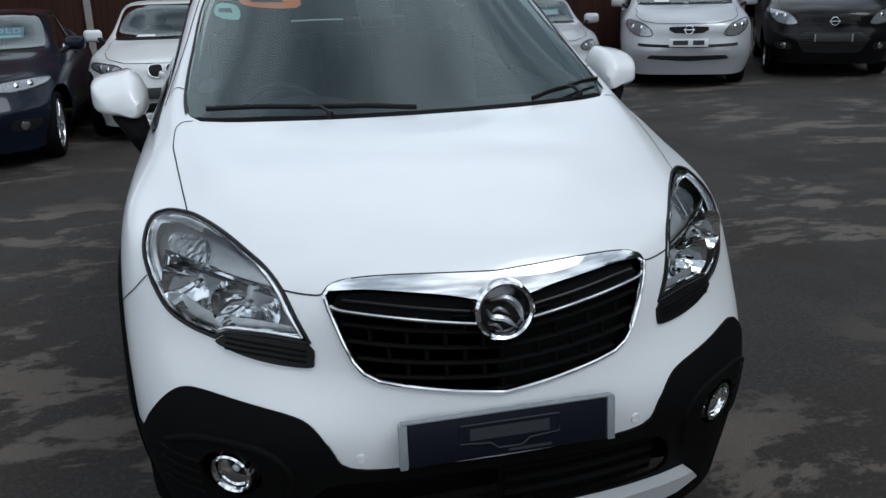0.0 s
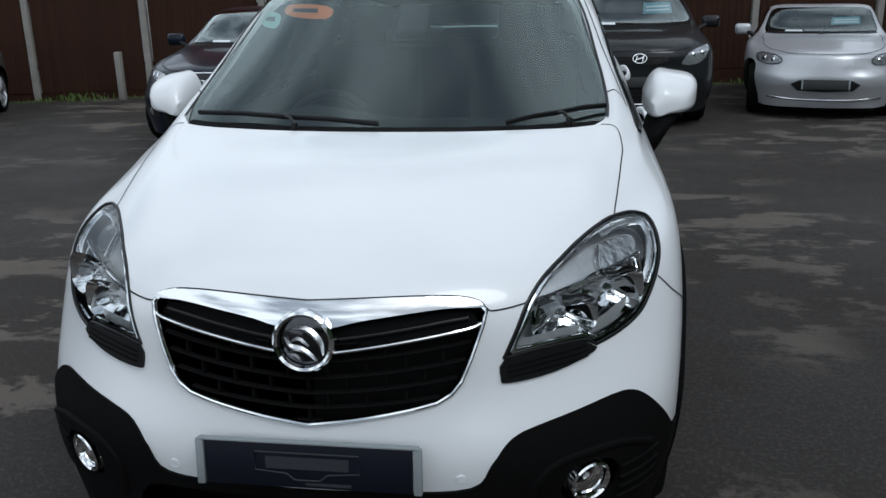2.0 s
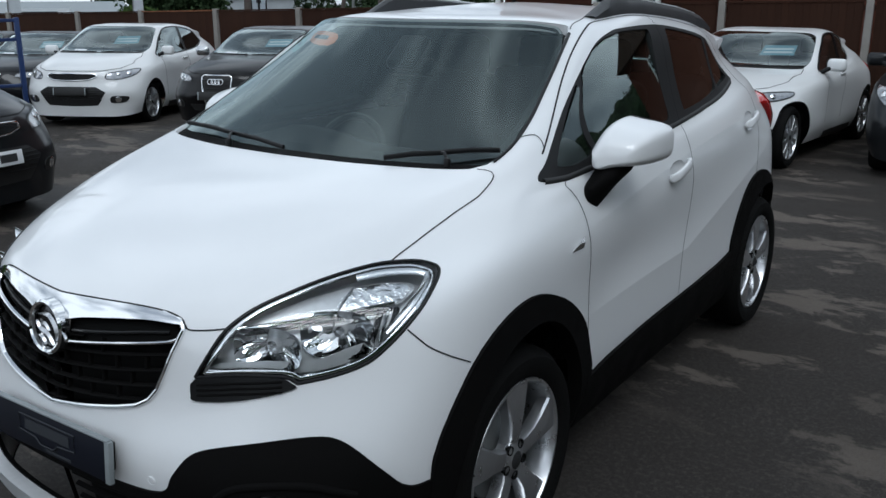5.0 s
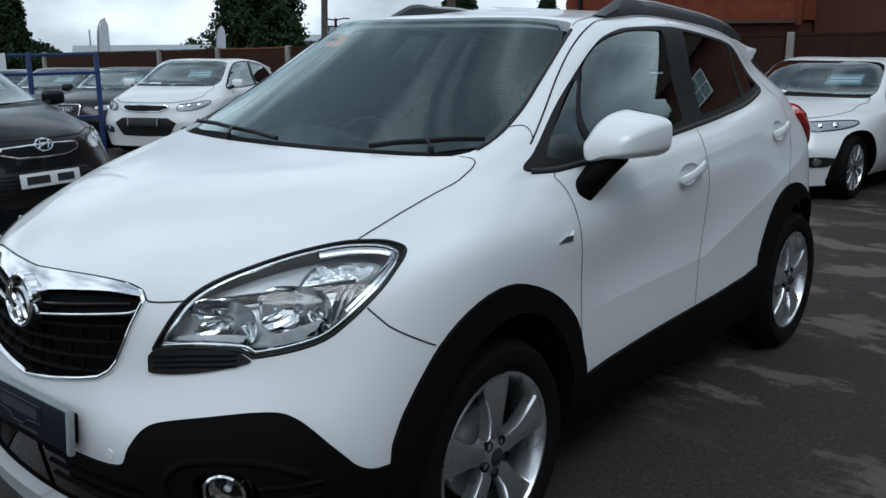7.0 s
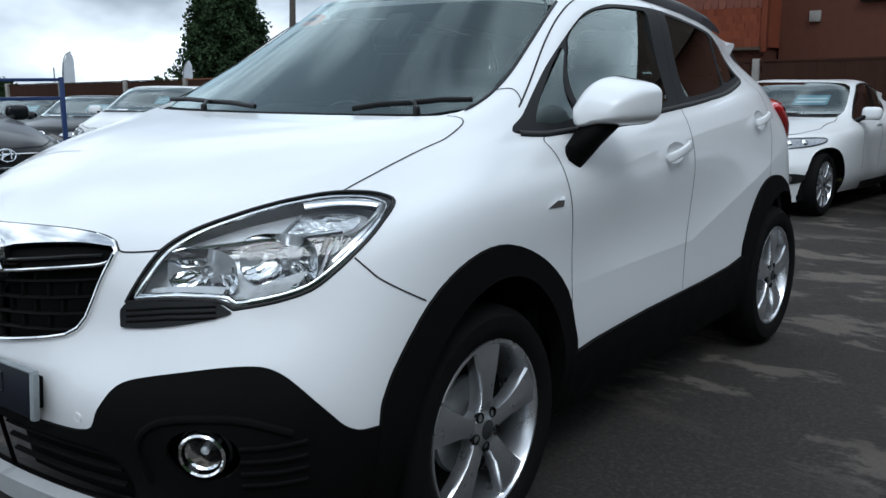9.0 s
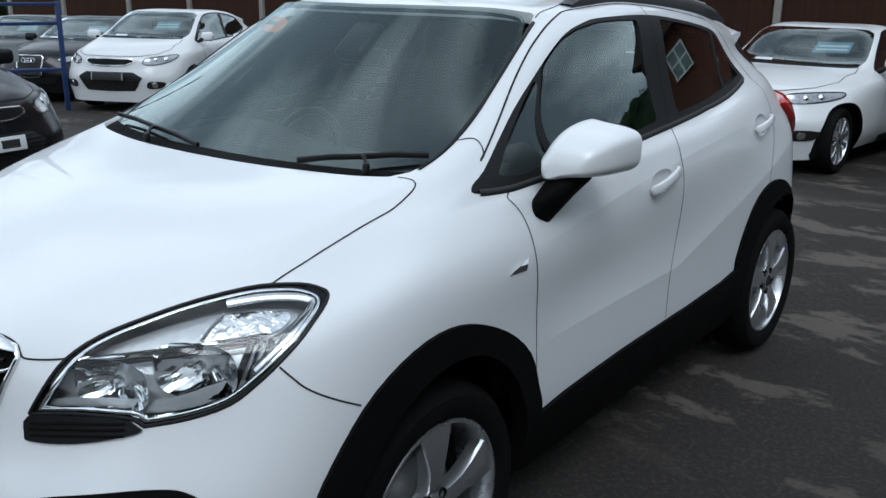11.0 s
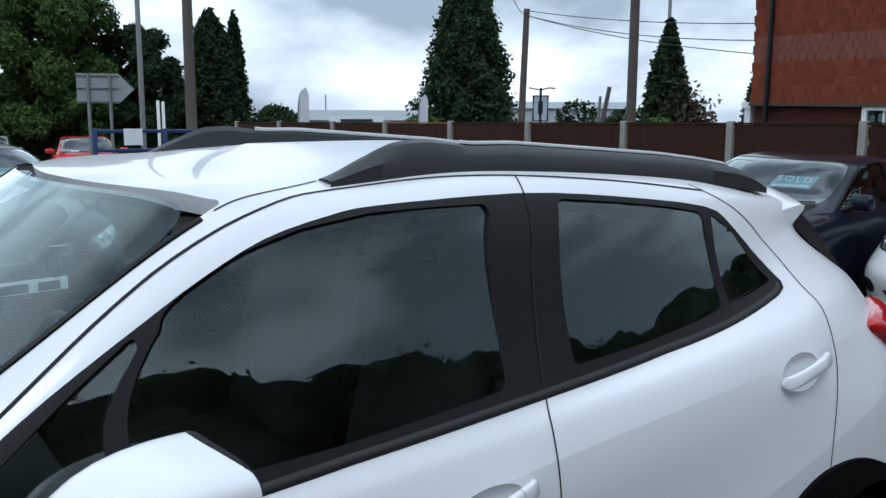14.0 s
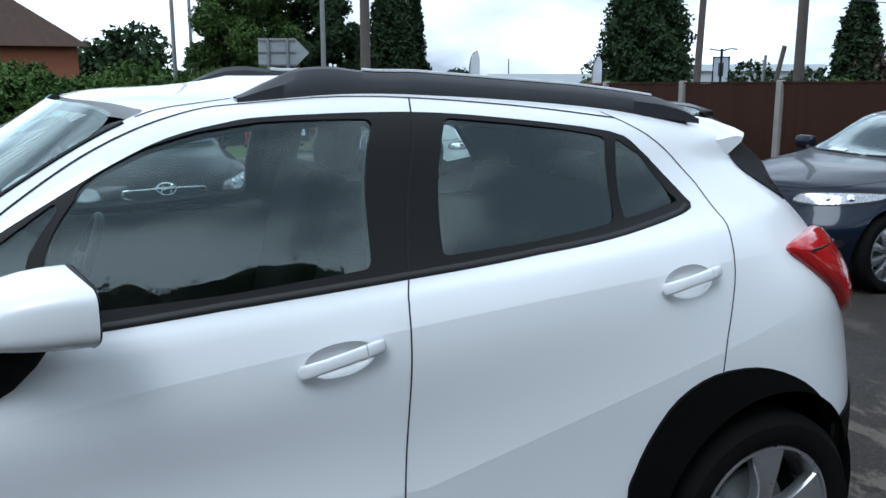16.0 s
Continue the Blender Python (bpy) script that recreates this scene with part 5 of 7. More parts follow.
    # thin dark tube laid on the rail to draw the shadow gap
    groove = [(x + s * 0.010, y, z - 0.0045) for x, y, z in crest]
    part("groove", tube(groove, 0.0038, 6), DARK, rail, "dark line beside the strip, its shade in the colour")

    # tail light
    tail = rounded(SK.tw([(10.42, 4.60), (10.78, 4.76), (11.4, 4.80), (11.78, 4.60), (11.84, 4.1), (11.72, 3.5), (11.62, 3.02), (11.30, 3.2), (11.02, 3.69), (10.64, 4.22)]), 3)
    rim_t = dense(tail, 0.02)
    c0, nt_ = rim_t.mean(0) + (0.0, 0.03), len(rim_t)
    vs, fs = [], []
    for f, h in ((1.0, -0.004), (1.0, 0.012), (0.94, 0.024), (0.8, 0.035), (0.55, 0.042), (0.25, 0.045)):
        q = c0 + (rim_t - c0) * f
        vs += ((SK.at(q) + SK.normal(q) * h) * (s, 1, 1)).tolist()
    for k in range(5):
        for i in range(nt_):
            r = (k * nt_ + i, k * nt_ + (i + 1) % nt_, (k + 1) * nt_ + (i + 1) % nt_, (k + 1) * nt_ + i)
            fs.append(r[::-1] if s > 0 else r)
    fs.append(tuple(range(5 * nt_, 6 * nt_))[::-1] if s > 0 else tuple(range(5 * nt_, 6 * nt_)))
    tl = part("tail_light", (vs, fs), REDLENS, white_car, "domed red tail light")
    part("lens_line", SK.ribbon(SK.tw([(10.62, 4.42), (11.1, 4.40), (11.7, 4.30)]), 0.008, 0.042, side=s, high=0.003), TRIM, tl)
    # the fin stands proud of the body, from under the spoiler down to the tail light
    root_q = SK.tw([(10.80, 8.05), (10.85, 7.95), (11.05, 7.5), (11.2, 6.9), (11.35, 6.3), (11.4, 5.75)])
    inner = SK.at(root_q) + SK.normal(root_q) * 0.004
    outer = np.array([(0.53, 2.60, 1.50), (0.53, 2.665, 1.455), (0.545, 2.702, 1.415), (0.575, 2.710, 1.370), (0.60, 2.717, 1.340), (0.624, 2.724, 1.306)])
    back = outer - (0.16, -0.02, 0.0)
    rows_ = [inner, inner * 0.45 + outer * 0.55 + (0.008, 0, 0), outer, back]
    vs = [tuple(p) for r in rows_ for p in (r * (s, 1, 1)).tolist()]
    fs = []
    for k in range(3):
        for i in range(5):
            r = (k * 6 + i, k * 6 + i + 1, (k + 1) * 6 + i + 1, (k + 1) * 6 + i)
            fs.append(r if s > 0 else r[::-1])
    part("rear_quarter_fin", (vs, fs), TRIM, white_car, "gloss black fin beside the rear window")

part("rear_window", SK.patch(np.concatenate([SK.tw([(12.0, 6.3), (12.0, 8.9), (13, 8.9), (13, 6.3)])]), [], 0.06, 0.005, 0.0, sides=(1, -1)), PRIVACY, white_car, "dark rear window").visible_shadow = False
# spoiler
vs, fs = [], []
xs = np.concatenate([np.linspace(-0.566, -0.45, 9), np.linspace(-0.40, 0.40, 13), np.linspace(0.45, 0.566, 9)])
END = np.array([(2.38, 1.485), (2.47, 1.492), (2.57, 1.506), (2.598, 1.502), (2.592, 1.488), (2.565, 1.468), (2.50, 1.42)])
for x in xs:
    q = abs(x) / 0.53
    e = 0.07 * q ** 2
    mid = np.array([(2.40, 1.578), (2.55, 1.568), (2.70 - e, 1.538), (2.735 - e, 1.524), (2.728 - e, 1.506), (2.67 - e, 1.462), (2.52, 1.40)]) - (0, 0.018 * q ** 2)
    b = min(1.0, max(0.0, (abs(x) - 0.46) / 0.106)) ** 1.6
    vs += [(x, y, z) for y, z in mid * (1 - b) + END * b]
for i in range(len(xs) - 1):
    for k in range(6):
        fs.append((i * 7 + k, i * 7 + k + 1, (i + 1) * 7 + k + 1, (i + 1) * 7 + k)[::-1])
fs.append(tuple(range(7))[::-1])
fs.append(tuple(range((len(xs) - 1) * 7, len(xs) * 7)))
part("spoiler", (vs, fs), WHITE, white_car, "white roof spoiler")


# wheels
def alloy_wheel(parent, x, y, r, rim, side, spokes=5, colour=ALLOY, width=0.20, wide=(0.034, 0.062)):
    w = empty("wheel", pose(x, y, r) if side > 0 else pose(x, y, r, 0, 0, 180))
    w.parent = parent
    b = r - rim
    tyre = [(rim - 0.004, -0.012), (rim + 0.010, 0.0), (rim + b * 0.35, 0.009), (rim + b * 0.7, 0.006), (r - 0.018, -0.008), (r - 0.004, -0.025), (r, -0.05), (r, -width + 0.05), (r - 0.006, -width + 0.02), (rim + b * 0.5, -width), (rim, -width + 0.01)]
    part("tyre", spun(tyre, 56), TYRE, w, "black tyre")
    part("rim", spun([(rim + 0.002, -0.014), (rim - 0.002, -0.004), (rim - 0.010, -0.004), (rim - 0.016, -0.014), (rim - 0.024, -0.05), (rim - 0.03, -0.10), (rim - 0.03, -0.17)], 56), colour, w, "silver alloy rim")
    part("brake_disc", spun([(0.0, -0.085), (0.14, -0.085), (0.145, -0.095), (0.145, -0.10)], 36), STEELGREY, w)
    # flat near-black disc painted as the shade behind the spokes
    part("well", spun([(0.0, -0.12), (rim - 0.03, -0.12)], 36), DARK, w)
    rr = rim - 0.006
    for k in range(spokes):
        a = 2 * math.pi * k / spokes + 0.3
        rows = []
        for f, hw, h, sk_ in ((0.040, wide[0] * 0.95, -0.020, 0.0), (0.075, wide[0] * 0.84, -0.011, 0.0), (0.40 * rr + 0.02, wide[0] * 0.92, -0.007, 0.002), (0.66 * rr, wide[1] * 0.70, -0.006, 0.004), (0.88 * rr, wide[1] * 0.95, -0.008, 0.003), (rr, wide[1] * 1.12, -0.012, 0.0)):
            rows.append([(h - 0.046, f, -hw * 0.86), (h - 0.010, f, -hw), (h - 0.002, f, -hw * 0.90), (h + sk_, f, -hw * 0.12), (h + sk_ - 0.001, f, hw * 0.12), (h - 0.002, f, hw * 0.90), (h - 0.010, f, hw), (h - 0.046, f, hw * 0.86)])
        ca, sa = math.cos(a), math.sin(a)
        vs = [(x_, y_ * ca - z_ * sa, y_ * sa + z_ * ca) for row in rows for x_, y_, z_ in row]
        fs = [(i * 8 + j, (i + 1) * 8 + j, (i + 1) * 8 + j + 1, i * 8 + j + 1) for i in range(5) for j in range(7)]
        part("spoke", (vs, fs), colour, w)
        ln = (0.052 * math.cos(a + math.pi / spokes), 0.052 * math.sin(a + math.pi / spokes))
        if spokes == 5:
            part("nut_socket", moved(spun([(0.0, -0.020), (0.011, -0.020), (0.012, -0.004), (0.0145, -0.003), (0.016, -0.010)], 16), Matrix.Translation((-0.008, *ln))), DARK, w)
            part("wheel_nut", moved(spun([(0.0, 0.0), (0.007, -0.001), (0.0085, -0.004), (0.0085, -0.02)], 10), Matrix.Translation((-0.018, *ln))), STEELGREY, w)
    part("hub", spun([(0.0, -0.008), (0.030, -0.009), (0.034, -0.012), (0.056, -0.017), (0.062, -0.034), (0.060, -0.06)], 36), colour, w)
    part("centre_cap", spun([(0.0, -0.004), (0.022, -0.005), (0.029, -0.009), (0.030, -0.014)], 24), INTERIOR, w, "dark centre cap")
    return w


for y, wx in ((-0.052, 0.896), (2.515, 0.868)):
    for s in (1, -1):
        alloy_wheel(white_car, s * wx, y, 0.356 if y < 1 else 0.350, 0.261 if y < 1 else 0.250, s)
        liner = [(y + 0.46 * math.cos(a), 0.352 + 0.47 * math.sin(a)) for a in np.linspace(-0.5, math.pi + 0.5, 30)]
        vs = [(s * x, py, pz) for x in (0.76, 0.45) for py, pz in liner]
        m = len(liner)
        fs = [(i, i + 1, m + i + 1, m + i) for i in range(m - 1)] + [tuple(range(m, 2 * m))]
        # arch liner whose near-black colour carries the shade inside the arch
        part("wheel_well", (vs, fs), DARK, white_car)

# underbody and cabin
# underside box, coloured near-black for the shade beneath the car
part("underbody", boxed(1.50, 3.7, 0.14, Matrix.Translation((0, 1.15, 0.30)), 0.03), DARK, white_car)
part("cabin_floor", boxed(1.46, 3.0, 0.05, Matrix.Translation((0, 1.45, 0.48)), 0.01), INTERIOR, white_car)
part("door_lining", boxed(0.05, 1.95, 0.70, Matrix.Translation((0.765, 1.42, 0.83)), 0.02), INTERIOR, white_car)
part("door_lining", boxed(0.05, 1.95, 0.70, Matrix.Translation((-0.765, 1.42, 0.83)), 0.02), INTERIOR, white_car)
dash_v, dash_f = [], []
prof = [(0.02, 1.19), (0.10, 1.225), (0.30, 1.215), (0.48, 1.17), (0.56, 1.11), (0.55, 0.95), (0.50, 0.60), (0.05, 0.60)]
for x in np.linspace(-0.76, 0.76, 13):
    hump = 0.05 * math.exp(-((x + 0.36) / 0.18) ** 2)
    dash_v += [(x * (0.84 if y < 0.4 else 1.0), y, z - (0.012 if y < 0.4 else 0) + (hump if 0.2 < y < 0.53 and z > 1.1 else 0) - 0.03 * (x / 0.76) ** 4) for y, z in prof]
for i in range(12):
    for k in range(8):
        dash_f.append((i * 8 + k, i * 8 + (k + 1) % 8, (i + 1) * 8 + (k + 1) % 8, (i + 1) * 8 + k)[::-1])
part("dashboard", (dash_v, dash_f), INTERIOR, white_car, "dark grey dashboard")
part("headlining", SK.patch(SK.tw([(0, 9.2), (13, 9.2), (13, 10.9), (0, 10.9)]), [], 0.1, -0.035, 0, sides=(1, -1)), material("grey_headlining", (0.20, 0.205, 0.20), 0.9), white_car)
wheel_pts = [(-0.37 + 0.185 * math.cos(a), 0.66 + 0.07 * math.sin(a), 1.06 + 0.17 * math.sin(a)) for a in np.linspace(0, 2 * math.pi, 36, endpoint=False)]
steer = empty("steering_wheel")
steer.parent = white_car
part("steering_rim", tube(wheel_pts, 0.016, 10, True), TRIM, steer)
part("steering_boss", boxed(0.17, 0.06, 0.13, pose(-0.37, 0.64, 1.05, -24), 0.03, 3), INTERIOR, steer)
for a in (0.1, math.pi - 0.1, -math.pi / 2):
    part("steering_spoke", tube([(-0.37, 0.65, 1.05), (-0.37 + 0.18 * math.cos(a), 0.66 + 0.068 * math.sin(a), 1.06 + 0.165 * math.sin(a))], 0.014, 8), INTERIOR, steer)


def seat(x, y, wide, back_h, head=True):
    st = empty("seat")
    st.parent = white_car
    part("cushion", boxed(wide, 0.52, 0.20, pose(x, y, 0.70, 6), 0.06, 3), SEATCLOTH, st)
    part("backrest", boxed(wide * 0.98, 0.17, back_h, pose(x, y + 0.32, 0.78 + back_h / 2, -14), 0.06, 3), SEATCLOTH, st)
    if head:
        for hx in ((x,) if wide < 0.7 else (x - 0.4, x + 0.4)):
            part("headrest", boxed(0.26, 0.11, 0.20, pose(hx, y + 0.32 + back_h * 0.26, 0.84 + back_h, -12), 0.045, 3), SEATCLOTH, st)
            for d in (-0.06, 0.06):
                part("headrest_post", tube([(hx + d, y + 0.32 + back_h * 0.24, 0.68 + back_h), (hx + d, y + 0.32 + back_h * 0.26, 0.80 + back_h)], 0.006, 6), STEELGREY, st)


seat(0.37, 1.08, 0.50, 0.60)
seat(-0.37, 1.08, 0.50, 0.60)
seat(0.0, 1.92, 1.28, 0.56)
part("rear_view_mirror", boxed(0.24, 0.03, 0.07, pose(0, 0.62, 1.46, 10), 0.018, 3), TRIM, white_car)
part("sensor_pod", boxed(0.13, 0.16, 0.05, pose(0, 0.60, 1.515, 40), 0.02, 3), TRIM, white_car)
for s in (1, -1):
    pil = rounded(SK.tw([(4.12, 7.65), (4.2, 7.8), (4.35, 8.1), (4.6, 8.5), (4.9, 8.85)]), 3, closed=False)
    part("pillar_lining", SK.ribbon(pil, 0.07, -0.035, side=s, high=0.0), INTERIOR, white_car)
    bpil = yz([(1.40, 1.20), (1.42, 1.30), (1.44, 1.45), (1.46, 1.60)], (5, 11), (6, 9.6))
    part("centre_pillar", SK.ribbon(bpil, 0.13, -0.03, side=s), INTERIOR, white_car)

# stickers inside the windscreen's upper corner, their print as bars
for nm, rows, mt in (("price_sticker", [(2.55, 8.34), (3.45, 8.44), (3.60, 8.62), (2.68, 8.55)], TEALSTICK), ("offer_sticker", [(1.35, 8.46), (2.45, 8.55), (2.52, 8.72), (1.42, 8.66)], ORANGE)):
    q = SK.tw(rows) * (-1, 1)
    st = part(nm, SCREEN_PANE.lay(SK.patch(rounded(q[::-1], 3), [], 0.04, -0.010, 0), -0.006), mt, white_car, "sticker inside the windscreen")
    c = q.mean(0)
    part("print_bar", SCREEN_PANE.lay(SK.patch(c + (q[::-1] - c) * (0.62, 0.34), [], 0.04, -0.010, 0), -0.0045), GREYPRINT, st)
part("tax_disc", moved(spun([(0.0, 0.0), (0.038, 0.0)], 20, "z"), spot(3.0, 7.5, -1, -0.012)), GREYPRINT, white_car)

# ---- the other parked cars ----
YS = [-1.05, -0.08, 0.66, 2.35, 2.72, 3.30]
ZS = [0.0, 0.20, 0.60, 0.955, 1.235, 1.66]


def paint(name, base, rough=0.3, metal=0.0, coat=0.5):
    return material(name, base, rough, metal, vary=0.05, scale=2, bump_scale=400, coat=coat, spec=0.12)


NAVYPAINT = paint("navy_blue_paint", (0.007, 0.011, 0.022), 0.28, 0.2, 0.4)
BLACKPAINT = paint("black_paint", (0.0035, 0.0035, 0.004), 0.3, coat=0.3)
GREYPAINT = paint("dark_grey_metallic", (0.016, 0.017, 0.019), 0.35, 0.3)
SILVERPAINT = paint("silver_metallic", (0.52, 0.53, 0.55), 0.36, 0.45)
PEARL = paint("off_white_paint", (0.74, 0.75, 0.75), 0.3)
DUSKPAINT = paint("charcoal_paint", (0.011, 0.012, 0.014), 0.3, 0.2, 0.4)
REDPAINT = paint("bright_red_paint", (0.45, 0.02, 0.02), 0.3)
LAMPFACE = material("lamp_face", (0.48, 0.49, 0.51), 0.15, 0.6, vary=0.6, scale=60, second=(0.12, 0.13, 0.14), coat=1.0)
MESHBLACK = material("grille_black", (0.010, 0.010, 0.010), 0.5)


def half_poly(sk, rows):
    q = sk.tw(rows)
    return np.concatenate([q, q[::-1][(1 if rows[-1][0] == 0 else 0):(-1 if rows[0][0] == 0 else None)] * (-1, 1)])


def car_pose(x, y, z0, yaw, wb):
    """The car's place on the falling ground: level across, pitched by the ground under its axles."""
    a, b = lot_z(x, y), lot_z(x - wb * math.sin(radians(yaw)), y + wb * math.cos(radians(yaw)))
    return pose(x, y, a, math.degrees(math.atan2(b - a, wb)), 0, yaw)


def parked_car(name, label, x, y, yaw, colour, ys, zs, width, wb, r, grille, head, plate="dark", lower=True, roofx=1.0, rim=0.72, spokes=7, sheet=True, mirror=None, chrome=True, black_roof=False, z0=None, step=0.09, wheels=True, sold=False, badge=None, badge_w=3.5, plate_w=2.0, lip=False):
    """A car from the shared skin, stretched to its own lengths: ys and zs are where nose, screen, roof and tail lie."""
    root = empty(name, car_pose(x, y, z0, yaw, wb), label, "car", "cars parked round the lot")
    net = np.array(NET, float)
    out = net.copy()
    out[..., 1] = np.interp(net[..., 1], YS, ys)
    out[..., 2] = np.interp(net[..., 2], ZS, zs)
    k = np.interp(net[..., 2], [1.2, 1.66], [1.0, roofx])
    out[..., 0] = net[..., 0] * width / 1.776 * k
    sk = Skin(out)

    def arch_at(yc, rad):
        rows = [(yc - rad * math.cos(s), r + rad * math.sin(s)) for s in np.linspace(-0.35, math.pi + 0.35, 20)] + [(yc + rad * 0.9, 0.08), (yc - rad * 0.9, 0.08)]
        lo = zs[1] + 0.05
        q = sk.find([(a, max(b, lo)) for a, b in rows], "yz", (3.4, 12.3), (0, 4.6))
        return np.array([(a, w if b >= lo else w - (lo - b) * 1.3) for (a, w), (_, b) in zip(q, rows)])

    screen = half_poly(sk, [(0, 7.05), (2.5, 7.05), (3.3, 7.1), (3.6, 7.4), (4.05, 8.3), (4.3, 8.75), (3.4, 8.9), (0, 8.85)])
    side = rounded(sk.tw([(5.75, 7.05), (6.6, 6.98), (8, 6.98), (9.5, 7.05), (9.9, 7.35), (9.55, 8.3), (8.8, 8.78), (7.6, 8.86), (6.4, 8.8), (5.55, 8.45), (5.2, 7.95), (5.3, 7.4)]), 2)
    af, ar = arch_at(0.0, r + 0.055), arch_at(wb, r + 0.055)
    outer = sk.tw([(0, 0), (13, 0), (13, 11), (0, 11)])
    part("body", sk.patch(outer, [screen, side, af, ar], step, sides=(1, -1), edge=step * 0.6), colour, root)
    part("roof_crown", sk.crown(), colour, root)
    if black_roof:
        part("soft_top", sk.patch(sk.tw([(0, 8.95), (4.4, 8.9), (8, 8.95), (10, 8.8), (13, 8.6), (13, 11), (0, 11)]), [], step, 0.004, 0, sides=(1, -1)), INTERIOR, root, "folded fabric roof")
    part("windscreen", sk.patch(screen, [], 0.12, -0.003, 0), CARGLASS, root).visible_shadow = False
    part("cowl", sk.patch(half_poly(sk, [(0, 6.85), (2.5, 6.87), (3.4, 6.95), (3.3, 7.12), (2.5, 7.08), (0, 7.08)]), [], 0.1, 0.003, 0), TRIM, root)
    for s in (1, -1):
        part("side_glass", sk.patch(side, [], 0.12, -0.004, 0, sides=(s,)), CARGLASS, root).visible_shadow = False
        part("window_trim", sk.ribbon(np.concatenate([side, side[:1]]), 0.022, 0.001, side=s, step=0.06), TRIM, root)
        part("pillar", sk.ribbon(sk.tw([(8.0, 6.95), (8.0, 8.85)]), 0.09, 0.001, side=s, step=0.06), TRIM, root)
        part("door_gap", sk.ribbon(sk.tw([(7.95, 6.9), (7.93, 4), (7.95, 1.2)]), 0.008, 0.001, side=s, step=0.08), GAP, root)
        part("door_gap", sk.ribbon(sk.tw([(6.6, 6.9), (6.62, 4), (6.75, 1.2)]), 0.008, 0.001, side=s, step=0.08), GAP, root)
        part("bonnet_gap", sk.ribbon(sk.tw([(3.5, 6.9), (4.2, 6.4), (4.0, 5.3), (3.2, 4.5), (2.0, 4.12), (0, 4.1)]), 0.008, 0.001, side=s, step=0.08), GAP, root)
        part("sill", sk.ribbon(sk.tw([(6.9, 0.25), (9.1, 0.25)]), 0.10, 0.004, side=s, step=0.1, high=0.01), TRIM, root)
        lamp = part("headlight", sk.patch(rounded(sk.tw(head), 3), [], 0.04, 0.004, 0.01, sides=(s,)), LAMPFACE, root, "clear headlight")
        q = sk.tw(head).mean(0)
        for dt, rr in ((-0.07, 0.028), (0.05, 0.032)):
            p = np.array([[q[0] + dt, q[1]]])
            c, n = sk.at(p)[0], sk.normal(p)[0]
            m = Matrix.Translation(c * (s, 1, 1)) @ Vector(n * (s, 1, 1)).to_track_quat("Z", "Y").to_matrix().to_4x4()
            part("lamp_bowl", moved(spun([(rr, 0.006), (rr * 0.8, 0.010), (0.0, 0.013)], 18, "z"), m), CHROME, lamp)
        part("headlight_edge", sk.ribbon(np.concatenate([rounded(sk.tw(head), 3), sk.tw(head[:1])]), 0.014, 0.004, side=s, step=0.03), TRIM, lamp)
        part("tail_light", sk.patch(rounded(sk.tw([(10.9, 3.6), (11.0, 4.6), (11.8, 4.7), (11.9, 3.7)]), 2), [], 0.08, 0.006, 0.01, sides=(s,)), REDLENS, root)
        # mirror
        c = sk.at(sk.tw([(6.3, 6.75)]))[0]
        mir = empty("door_mirror")
        mir.parent = root
        part("shell", boxed(0.21, 0.10, 0.14, pose(s * (c[0] + 0.14), c[1] + 0.05, c[2] + 0.09, 0, 0, -8 * s), 0.045, 3), mirror or colour, mir)
        part("foot", tube([(s * (c[0] - 0.02), c[1], c[2]), (s * (c[0] + 0.08), c[1] + 0.03, c[2] + 0.06)], 0.025, 8), TRIM, mir)
        # handle
        h = sk.at(sk.tw([(7.75, 4.9)]))[0]
        part("door_handle", boxed(0.03, 0.18, 0.025, pose(s * (h[0] + 0.012), h[1], h[2]), 0.01, 2), colour, root)
        fog = rounded(sk.tw([(2.6, 1.0), (3.5, 1.05), (3.7, 1.5), (2.7, 1.55)]), 3)
        if lower:
            part("fog_pocket", sk.patch(fog, [], 0.08, 0.005, 0.01, sides=(s,)), MESHBLACK, root)
            c2 = sk.tw([(3.05, 1.28)])
            cc, nn = sk.at(c2)[0], sk.normal(c2)[0]
            m = Matrix.Translation(cc * (s, 1, 1)) @ Vector(nn * (s, 1, 1)).to_track_quat("Z", "Y").to_matrix().to_4x4()
            part("fog_lamp", moved(spun([(0.045, 0.006), (0.035, 0.012), (0.0, 0.014)], 18, "z"), m), CHROME, root)
        if wheels:
            for yy in (0.0, wb):
                alloy_wheel(root, s * (width / 2 - 0.035), yy, r, r * rim, s, spokes, ALLOY, 0.2, (0.026, 0.036) if spokes > 5 else (0.034, 0.06))
                # liner box that gives the arch its shade by colour
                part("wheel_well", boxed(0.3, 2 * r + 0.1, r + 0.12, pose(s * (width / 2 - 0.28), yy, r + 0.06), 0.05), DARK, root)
    if lower:
        part("lower_grille", sk.patch(half_poly(sk, [(0, 0.75), (1.7, 0.8), (2.0, 1.25), (0, 1.35)]), [], 0.1, 0.004, 0.01), MESHBLACK, root)
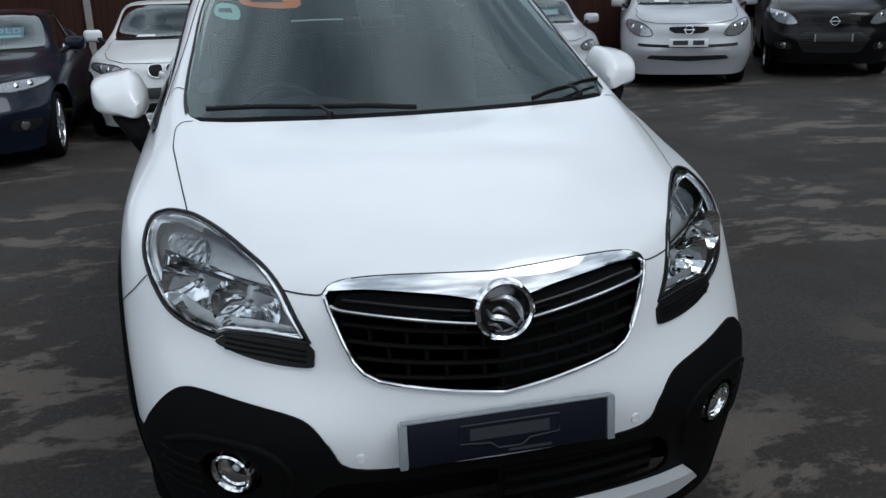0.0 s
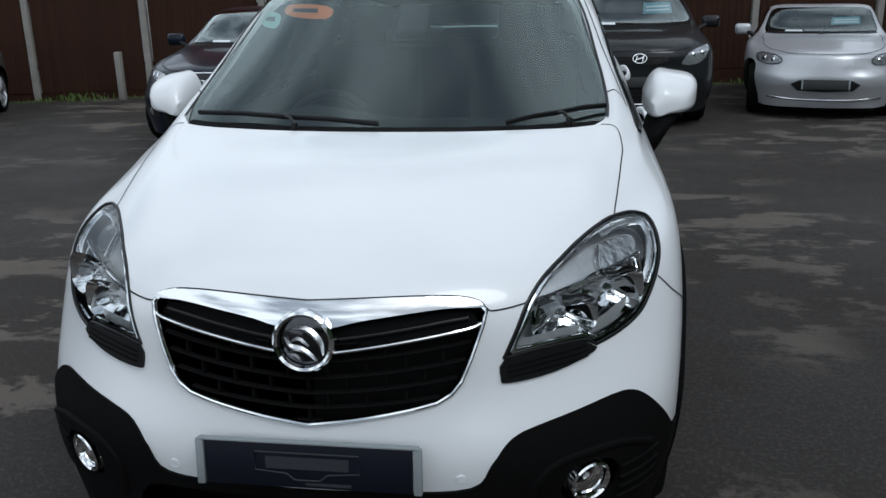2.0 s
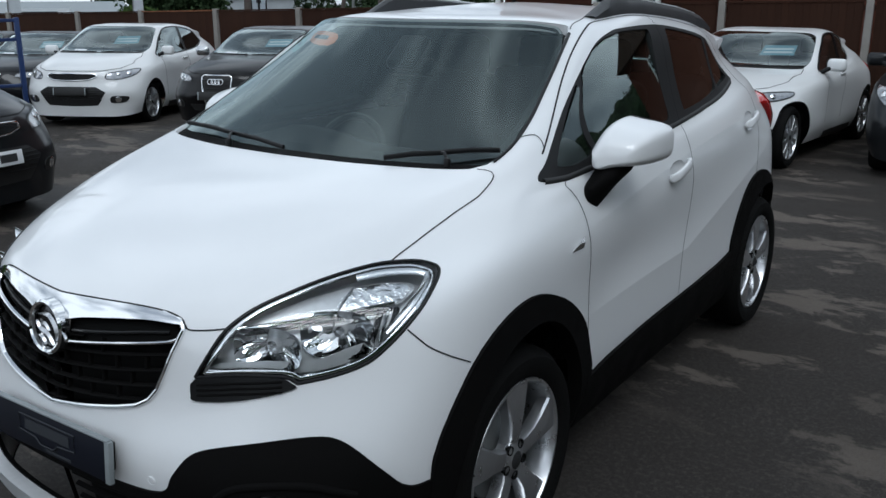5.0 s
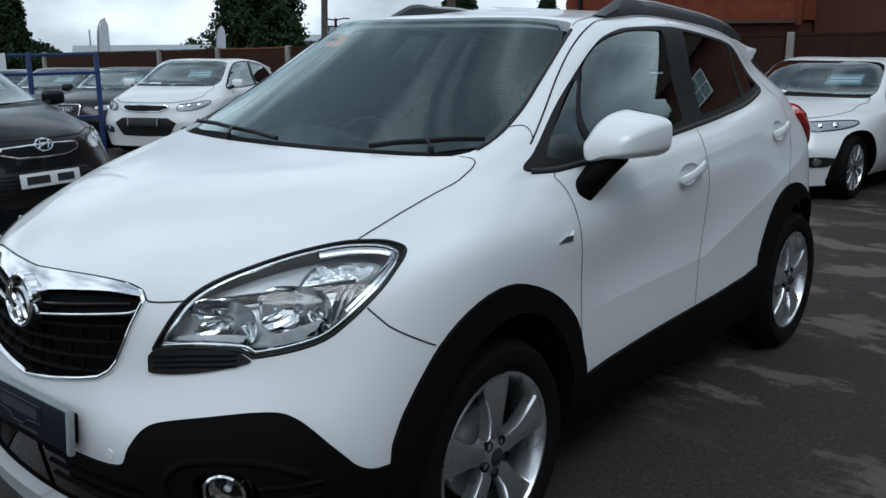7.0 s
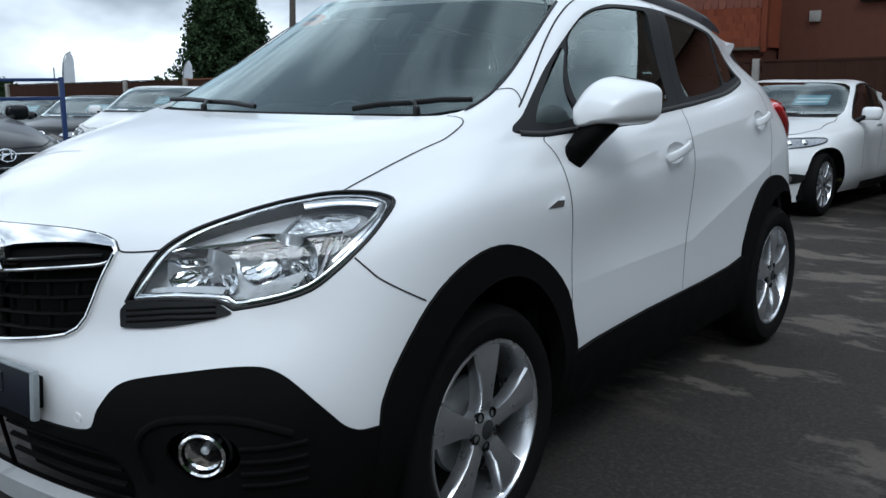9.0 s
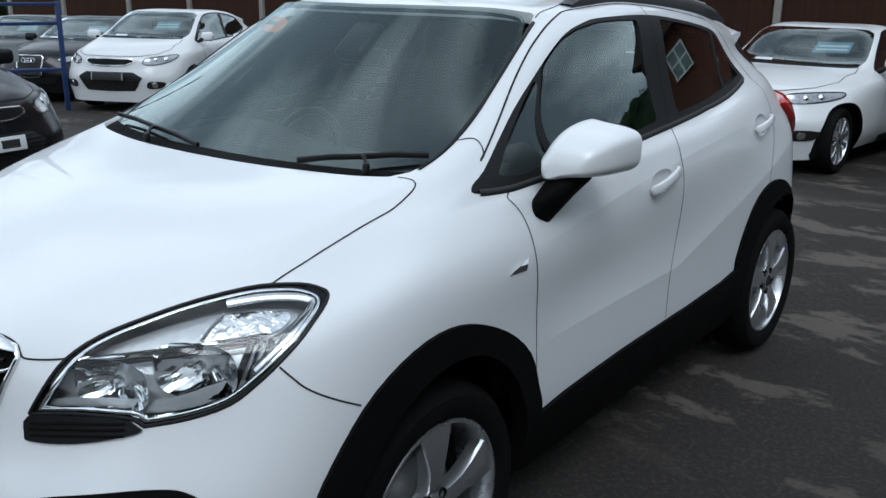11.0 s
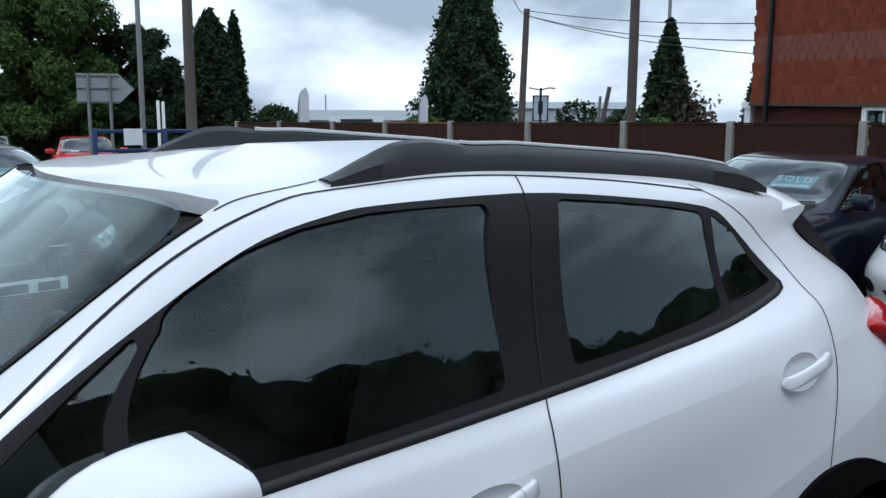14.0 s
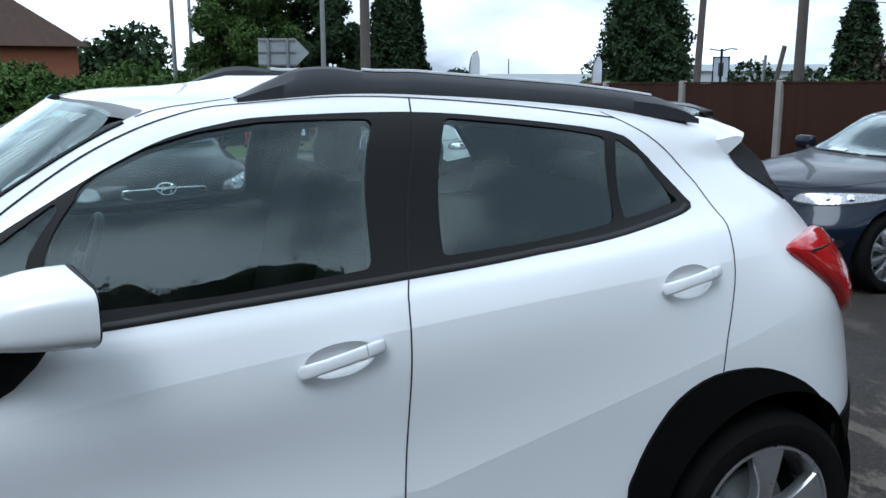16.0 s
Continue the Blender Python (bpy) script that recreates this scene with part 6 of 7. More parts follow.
    for rows, edge in grille:
        poly = half_poly(sk, rows) if rows[0][0] == 0 else None
        for s in ((1,) if poly is not None else (1, -1)):
            pl = poly if poly is not None else rounded(sk.tw(rows), 3)
            part("grille", sk.patch(pl, [], 0.06, 0.006, 0.012, sides=(s,)), MESHBLACK, root, "black radiator grille")
            if edge:
                part("grille_surround", sk.ribbon(np.concatenate([pl, pl[:1]]), 0.022, 0.006, side=s, step=0.03, high=0.008), CHROME, root, "chrome grille surround")
            lo, hi = pl[:, 1].min(), pl[:, 1].max()
            for f in np.arange(0.15, 0.9, 0.14):
                w = lo + (hi - lo) * f
                row = np.array([(t, w) for t in np.linspace(pl[:, 0].min(), pl[:, 0].max(), 40)])
                row = row[inside(pl, row)]
                if len(row) > 3:
                    part("grille_slat", sk.ribbon(row, 0.010, 0.007, side=s, step=0.05, high=0.006), TRIM, root)
    if badge:
        q = sk.tw([(0, badge_w)])
        c, n = Vector(sk.at(q)[0]), Vector(sk.normal(q)[0])
        up = (Vector((0, 0, 1)) - n * n.z).normalized()
        m = Matrix((up.cross(n), up, n)).transposed().to_4x4()
        m.translation = c + n * 0.016
        emblem = empty("badge")
        emblem.parent = root
        spots = ((0, 0.075, 0.05),) if badge == "oval" else ((0, 0.055, 0.055),) if badge == "ring" else tuple((k * 0.052, 0.036, 0.036) for k in (-1.5, -0.5, 0.5, 1.5))
        for bx, rx, rz in spots:
            part("ring", moved(tube([(bx + rx * math.cos(a), rz * math.sin(a), 0.0) for a in np.linspace(0, 6.2832, 24, endpoint=False)], 0.0065, 6, True), m), CHROME, emblem)
        if badge == "oval":
            part("crossbar", moved(tube([(-0.035, -0.012, 0), (0.035, 0.012, 0)], 0.0075, 6), m), CHROME, emblem)
            for k in (-1, 1):
                part("upright", moved(tube([(k * 0.036 - 0.008, -0.032, 0), (k * 0.036 + 0.008, 0.032, 0)], 0.0075, 6), m), CHROME, emblem)
        elif badge == "ring":
            part("crossbar", moved(tube([(-0.075, 0, 0), (0.075, 0, 0)], 0.0085, 6), m), CHROME, emblem)
    if lip:
        part("lower_lip", sk.ribbon(half_poly(sk, [(3.0, 0.62), (1.5, 0.52), (0, 0.5)])[:5], 0.022, 0.006, step=0.05, high=0.006), CHROME, root, "bright strip under the lower grille")
    front = sk.at(sk.tw([(0, plate_w)]))[0]
    pl = empty("number_plate", pose(0, front[1] - 0.035, front[2] + (plate == "high") * 0.1, -6))
    pl.parent = root
    part("board", boxed(0.52, 0.014, 0.112, None, 0.004), INK if plate == "dark" else PLATE, pl)
    part("mount", boxed(0.4, 0.04, 0.06, Matrix.Translation((0, 0.025, 0)), 0.004), TRIM, pl)
    if plate == "dark":
        for s in (1, -1):
            part("end_strip", boxed(0.018, 0.018, 0.11, Matrix.Translation((s * 0.25, 0, 0)), 0.003), SIGNBACK, pl)
    else:
        for bx, bw in ((-0.11, 0.20), (0.13, 0.15)):
            part("print_bar", boxed(bw, 0.003, 0.062, Matrix.Translation((bx, -0.0075, 0))), INK, pl)
    # cabin
    yc, zc = ys[1], zs[4]
    part("dashboard", boxed(width * 0.8, 0.5, 0.16, pose(0, yc + 0.42, zc - 0.10), 0.05), INTERIOR, root)
    part("cabin_tub", boxed(width * 0.8, ys[4] - ys[1] - 0.1, 0.3, pose(0, (ys[1] + ys[4]) / 2, zs[1] + 0.3), 0.04), INTERIOR, root)
    for sx in (-0.36, 0.36):
        st = empty("seat")
        st.parent = root
        hz = zs[5] - zs[4]
        part("backrest", boxed(0.48, 0.16, 0.62, pose(sx, yc + 1.28, zc - 0.22, -12), 0.06, 2), SEATCLOTH, st)
        part("headrest", boxed(0.25, 0.10, 0.18, pose(sx, yc + 1.36, zc + 0.20, -10), 0.04, 2), SEATCLOTH, st)
        part("cushion", boxed(0.48, 0.5, 0.16, pose(sx, yc + 1.02, zc - 0.50), 0.05, 2), SEATCLOTH, st)
    part("steering_wheel", tube([(-0.36 + 0.18 * math.cos(a), yc + 0.72 + 0.06 * math.sin(a), zc - 0.05 + 0.16 * math.sin(a)) for a in np.linspace(0, 6.283, 20, endpoint=False)], 0.014, 6, True), TRIM, root)
    if sheet:
        q = sk.tw([(0.5, 7.75), (2.2, 7.8), (2.3, 8.25), (0.6, 8.2)])
        sh = part("price_sheet", sk.patch(q, [], 0.1, -0.016, 0), BLUEPAPER, root, "pale blue price sheet behind the windscreen")
        for f in ((0.3, 0.62) if not sold else (0.18,)):
            part("print_bar", sk.ribbon(np.array([q[0] + (q[3] - q[0]) * f + (0.03, 0), q[1] + (q[2] - q[1]) * f - (0.03, 0)]), 0.03, -0.013), PAPER, sh)
    part("tax_sheet", sk.patch(np.array([sk.tw([(1.8, 7.18)])[0] * (-1, 1), sk.tw([(0.9, 7.18)])[0] * (-1, 1), sk.tw([(0.9, 7.32)])[0] * (-1, 1), sk.tw([(1.8, 7.32)])[0] * (-1, 1)]), [], 0.1, 0.003, 0), PAPER, root)
    for a, b in (((0.2, 7.06), (3.2, 7.14)), ((-3.0, 7.10), (-0.1, 7.06))):
        q = np.array([(math.copysign(sk.ti(abs(t)), t), sk.wi(w)) for t, w in (a, b)])
        part("wiper", sk.ribbon(q, 0.02, 0.006, step=0.1, high=0.01), TRIM, root)
    return root, sk


H_SWEPT = [(2.35, 3.30), (3.3, 3.20), (4.35, 3.55), (4.75, 4.05), (4.3, 4.25), (3.3, 4.05), (2.5, 3.85)]
H_SLIM = [(2.0, 3.42), (3.0, 3.25), (4.3, 3.40), (4.5, 3.75), (3.6, 3.95), (2.4, 3.88)]
H_TALL = [(2.3, 3.2), (3.3, 3.05), (4.4, 3.5), (4.9, 4.4), (4.3, 4.5), (3.0, 4.0)]
H_OVAL = [(2.45, 3.25), (3.1, 3.08), (3.75, 3.2), (4.05, 3.6), (3.7, 3.92), (2.9, 3.88), (2.4, 3.6)]
G_FRAME = [(0, 3.95), (0.85, 3.95), (1.02, 3.75), (0.95, 2.6), (0.78, 1.45), (0, 1.35)]
G_KIDNEY = [(0.10, 3.25), (0.55, 3.22), (0.72, 3.55), (0.62, 3.92), (0.12, 3.95)]
G_SLIM = [(0, 3.80), (1.5, 3.72), (1.6, 3.45), (1.0, 3.25), (0, 3.2)]
G_MOUTH = [(0, 2.55), (1.7, 2.5), (2.3, 1.9), (1.9, 1.15), (0, 1.05)]
G_SMILE = [(0, 1.75), (1.2, 1.7), (1.5, 1.4), (1.1, 1.05), (0, 1.0)]

coupe, coupe_skin = parked_car("navy_coupe", "dark navy blue two-door coupe with a sold sheet in its windscreen", -3.02, 6.55, 0, NAVYPAINT, [-0.87, 0.52, 1.22, 2.35, 3.05, 3.76], [0, 0.16, 0.52, 0.80, 0.99, 1.37], 1.85, 2.75, 0.325, [(G_FRAME, True)], H_SLIM, "white", spokes=10, sold=True, badge="rings", badge_w=3.3)
q = coupe_skin.tw([(1.35, 8.08)])
n = Vector(coupe_skin.normal(q)[0])
a = Vector(coupe_skin.at(q + (0.01, 0))[0] - coupe_skin.at(q - (0.01, 0))[0]).normalized()
m = Matrix((a, n.cross(a), n)).transposed().to_4x4()
m.translation = Vector(coupe_skin.at(q)[0]) - n * 0.012
word = bpy.data.curves.new("sold_word", "FONT")
word.body, word.size, word.align_x, word.align_y, word.extrude = "SOLD", 0.11, "CENTER", "CENTER", 0.001
word.space_character = 1.25
word.materials.append(PAPER)
ob = new("sold_word", word)
ob.matrix_basis = m
ob.parent = [c for c in coupe.children if c.name.startswith("price_sheet")][0]
parked_car("white_convertible", "white two-door convertible with a price sheet in the windscreen", -1.08, 7.62, -4, PEARL, [-0.78, 0.62, 1.25, 2.30, 2.95, 3.82], [0, 0.16, 0.52, 0.80, 0.99, 1.39], 1.78, 2.76, 0.325, [(G_KIDNEY, True)], H_SLIM, "dark", spokes=10, badge_w=4.15)
parked_car("grey_hatchback", "dark grey small hatchback parked nose out", 1.30, 8.12, 2, GREYPAINT, [-0.75, -0.02, 0.66, 2.40, 2.75, 3.00], [0, 0.17, 0.52, 0.84, 1.08, 1.53], 1.695, 2.46, 0.295, [(G_SLIM, False), (G_SMILE, False)], H_TALL, "dark", lower=False, spokes=6, badge="oval", badge_w=3.62, lip=True)
parked_car("silver_roadster", "silver two-seat roadster parked by the fence", 3.58, 8.72, -10, SILVERPAINT, [-0.80, 0.68, 1.15, 1.75, 2.30, 3.20], [0, 0.14, 0.47, 0.74, 0.91, 1.24], 1.72, 2.33, 0.30, [([(0, 2.0), (1.3, 1.95), (1.75, 1.6), (1.4, 1.15), (0, 1.05)], False)], H_OVAL, "dark", lower=False, spokes=6, plate_w=1.62, lip=True)
parked_car("silver_people_carrier", "silver people carrier parked nose out", 6.02, 9.25, -24, SILVERPAINT, [-0.85, 0.05, 0.78, 2.95, 3.2, 3.47], [0, 0.18, 0.52, 0.86, 1.10, 1.68], 1.742, 2.69, 0.305, [([(0, 3.85), (1.2, 3.8), (1.25, 3.6), (0.9, 3.4), (0, 3.35)], False), ([(0, 2.42), (3.2, 2.5), (3.25, 2.28), (0, 2.2)], False), ([(0, 1.45), (2.4, 1.5), (2.6, 1.2), (0, 1.0)], False)], H_TALL, "high", lower=False, spokes=6, badge="ring", badge_w=3.6)
parked_car("black_crossover", "black crossover parked at the row's end", 8.45, 9.35, -29, BLACKPAINT, [-0.90, 0.10, 0.82, 2.60, 3.0, 3.43], [0, 0.20, 0.58, 0.92, 1.14, 1.61], 1.783, 2.63, 0.335, [(G_SLIM, False), (G_MOUTH, False)], H_TALL, "dark", spokes=6, badge="ring", badge_w=3.4)
parked_car("black_hatchback", "glossy black hatchback with a chrome-framed grille", -7.75, 6.95, 20, BLACKPAINT, [-0.88, 0.20, 0.95, 2.50, 2.95, 3.41], [0, 0.16, 0.53, 0.81, 1.03, 1.42], 1.765, 2.58, 0.315, [(G_FRAME, True)], H_SLIM, "dark", mirror=SILVER, spokes=7, badge="rings", badge_w=3.4)
parked_car("white_hatchback", "white five-door hatchback with black lower grille", -10.55, 6.5, 27, PEARL, [-0.90, 0.05, 0.78, 2.50, 2.95, 3.44], [0, 0.16, 0.54, 0.82, 1.07, 1.50], 1.84, 2.64, 0.32, [(G_MOUTH, False), ([(0, 3.85), (1.6, 3.80), (1.75, 3.55), (1.2, 3.25), (0, 3.2)], True)], H_SWEPT, "dark", spokes=7, badge_w=3.9)
parked_car("charcoal_hatchback", "charcoal grey hatchback facing the white car", -5.38, 1.30, 97, DUSKPAINT, [-0.85, 0.05, 0.75, 2.45, 2.85, 3.25], [0, 0.17, 0.54, 0.84, 1.08, 1.50], 1.76, 2.6, 0.315, [(G_MOUTH, False), (G_SLIM, True)], H_SWEPT, "white", spokes=7, badge="oval", badge_w=3.75)
parked_car("charcoal_saloon", "dark blue-grey saloon behind the blue barrier", -12.85, 6.4, 30, DUSKPAINT, [-0.9, 0.45, 1.2, 2.5, 3.1, 3.8], [0, 0.16, 0.5, 0.76, 1.0, 1.42], 1.82, 2.75, 0.32, [(G_FRAME, True)], H_SLIM, "dark", step=0.14, spokes=7, badge="rings", badge_w=3.4)
parked_car("grey_saloon", "grey saloon behind the blue barrier", -14.98, 6.3, 31, GREYPAINT, [-0.9, 0.35, 1.1, 2.5, 3.0, 3.7], [0, 0.16, 0.5, 0.78, 1.03, 1.45], 1.8, 2.7, 0.32, [(G_FRAME, False)], H_SLIM, "dark", step=0.14, spokes=7)

# ---- beyond the fence ----
ground_z = lot_z
rng = np.random.default_rng(7)


def leaves(points, size, name, mat, parent, flat=0.35):
    """A crown of many small folded leaf clumps at the points."""
    n = len(points)
    a = rng.normal(size=(n, 3))
    a /= np.linalg.norm(a, axis=1)[:, None]
    b = np.cross(a, rng.normal(size=(n, 3)))
    b /= np.linalg.norm(b, axis=1)[:, None]
    c = np.cross(a, b)
    s = (np.asarray(size) * rng.uniform(0.55, 1.35, n))[:, None]
    p = np.asarray(points)
    v = np.stack([p - a * s, p + b * s * 0.55 + c * s * flat, p + a * s, p - b * s * 0.55 + c * s * flat, p + c * s * 0.15], 1).reshape(-1, 3)
    i = np.arange(n)[:, None] * 5
    f = np.concatenate([i + (0, 1, 4), i + (1, 2, 4), i + (2, 3, 4), i + (3, 0, 4)])
    me = bpy.data.meshes.new(name)
    me.vertices.add(len(v))
    me.vertices.foreach_set("co", v.ravel())
    me.loops.add(f.size)
    me.polygons.add(len(f))
    me.loops.foreach_set("vertex_index", f.ravel().astype(np.int32))
    me.polygons.foreach_set("loop_start", np.arange(0, f.size, 3, dtype=np.int32))
    me.update(calc_edges=True)
    me.materials.append(mat)
    ob = new(name, me)
    ob.parent = parent
    return ob


def blob_points(centres, n):
    """Points in ragged shells round a set of (x, y, z, radius) lumps."""
    out = []
    tot = sum(r * r for *_, r in centres)
    for x, y, z, r in centres:
        m = max(20, int(n * r * r / tot))
        d = rng.normal(size=(m, 3))
        d /= np.linalg.norm(d, axis=1)[:, None]
        k = r * rng.uniform(0.55, 1.0, m) ** 0.5 * (1 + 0.16 * np.sin(d[:, 0] * 7 + x) * np.cos(d[:, 2] * 6 + z))
        out.append(np.array([x, y, z]) + d * k[:, None] * (1, 1, 0.9))
    return np.concatenate(out)


def n_of(centres, n):
    tot = sum(r * r for *_, r in centres)
    return sum(max(20, int(n * r * r / tot)) for *_, r in centres)


def tree_root(x, y, label, name="tree"):
    return empty(name, pose(x, y, ground_z(x, y) - 0.1), label, "tree")


def broad_tree(x, y, top, radius, n, mat, label, low=0.25, lumps=26, size=0.24):
    root = tree_root(x, y, label)
    h = top - root.location.z
    limbs = []
    tr = bmesh.new()
    rod(tr, (0, 0, 0), (0.1, 0, h * 0.32), radius * 0.09, radius * 0.06)
    rod(tr, (0.1, 0, h * 0.30), (-0.1, 0.1, h * 0.62), radius * 0.06, radius * 0.03)
    cs = []
    for i in range(lumps):
        a, u = rng.uniform(0, 6.283), rng.uniform(0, 1)
        z = h * (low + (0.93 - low) * u)
        rr = radius * (0.35 + 0.65 * math.sin(math.pi * min(1, 0.18 + 0.75 * u))) * rng.uniform(0.2, 1.0)
        cx, cy = rr * math.cos(a), rr * math.sin(a)
        cr = radius * rng.uniform(0.12, 0.30)
        cs.append((cx, cy, min(z, h - cr * 0.8), cr))
        if i % 5 == 0:
            rod(tr, (0, 0, h * rng.uniform(0.25, 0.5)), (cx * 0.9, cy * 0.9, z), radius * 0.035, radius * 0.012, 7)
    part("trunk", tr, BARK, root)
    core = blob_points([(a, b, c, r * 0.72) for a, b, c, r in cs], n // 5)
    leaves(np.concatenate([blob_points(cs, n), core]), np.r_[np.full(n_of(cs, n), size), np.full(len(core), size * 1.9)], "crown", mat, root)
    return root


def cone_tree(x, y, top, radius, n, mat, label, blunt=0.55, low=0.06, size=0.2, second=None):
    root = tree_root(x, y, label)
    h = top - root.location.z
    tr = bmesh.new()
    rod(tr, (0, 0, 0), (0, 0, h * 0.93), radius * 0.10, 0.02)
    for i in range(24):
        a, z = rng.uniform(0, 6.283), h * rng.uniform(0.12, 0.8)
        q = radius * (1 - z / h) ** blunt * 0.8
        rod(tr, (0, 0, z), (q * math.cos(a), q * math.sin(a), z + 0.12 * q), 0.035, 0.01, 6)
    part("trunk", tr, BARK, root)
    u = rng.uniform(0, 1, n) ** 0.85
    z = h * (low + (1 - low) * u)
    a = rng.uniform(0, 6.283, n)
    prof = radius * np.minimum(1.0, 0.72 + 3.0 * u) * (1 - u) ** blunt
    tuft = 0.94 + 0.20 * np.sin(a * 3 + z * 3.1 / max(0.5, radius)) * np.sin(z * 2.3 + a) + 0.16 * np.sin(a * 5 + z * 4.2 / max(0.5, radius)) + 0.12 * np.sin(a * 9 - z * 7 / max(0.5, radius)) + 0.08 * rng.normal(size=n)
    inner = rng.uniform(size=n) < 0.22
    rr = prof * tuft * np.where(inner, rng.uniform(0.2, 0.72, n), rng.uniform(0.5, 1.0, n) ** 0.45)
    size = np.where(inner, size * 2.0, size)
    leaves(np.stack([rr * np.cos(a), rr * np.sin(a), z + 0.1 * rng.normal(size=n)], 1), size, "crown", mat, root)
    if second:
        m = n // 2
        k = rng.normal(size=(m, 3)) * (radius * 0.30, radius * 0.30, h * 0.10) + (radius * 0.42, 0.3, h * 0.34)
        leaves(k, 0.09, "copper_crown", second, root)
    return root


cone_tree(-28.5, 23.0, 7.5, 1.95, 52000, LEAFDARK, "tall dark green conical evergreen tree behind the fence", 0.46, 0.10, 0.10)
broad_tree(-31.3, 7.4, 6.1, 2.6, 46000, LEAF, "large spreading green broadleaf tree by the road", 0.10, 120, 0.075)
broad_tree(-31.0, 10.0, 4.6, 1.9, 30000, LEAFDARK, "dense dark green tree beside the road sign", 0.06, 80, 0.075)
cone_tree(-31.6, 13.1, 4.9, 1.35, 26000, LEAFDARK, "dark green upright evergreen by the road", 0.40, 0.03, 0.085)
cone_tree(-32.4, 14.4, 4.95, 0.75, 8000, LEAFDARK, "narrow pointed cypress beside the evergreen", 0.62, 0.03, 0.10)
cone_tree(-17.7, 23.0, 4.15, 1.15, 16000, LEAFDARK, "green pointed evergreen mixed with a copper-leaved tree", 0.62, 0.03, 0.09, LEAFCOPPER)
cone_tree(-13.2, 21.6, 2.9, 0.85, 9000, LEAFDARK, "small dark evergreen beside the tile-hung house", 0.7, 0.02, 0.08)
for x, y, top, r, mt, lb in ((-14.6, 17.6, 1.85, 1.15, LEAFDARK, "low dark green shrub behind the fence"), (-16.2, 20.6, 1.45, 1.2, LEAF, "low bright green shrub behind the fence"), (-13.5, 18.6, 1.45, 1.0, LEAF, "leafy green shrub behind the fence"),
                             (-27.2, 19.2, 1.35, 1.0, LEAF, "yellow-green shrub below the evergreen")):
    root = empty("shrub", pose(x, y, ground_z(x, y) - 0.1), lb, "shrub")
    h = top - root.location.z
    leaves(blob_points([(rng.normal() * r * 0.5, rng.normal() * r * 0.5, h * rng.uniform(0.35, 0.8), r * 0.5) for _ in range(10)], 6000), 0.075, "foliage", mt, root)
    tr = bmesh.new()
    for k in range(6):
        rod(tr, (0, 0, 0), (rng.normal() * r * 0.4, rng.normal() * r * 0.4, h * 0.7), 0.03, 0.01, 6)
    part("stems", tr, BARK, root)


def far_wood(name, x0, y0, x1, y1, top, n, mat, size, label, lumps=40, dip=0.35, dense_core=False):
    """A belt of far trees: too many to count; dense_core adds the dark boughs that close it to the light."""
    root = empty(name, None, label, "trees", kind="stuff")
    cs = []
    for i in range(lumps):
        u = (i + rng.uniform()) / lumps
        x, y = x0 + (x1 - x0) * u, y0 + (y1 - y0) * u
        g = ground_z(x, y)
        h = (top - g) * (1 - dip * rng.uniform())
        r = h * 0.34
        cs += [(x + rng.normal() * 1.0, y + rng.normal() * 1.0, g + h - r, r), (x + rng.normal() * 1.2, y + rng.normal() * 1.2, g + h * 0.42, r * 1.15), (x + rng.normal() * 1.2, y + rng.normal() * 1.2, g + h * 0.12, r)]
    if dense_core:
        bm = bmesh.new()
        for k, (a, b, c, r) in enumerate(cs):
            ball = bmesh.ops.create_icosphere(bm, subdivisions=4 if k % 3 == 0 else 2, radius=r * 0.88, matrix=Matrix.Translation((a, b, c)))["verts"]
            for v in ball:
                v.co += (v.co - Vector((a, b, c))) * (0.20 * noise.noise(v.co * (2.2 / r)) + 0.13 * noise.noise(v.co * (6.5 / r)) + (0.10 * noise.noise(v.co * (19.0 / r)) if k % 3 == 0 else 0.0))
        part("boughs", bm, mat, root)
        cs = cs[::3]
    core = blob_points([(a, b, c, r * 0.75) for a, b, c, r in cs], n // 5)
    ob = leaves(np.concatenate([blob_points(cs, n), core]), np.r_[np.full(n_of(cs, n), size), np.full(len(core), size * 2.0)], "foliage", mat, root)
    return root


far_wood("far_trees", -64, -8, -60, 26, 3.6, 26000, LEAFDARK, 0.26, "distant belt of dark green trees", 22)
far_wood("far_trees", -60, 26, -50, 52, 1.9, 16000, LEAFDARK, 0.24, "distant low belt of trees", 20, 0.6)
far_wood("hedge", -34, -4.5, -30, 3.4, 2.0, 22000, LEAF, 0.11, "overgrown green roadside hedge", 18, 0.25)
far_wood("far_trees", -46, -12, -46, 4.5, 4.2, 20000, LEAFDARK, 0.2, "dark trees behind the roadside hedge", 14, 0.3)
# the tree belt across the road, on the side away from the fence, which mirrors in the windows
far_wood("far_trees", 24, -34, 25, -6, 15.0, 6000, LEAFDARK, 0.35, "dark tree belt across the road", 18, 0.2, True)
far_wood("far_trees", 25, -6, 26, 8, 15.2, 30000, LEAFDARK, 0.14, "dark tree belt across the road", 12, 0.14, True)
far_wood("far_trees", 26, 8, 27, 22, 12.8, 30000, LEAFDARK, 0.14, "dark tree belt across the road", 12, 0.12, True)
far_wood("far_trees", 27, 22, 28, 58, 11.0, 44000, LEAFDARK, 0.16, "dark tree belt across the road", 28, 0.14, True)
far_wood("far_trees", 12, 27, 27, 42, 8.5, 20000, LEAFDARK, 0.16, "dark tree belt beyond the tile-hung house", 16, 0.14, True)
far_wood("far_trees", 30, -34, -14, -52, 6.5, 9000, LEAFDARK, 0.6, "dark tree belt behind the lot", 22, 0.4)


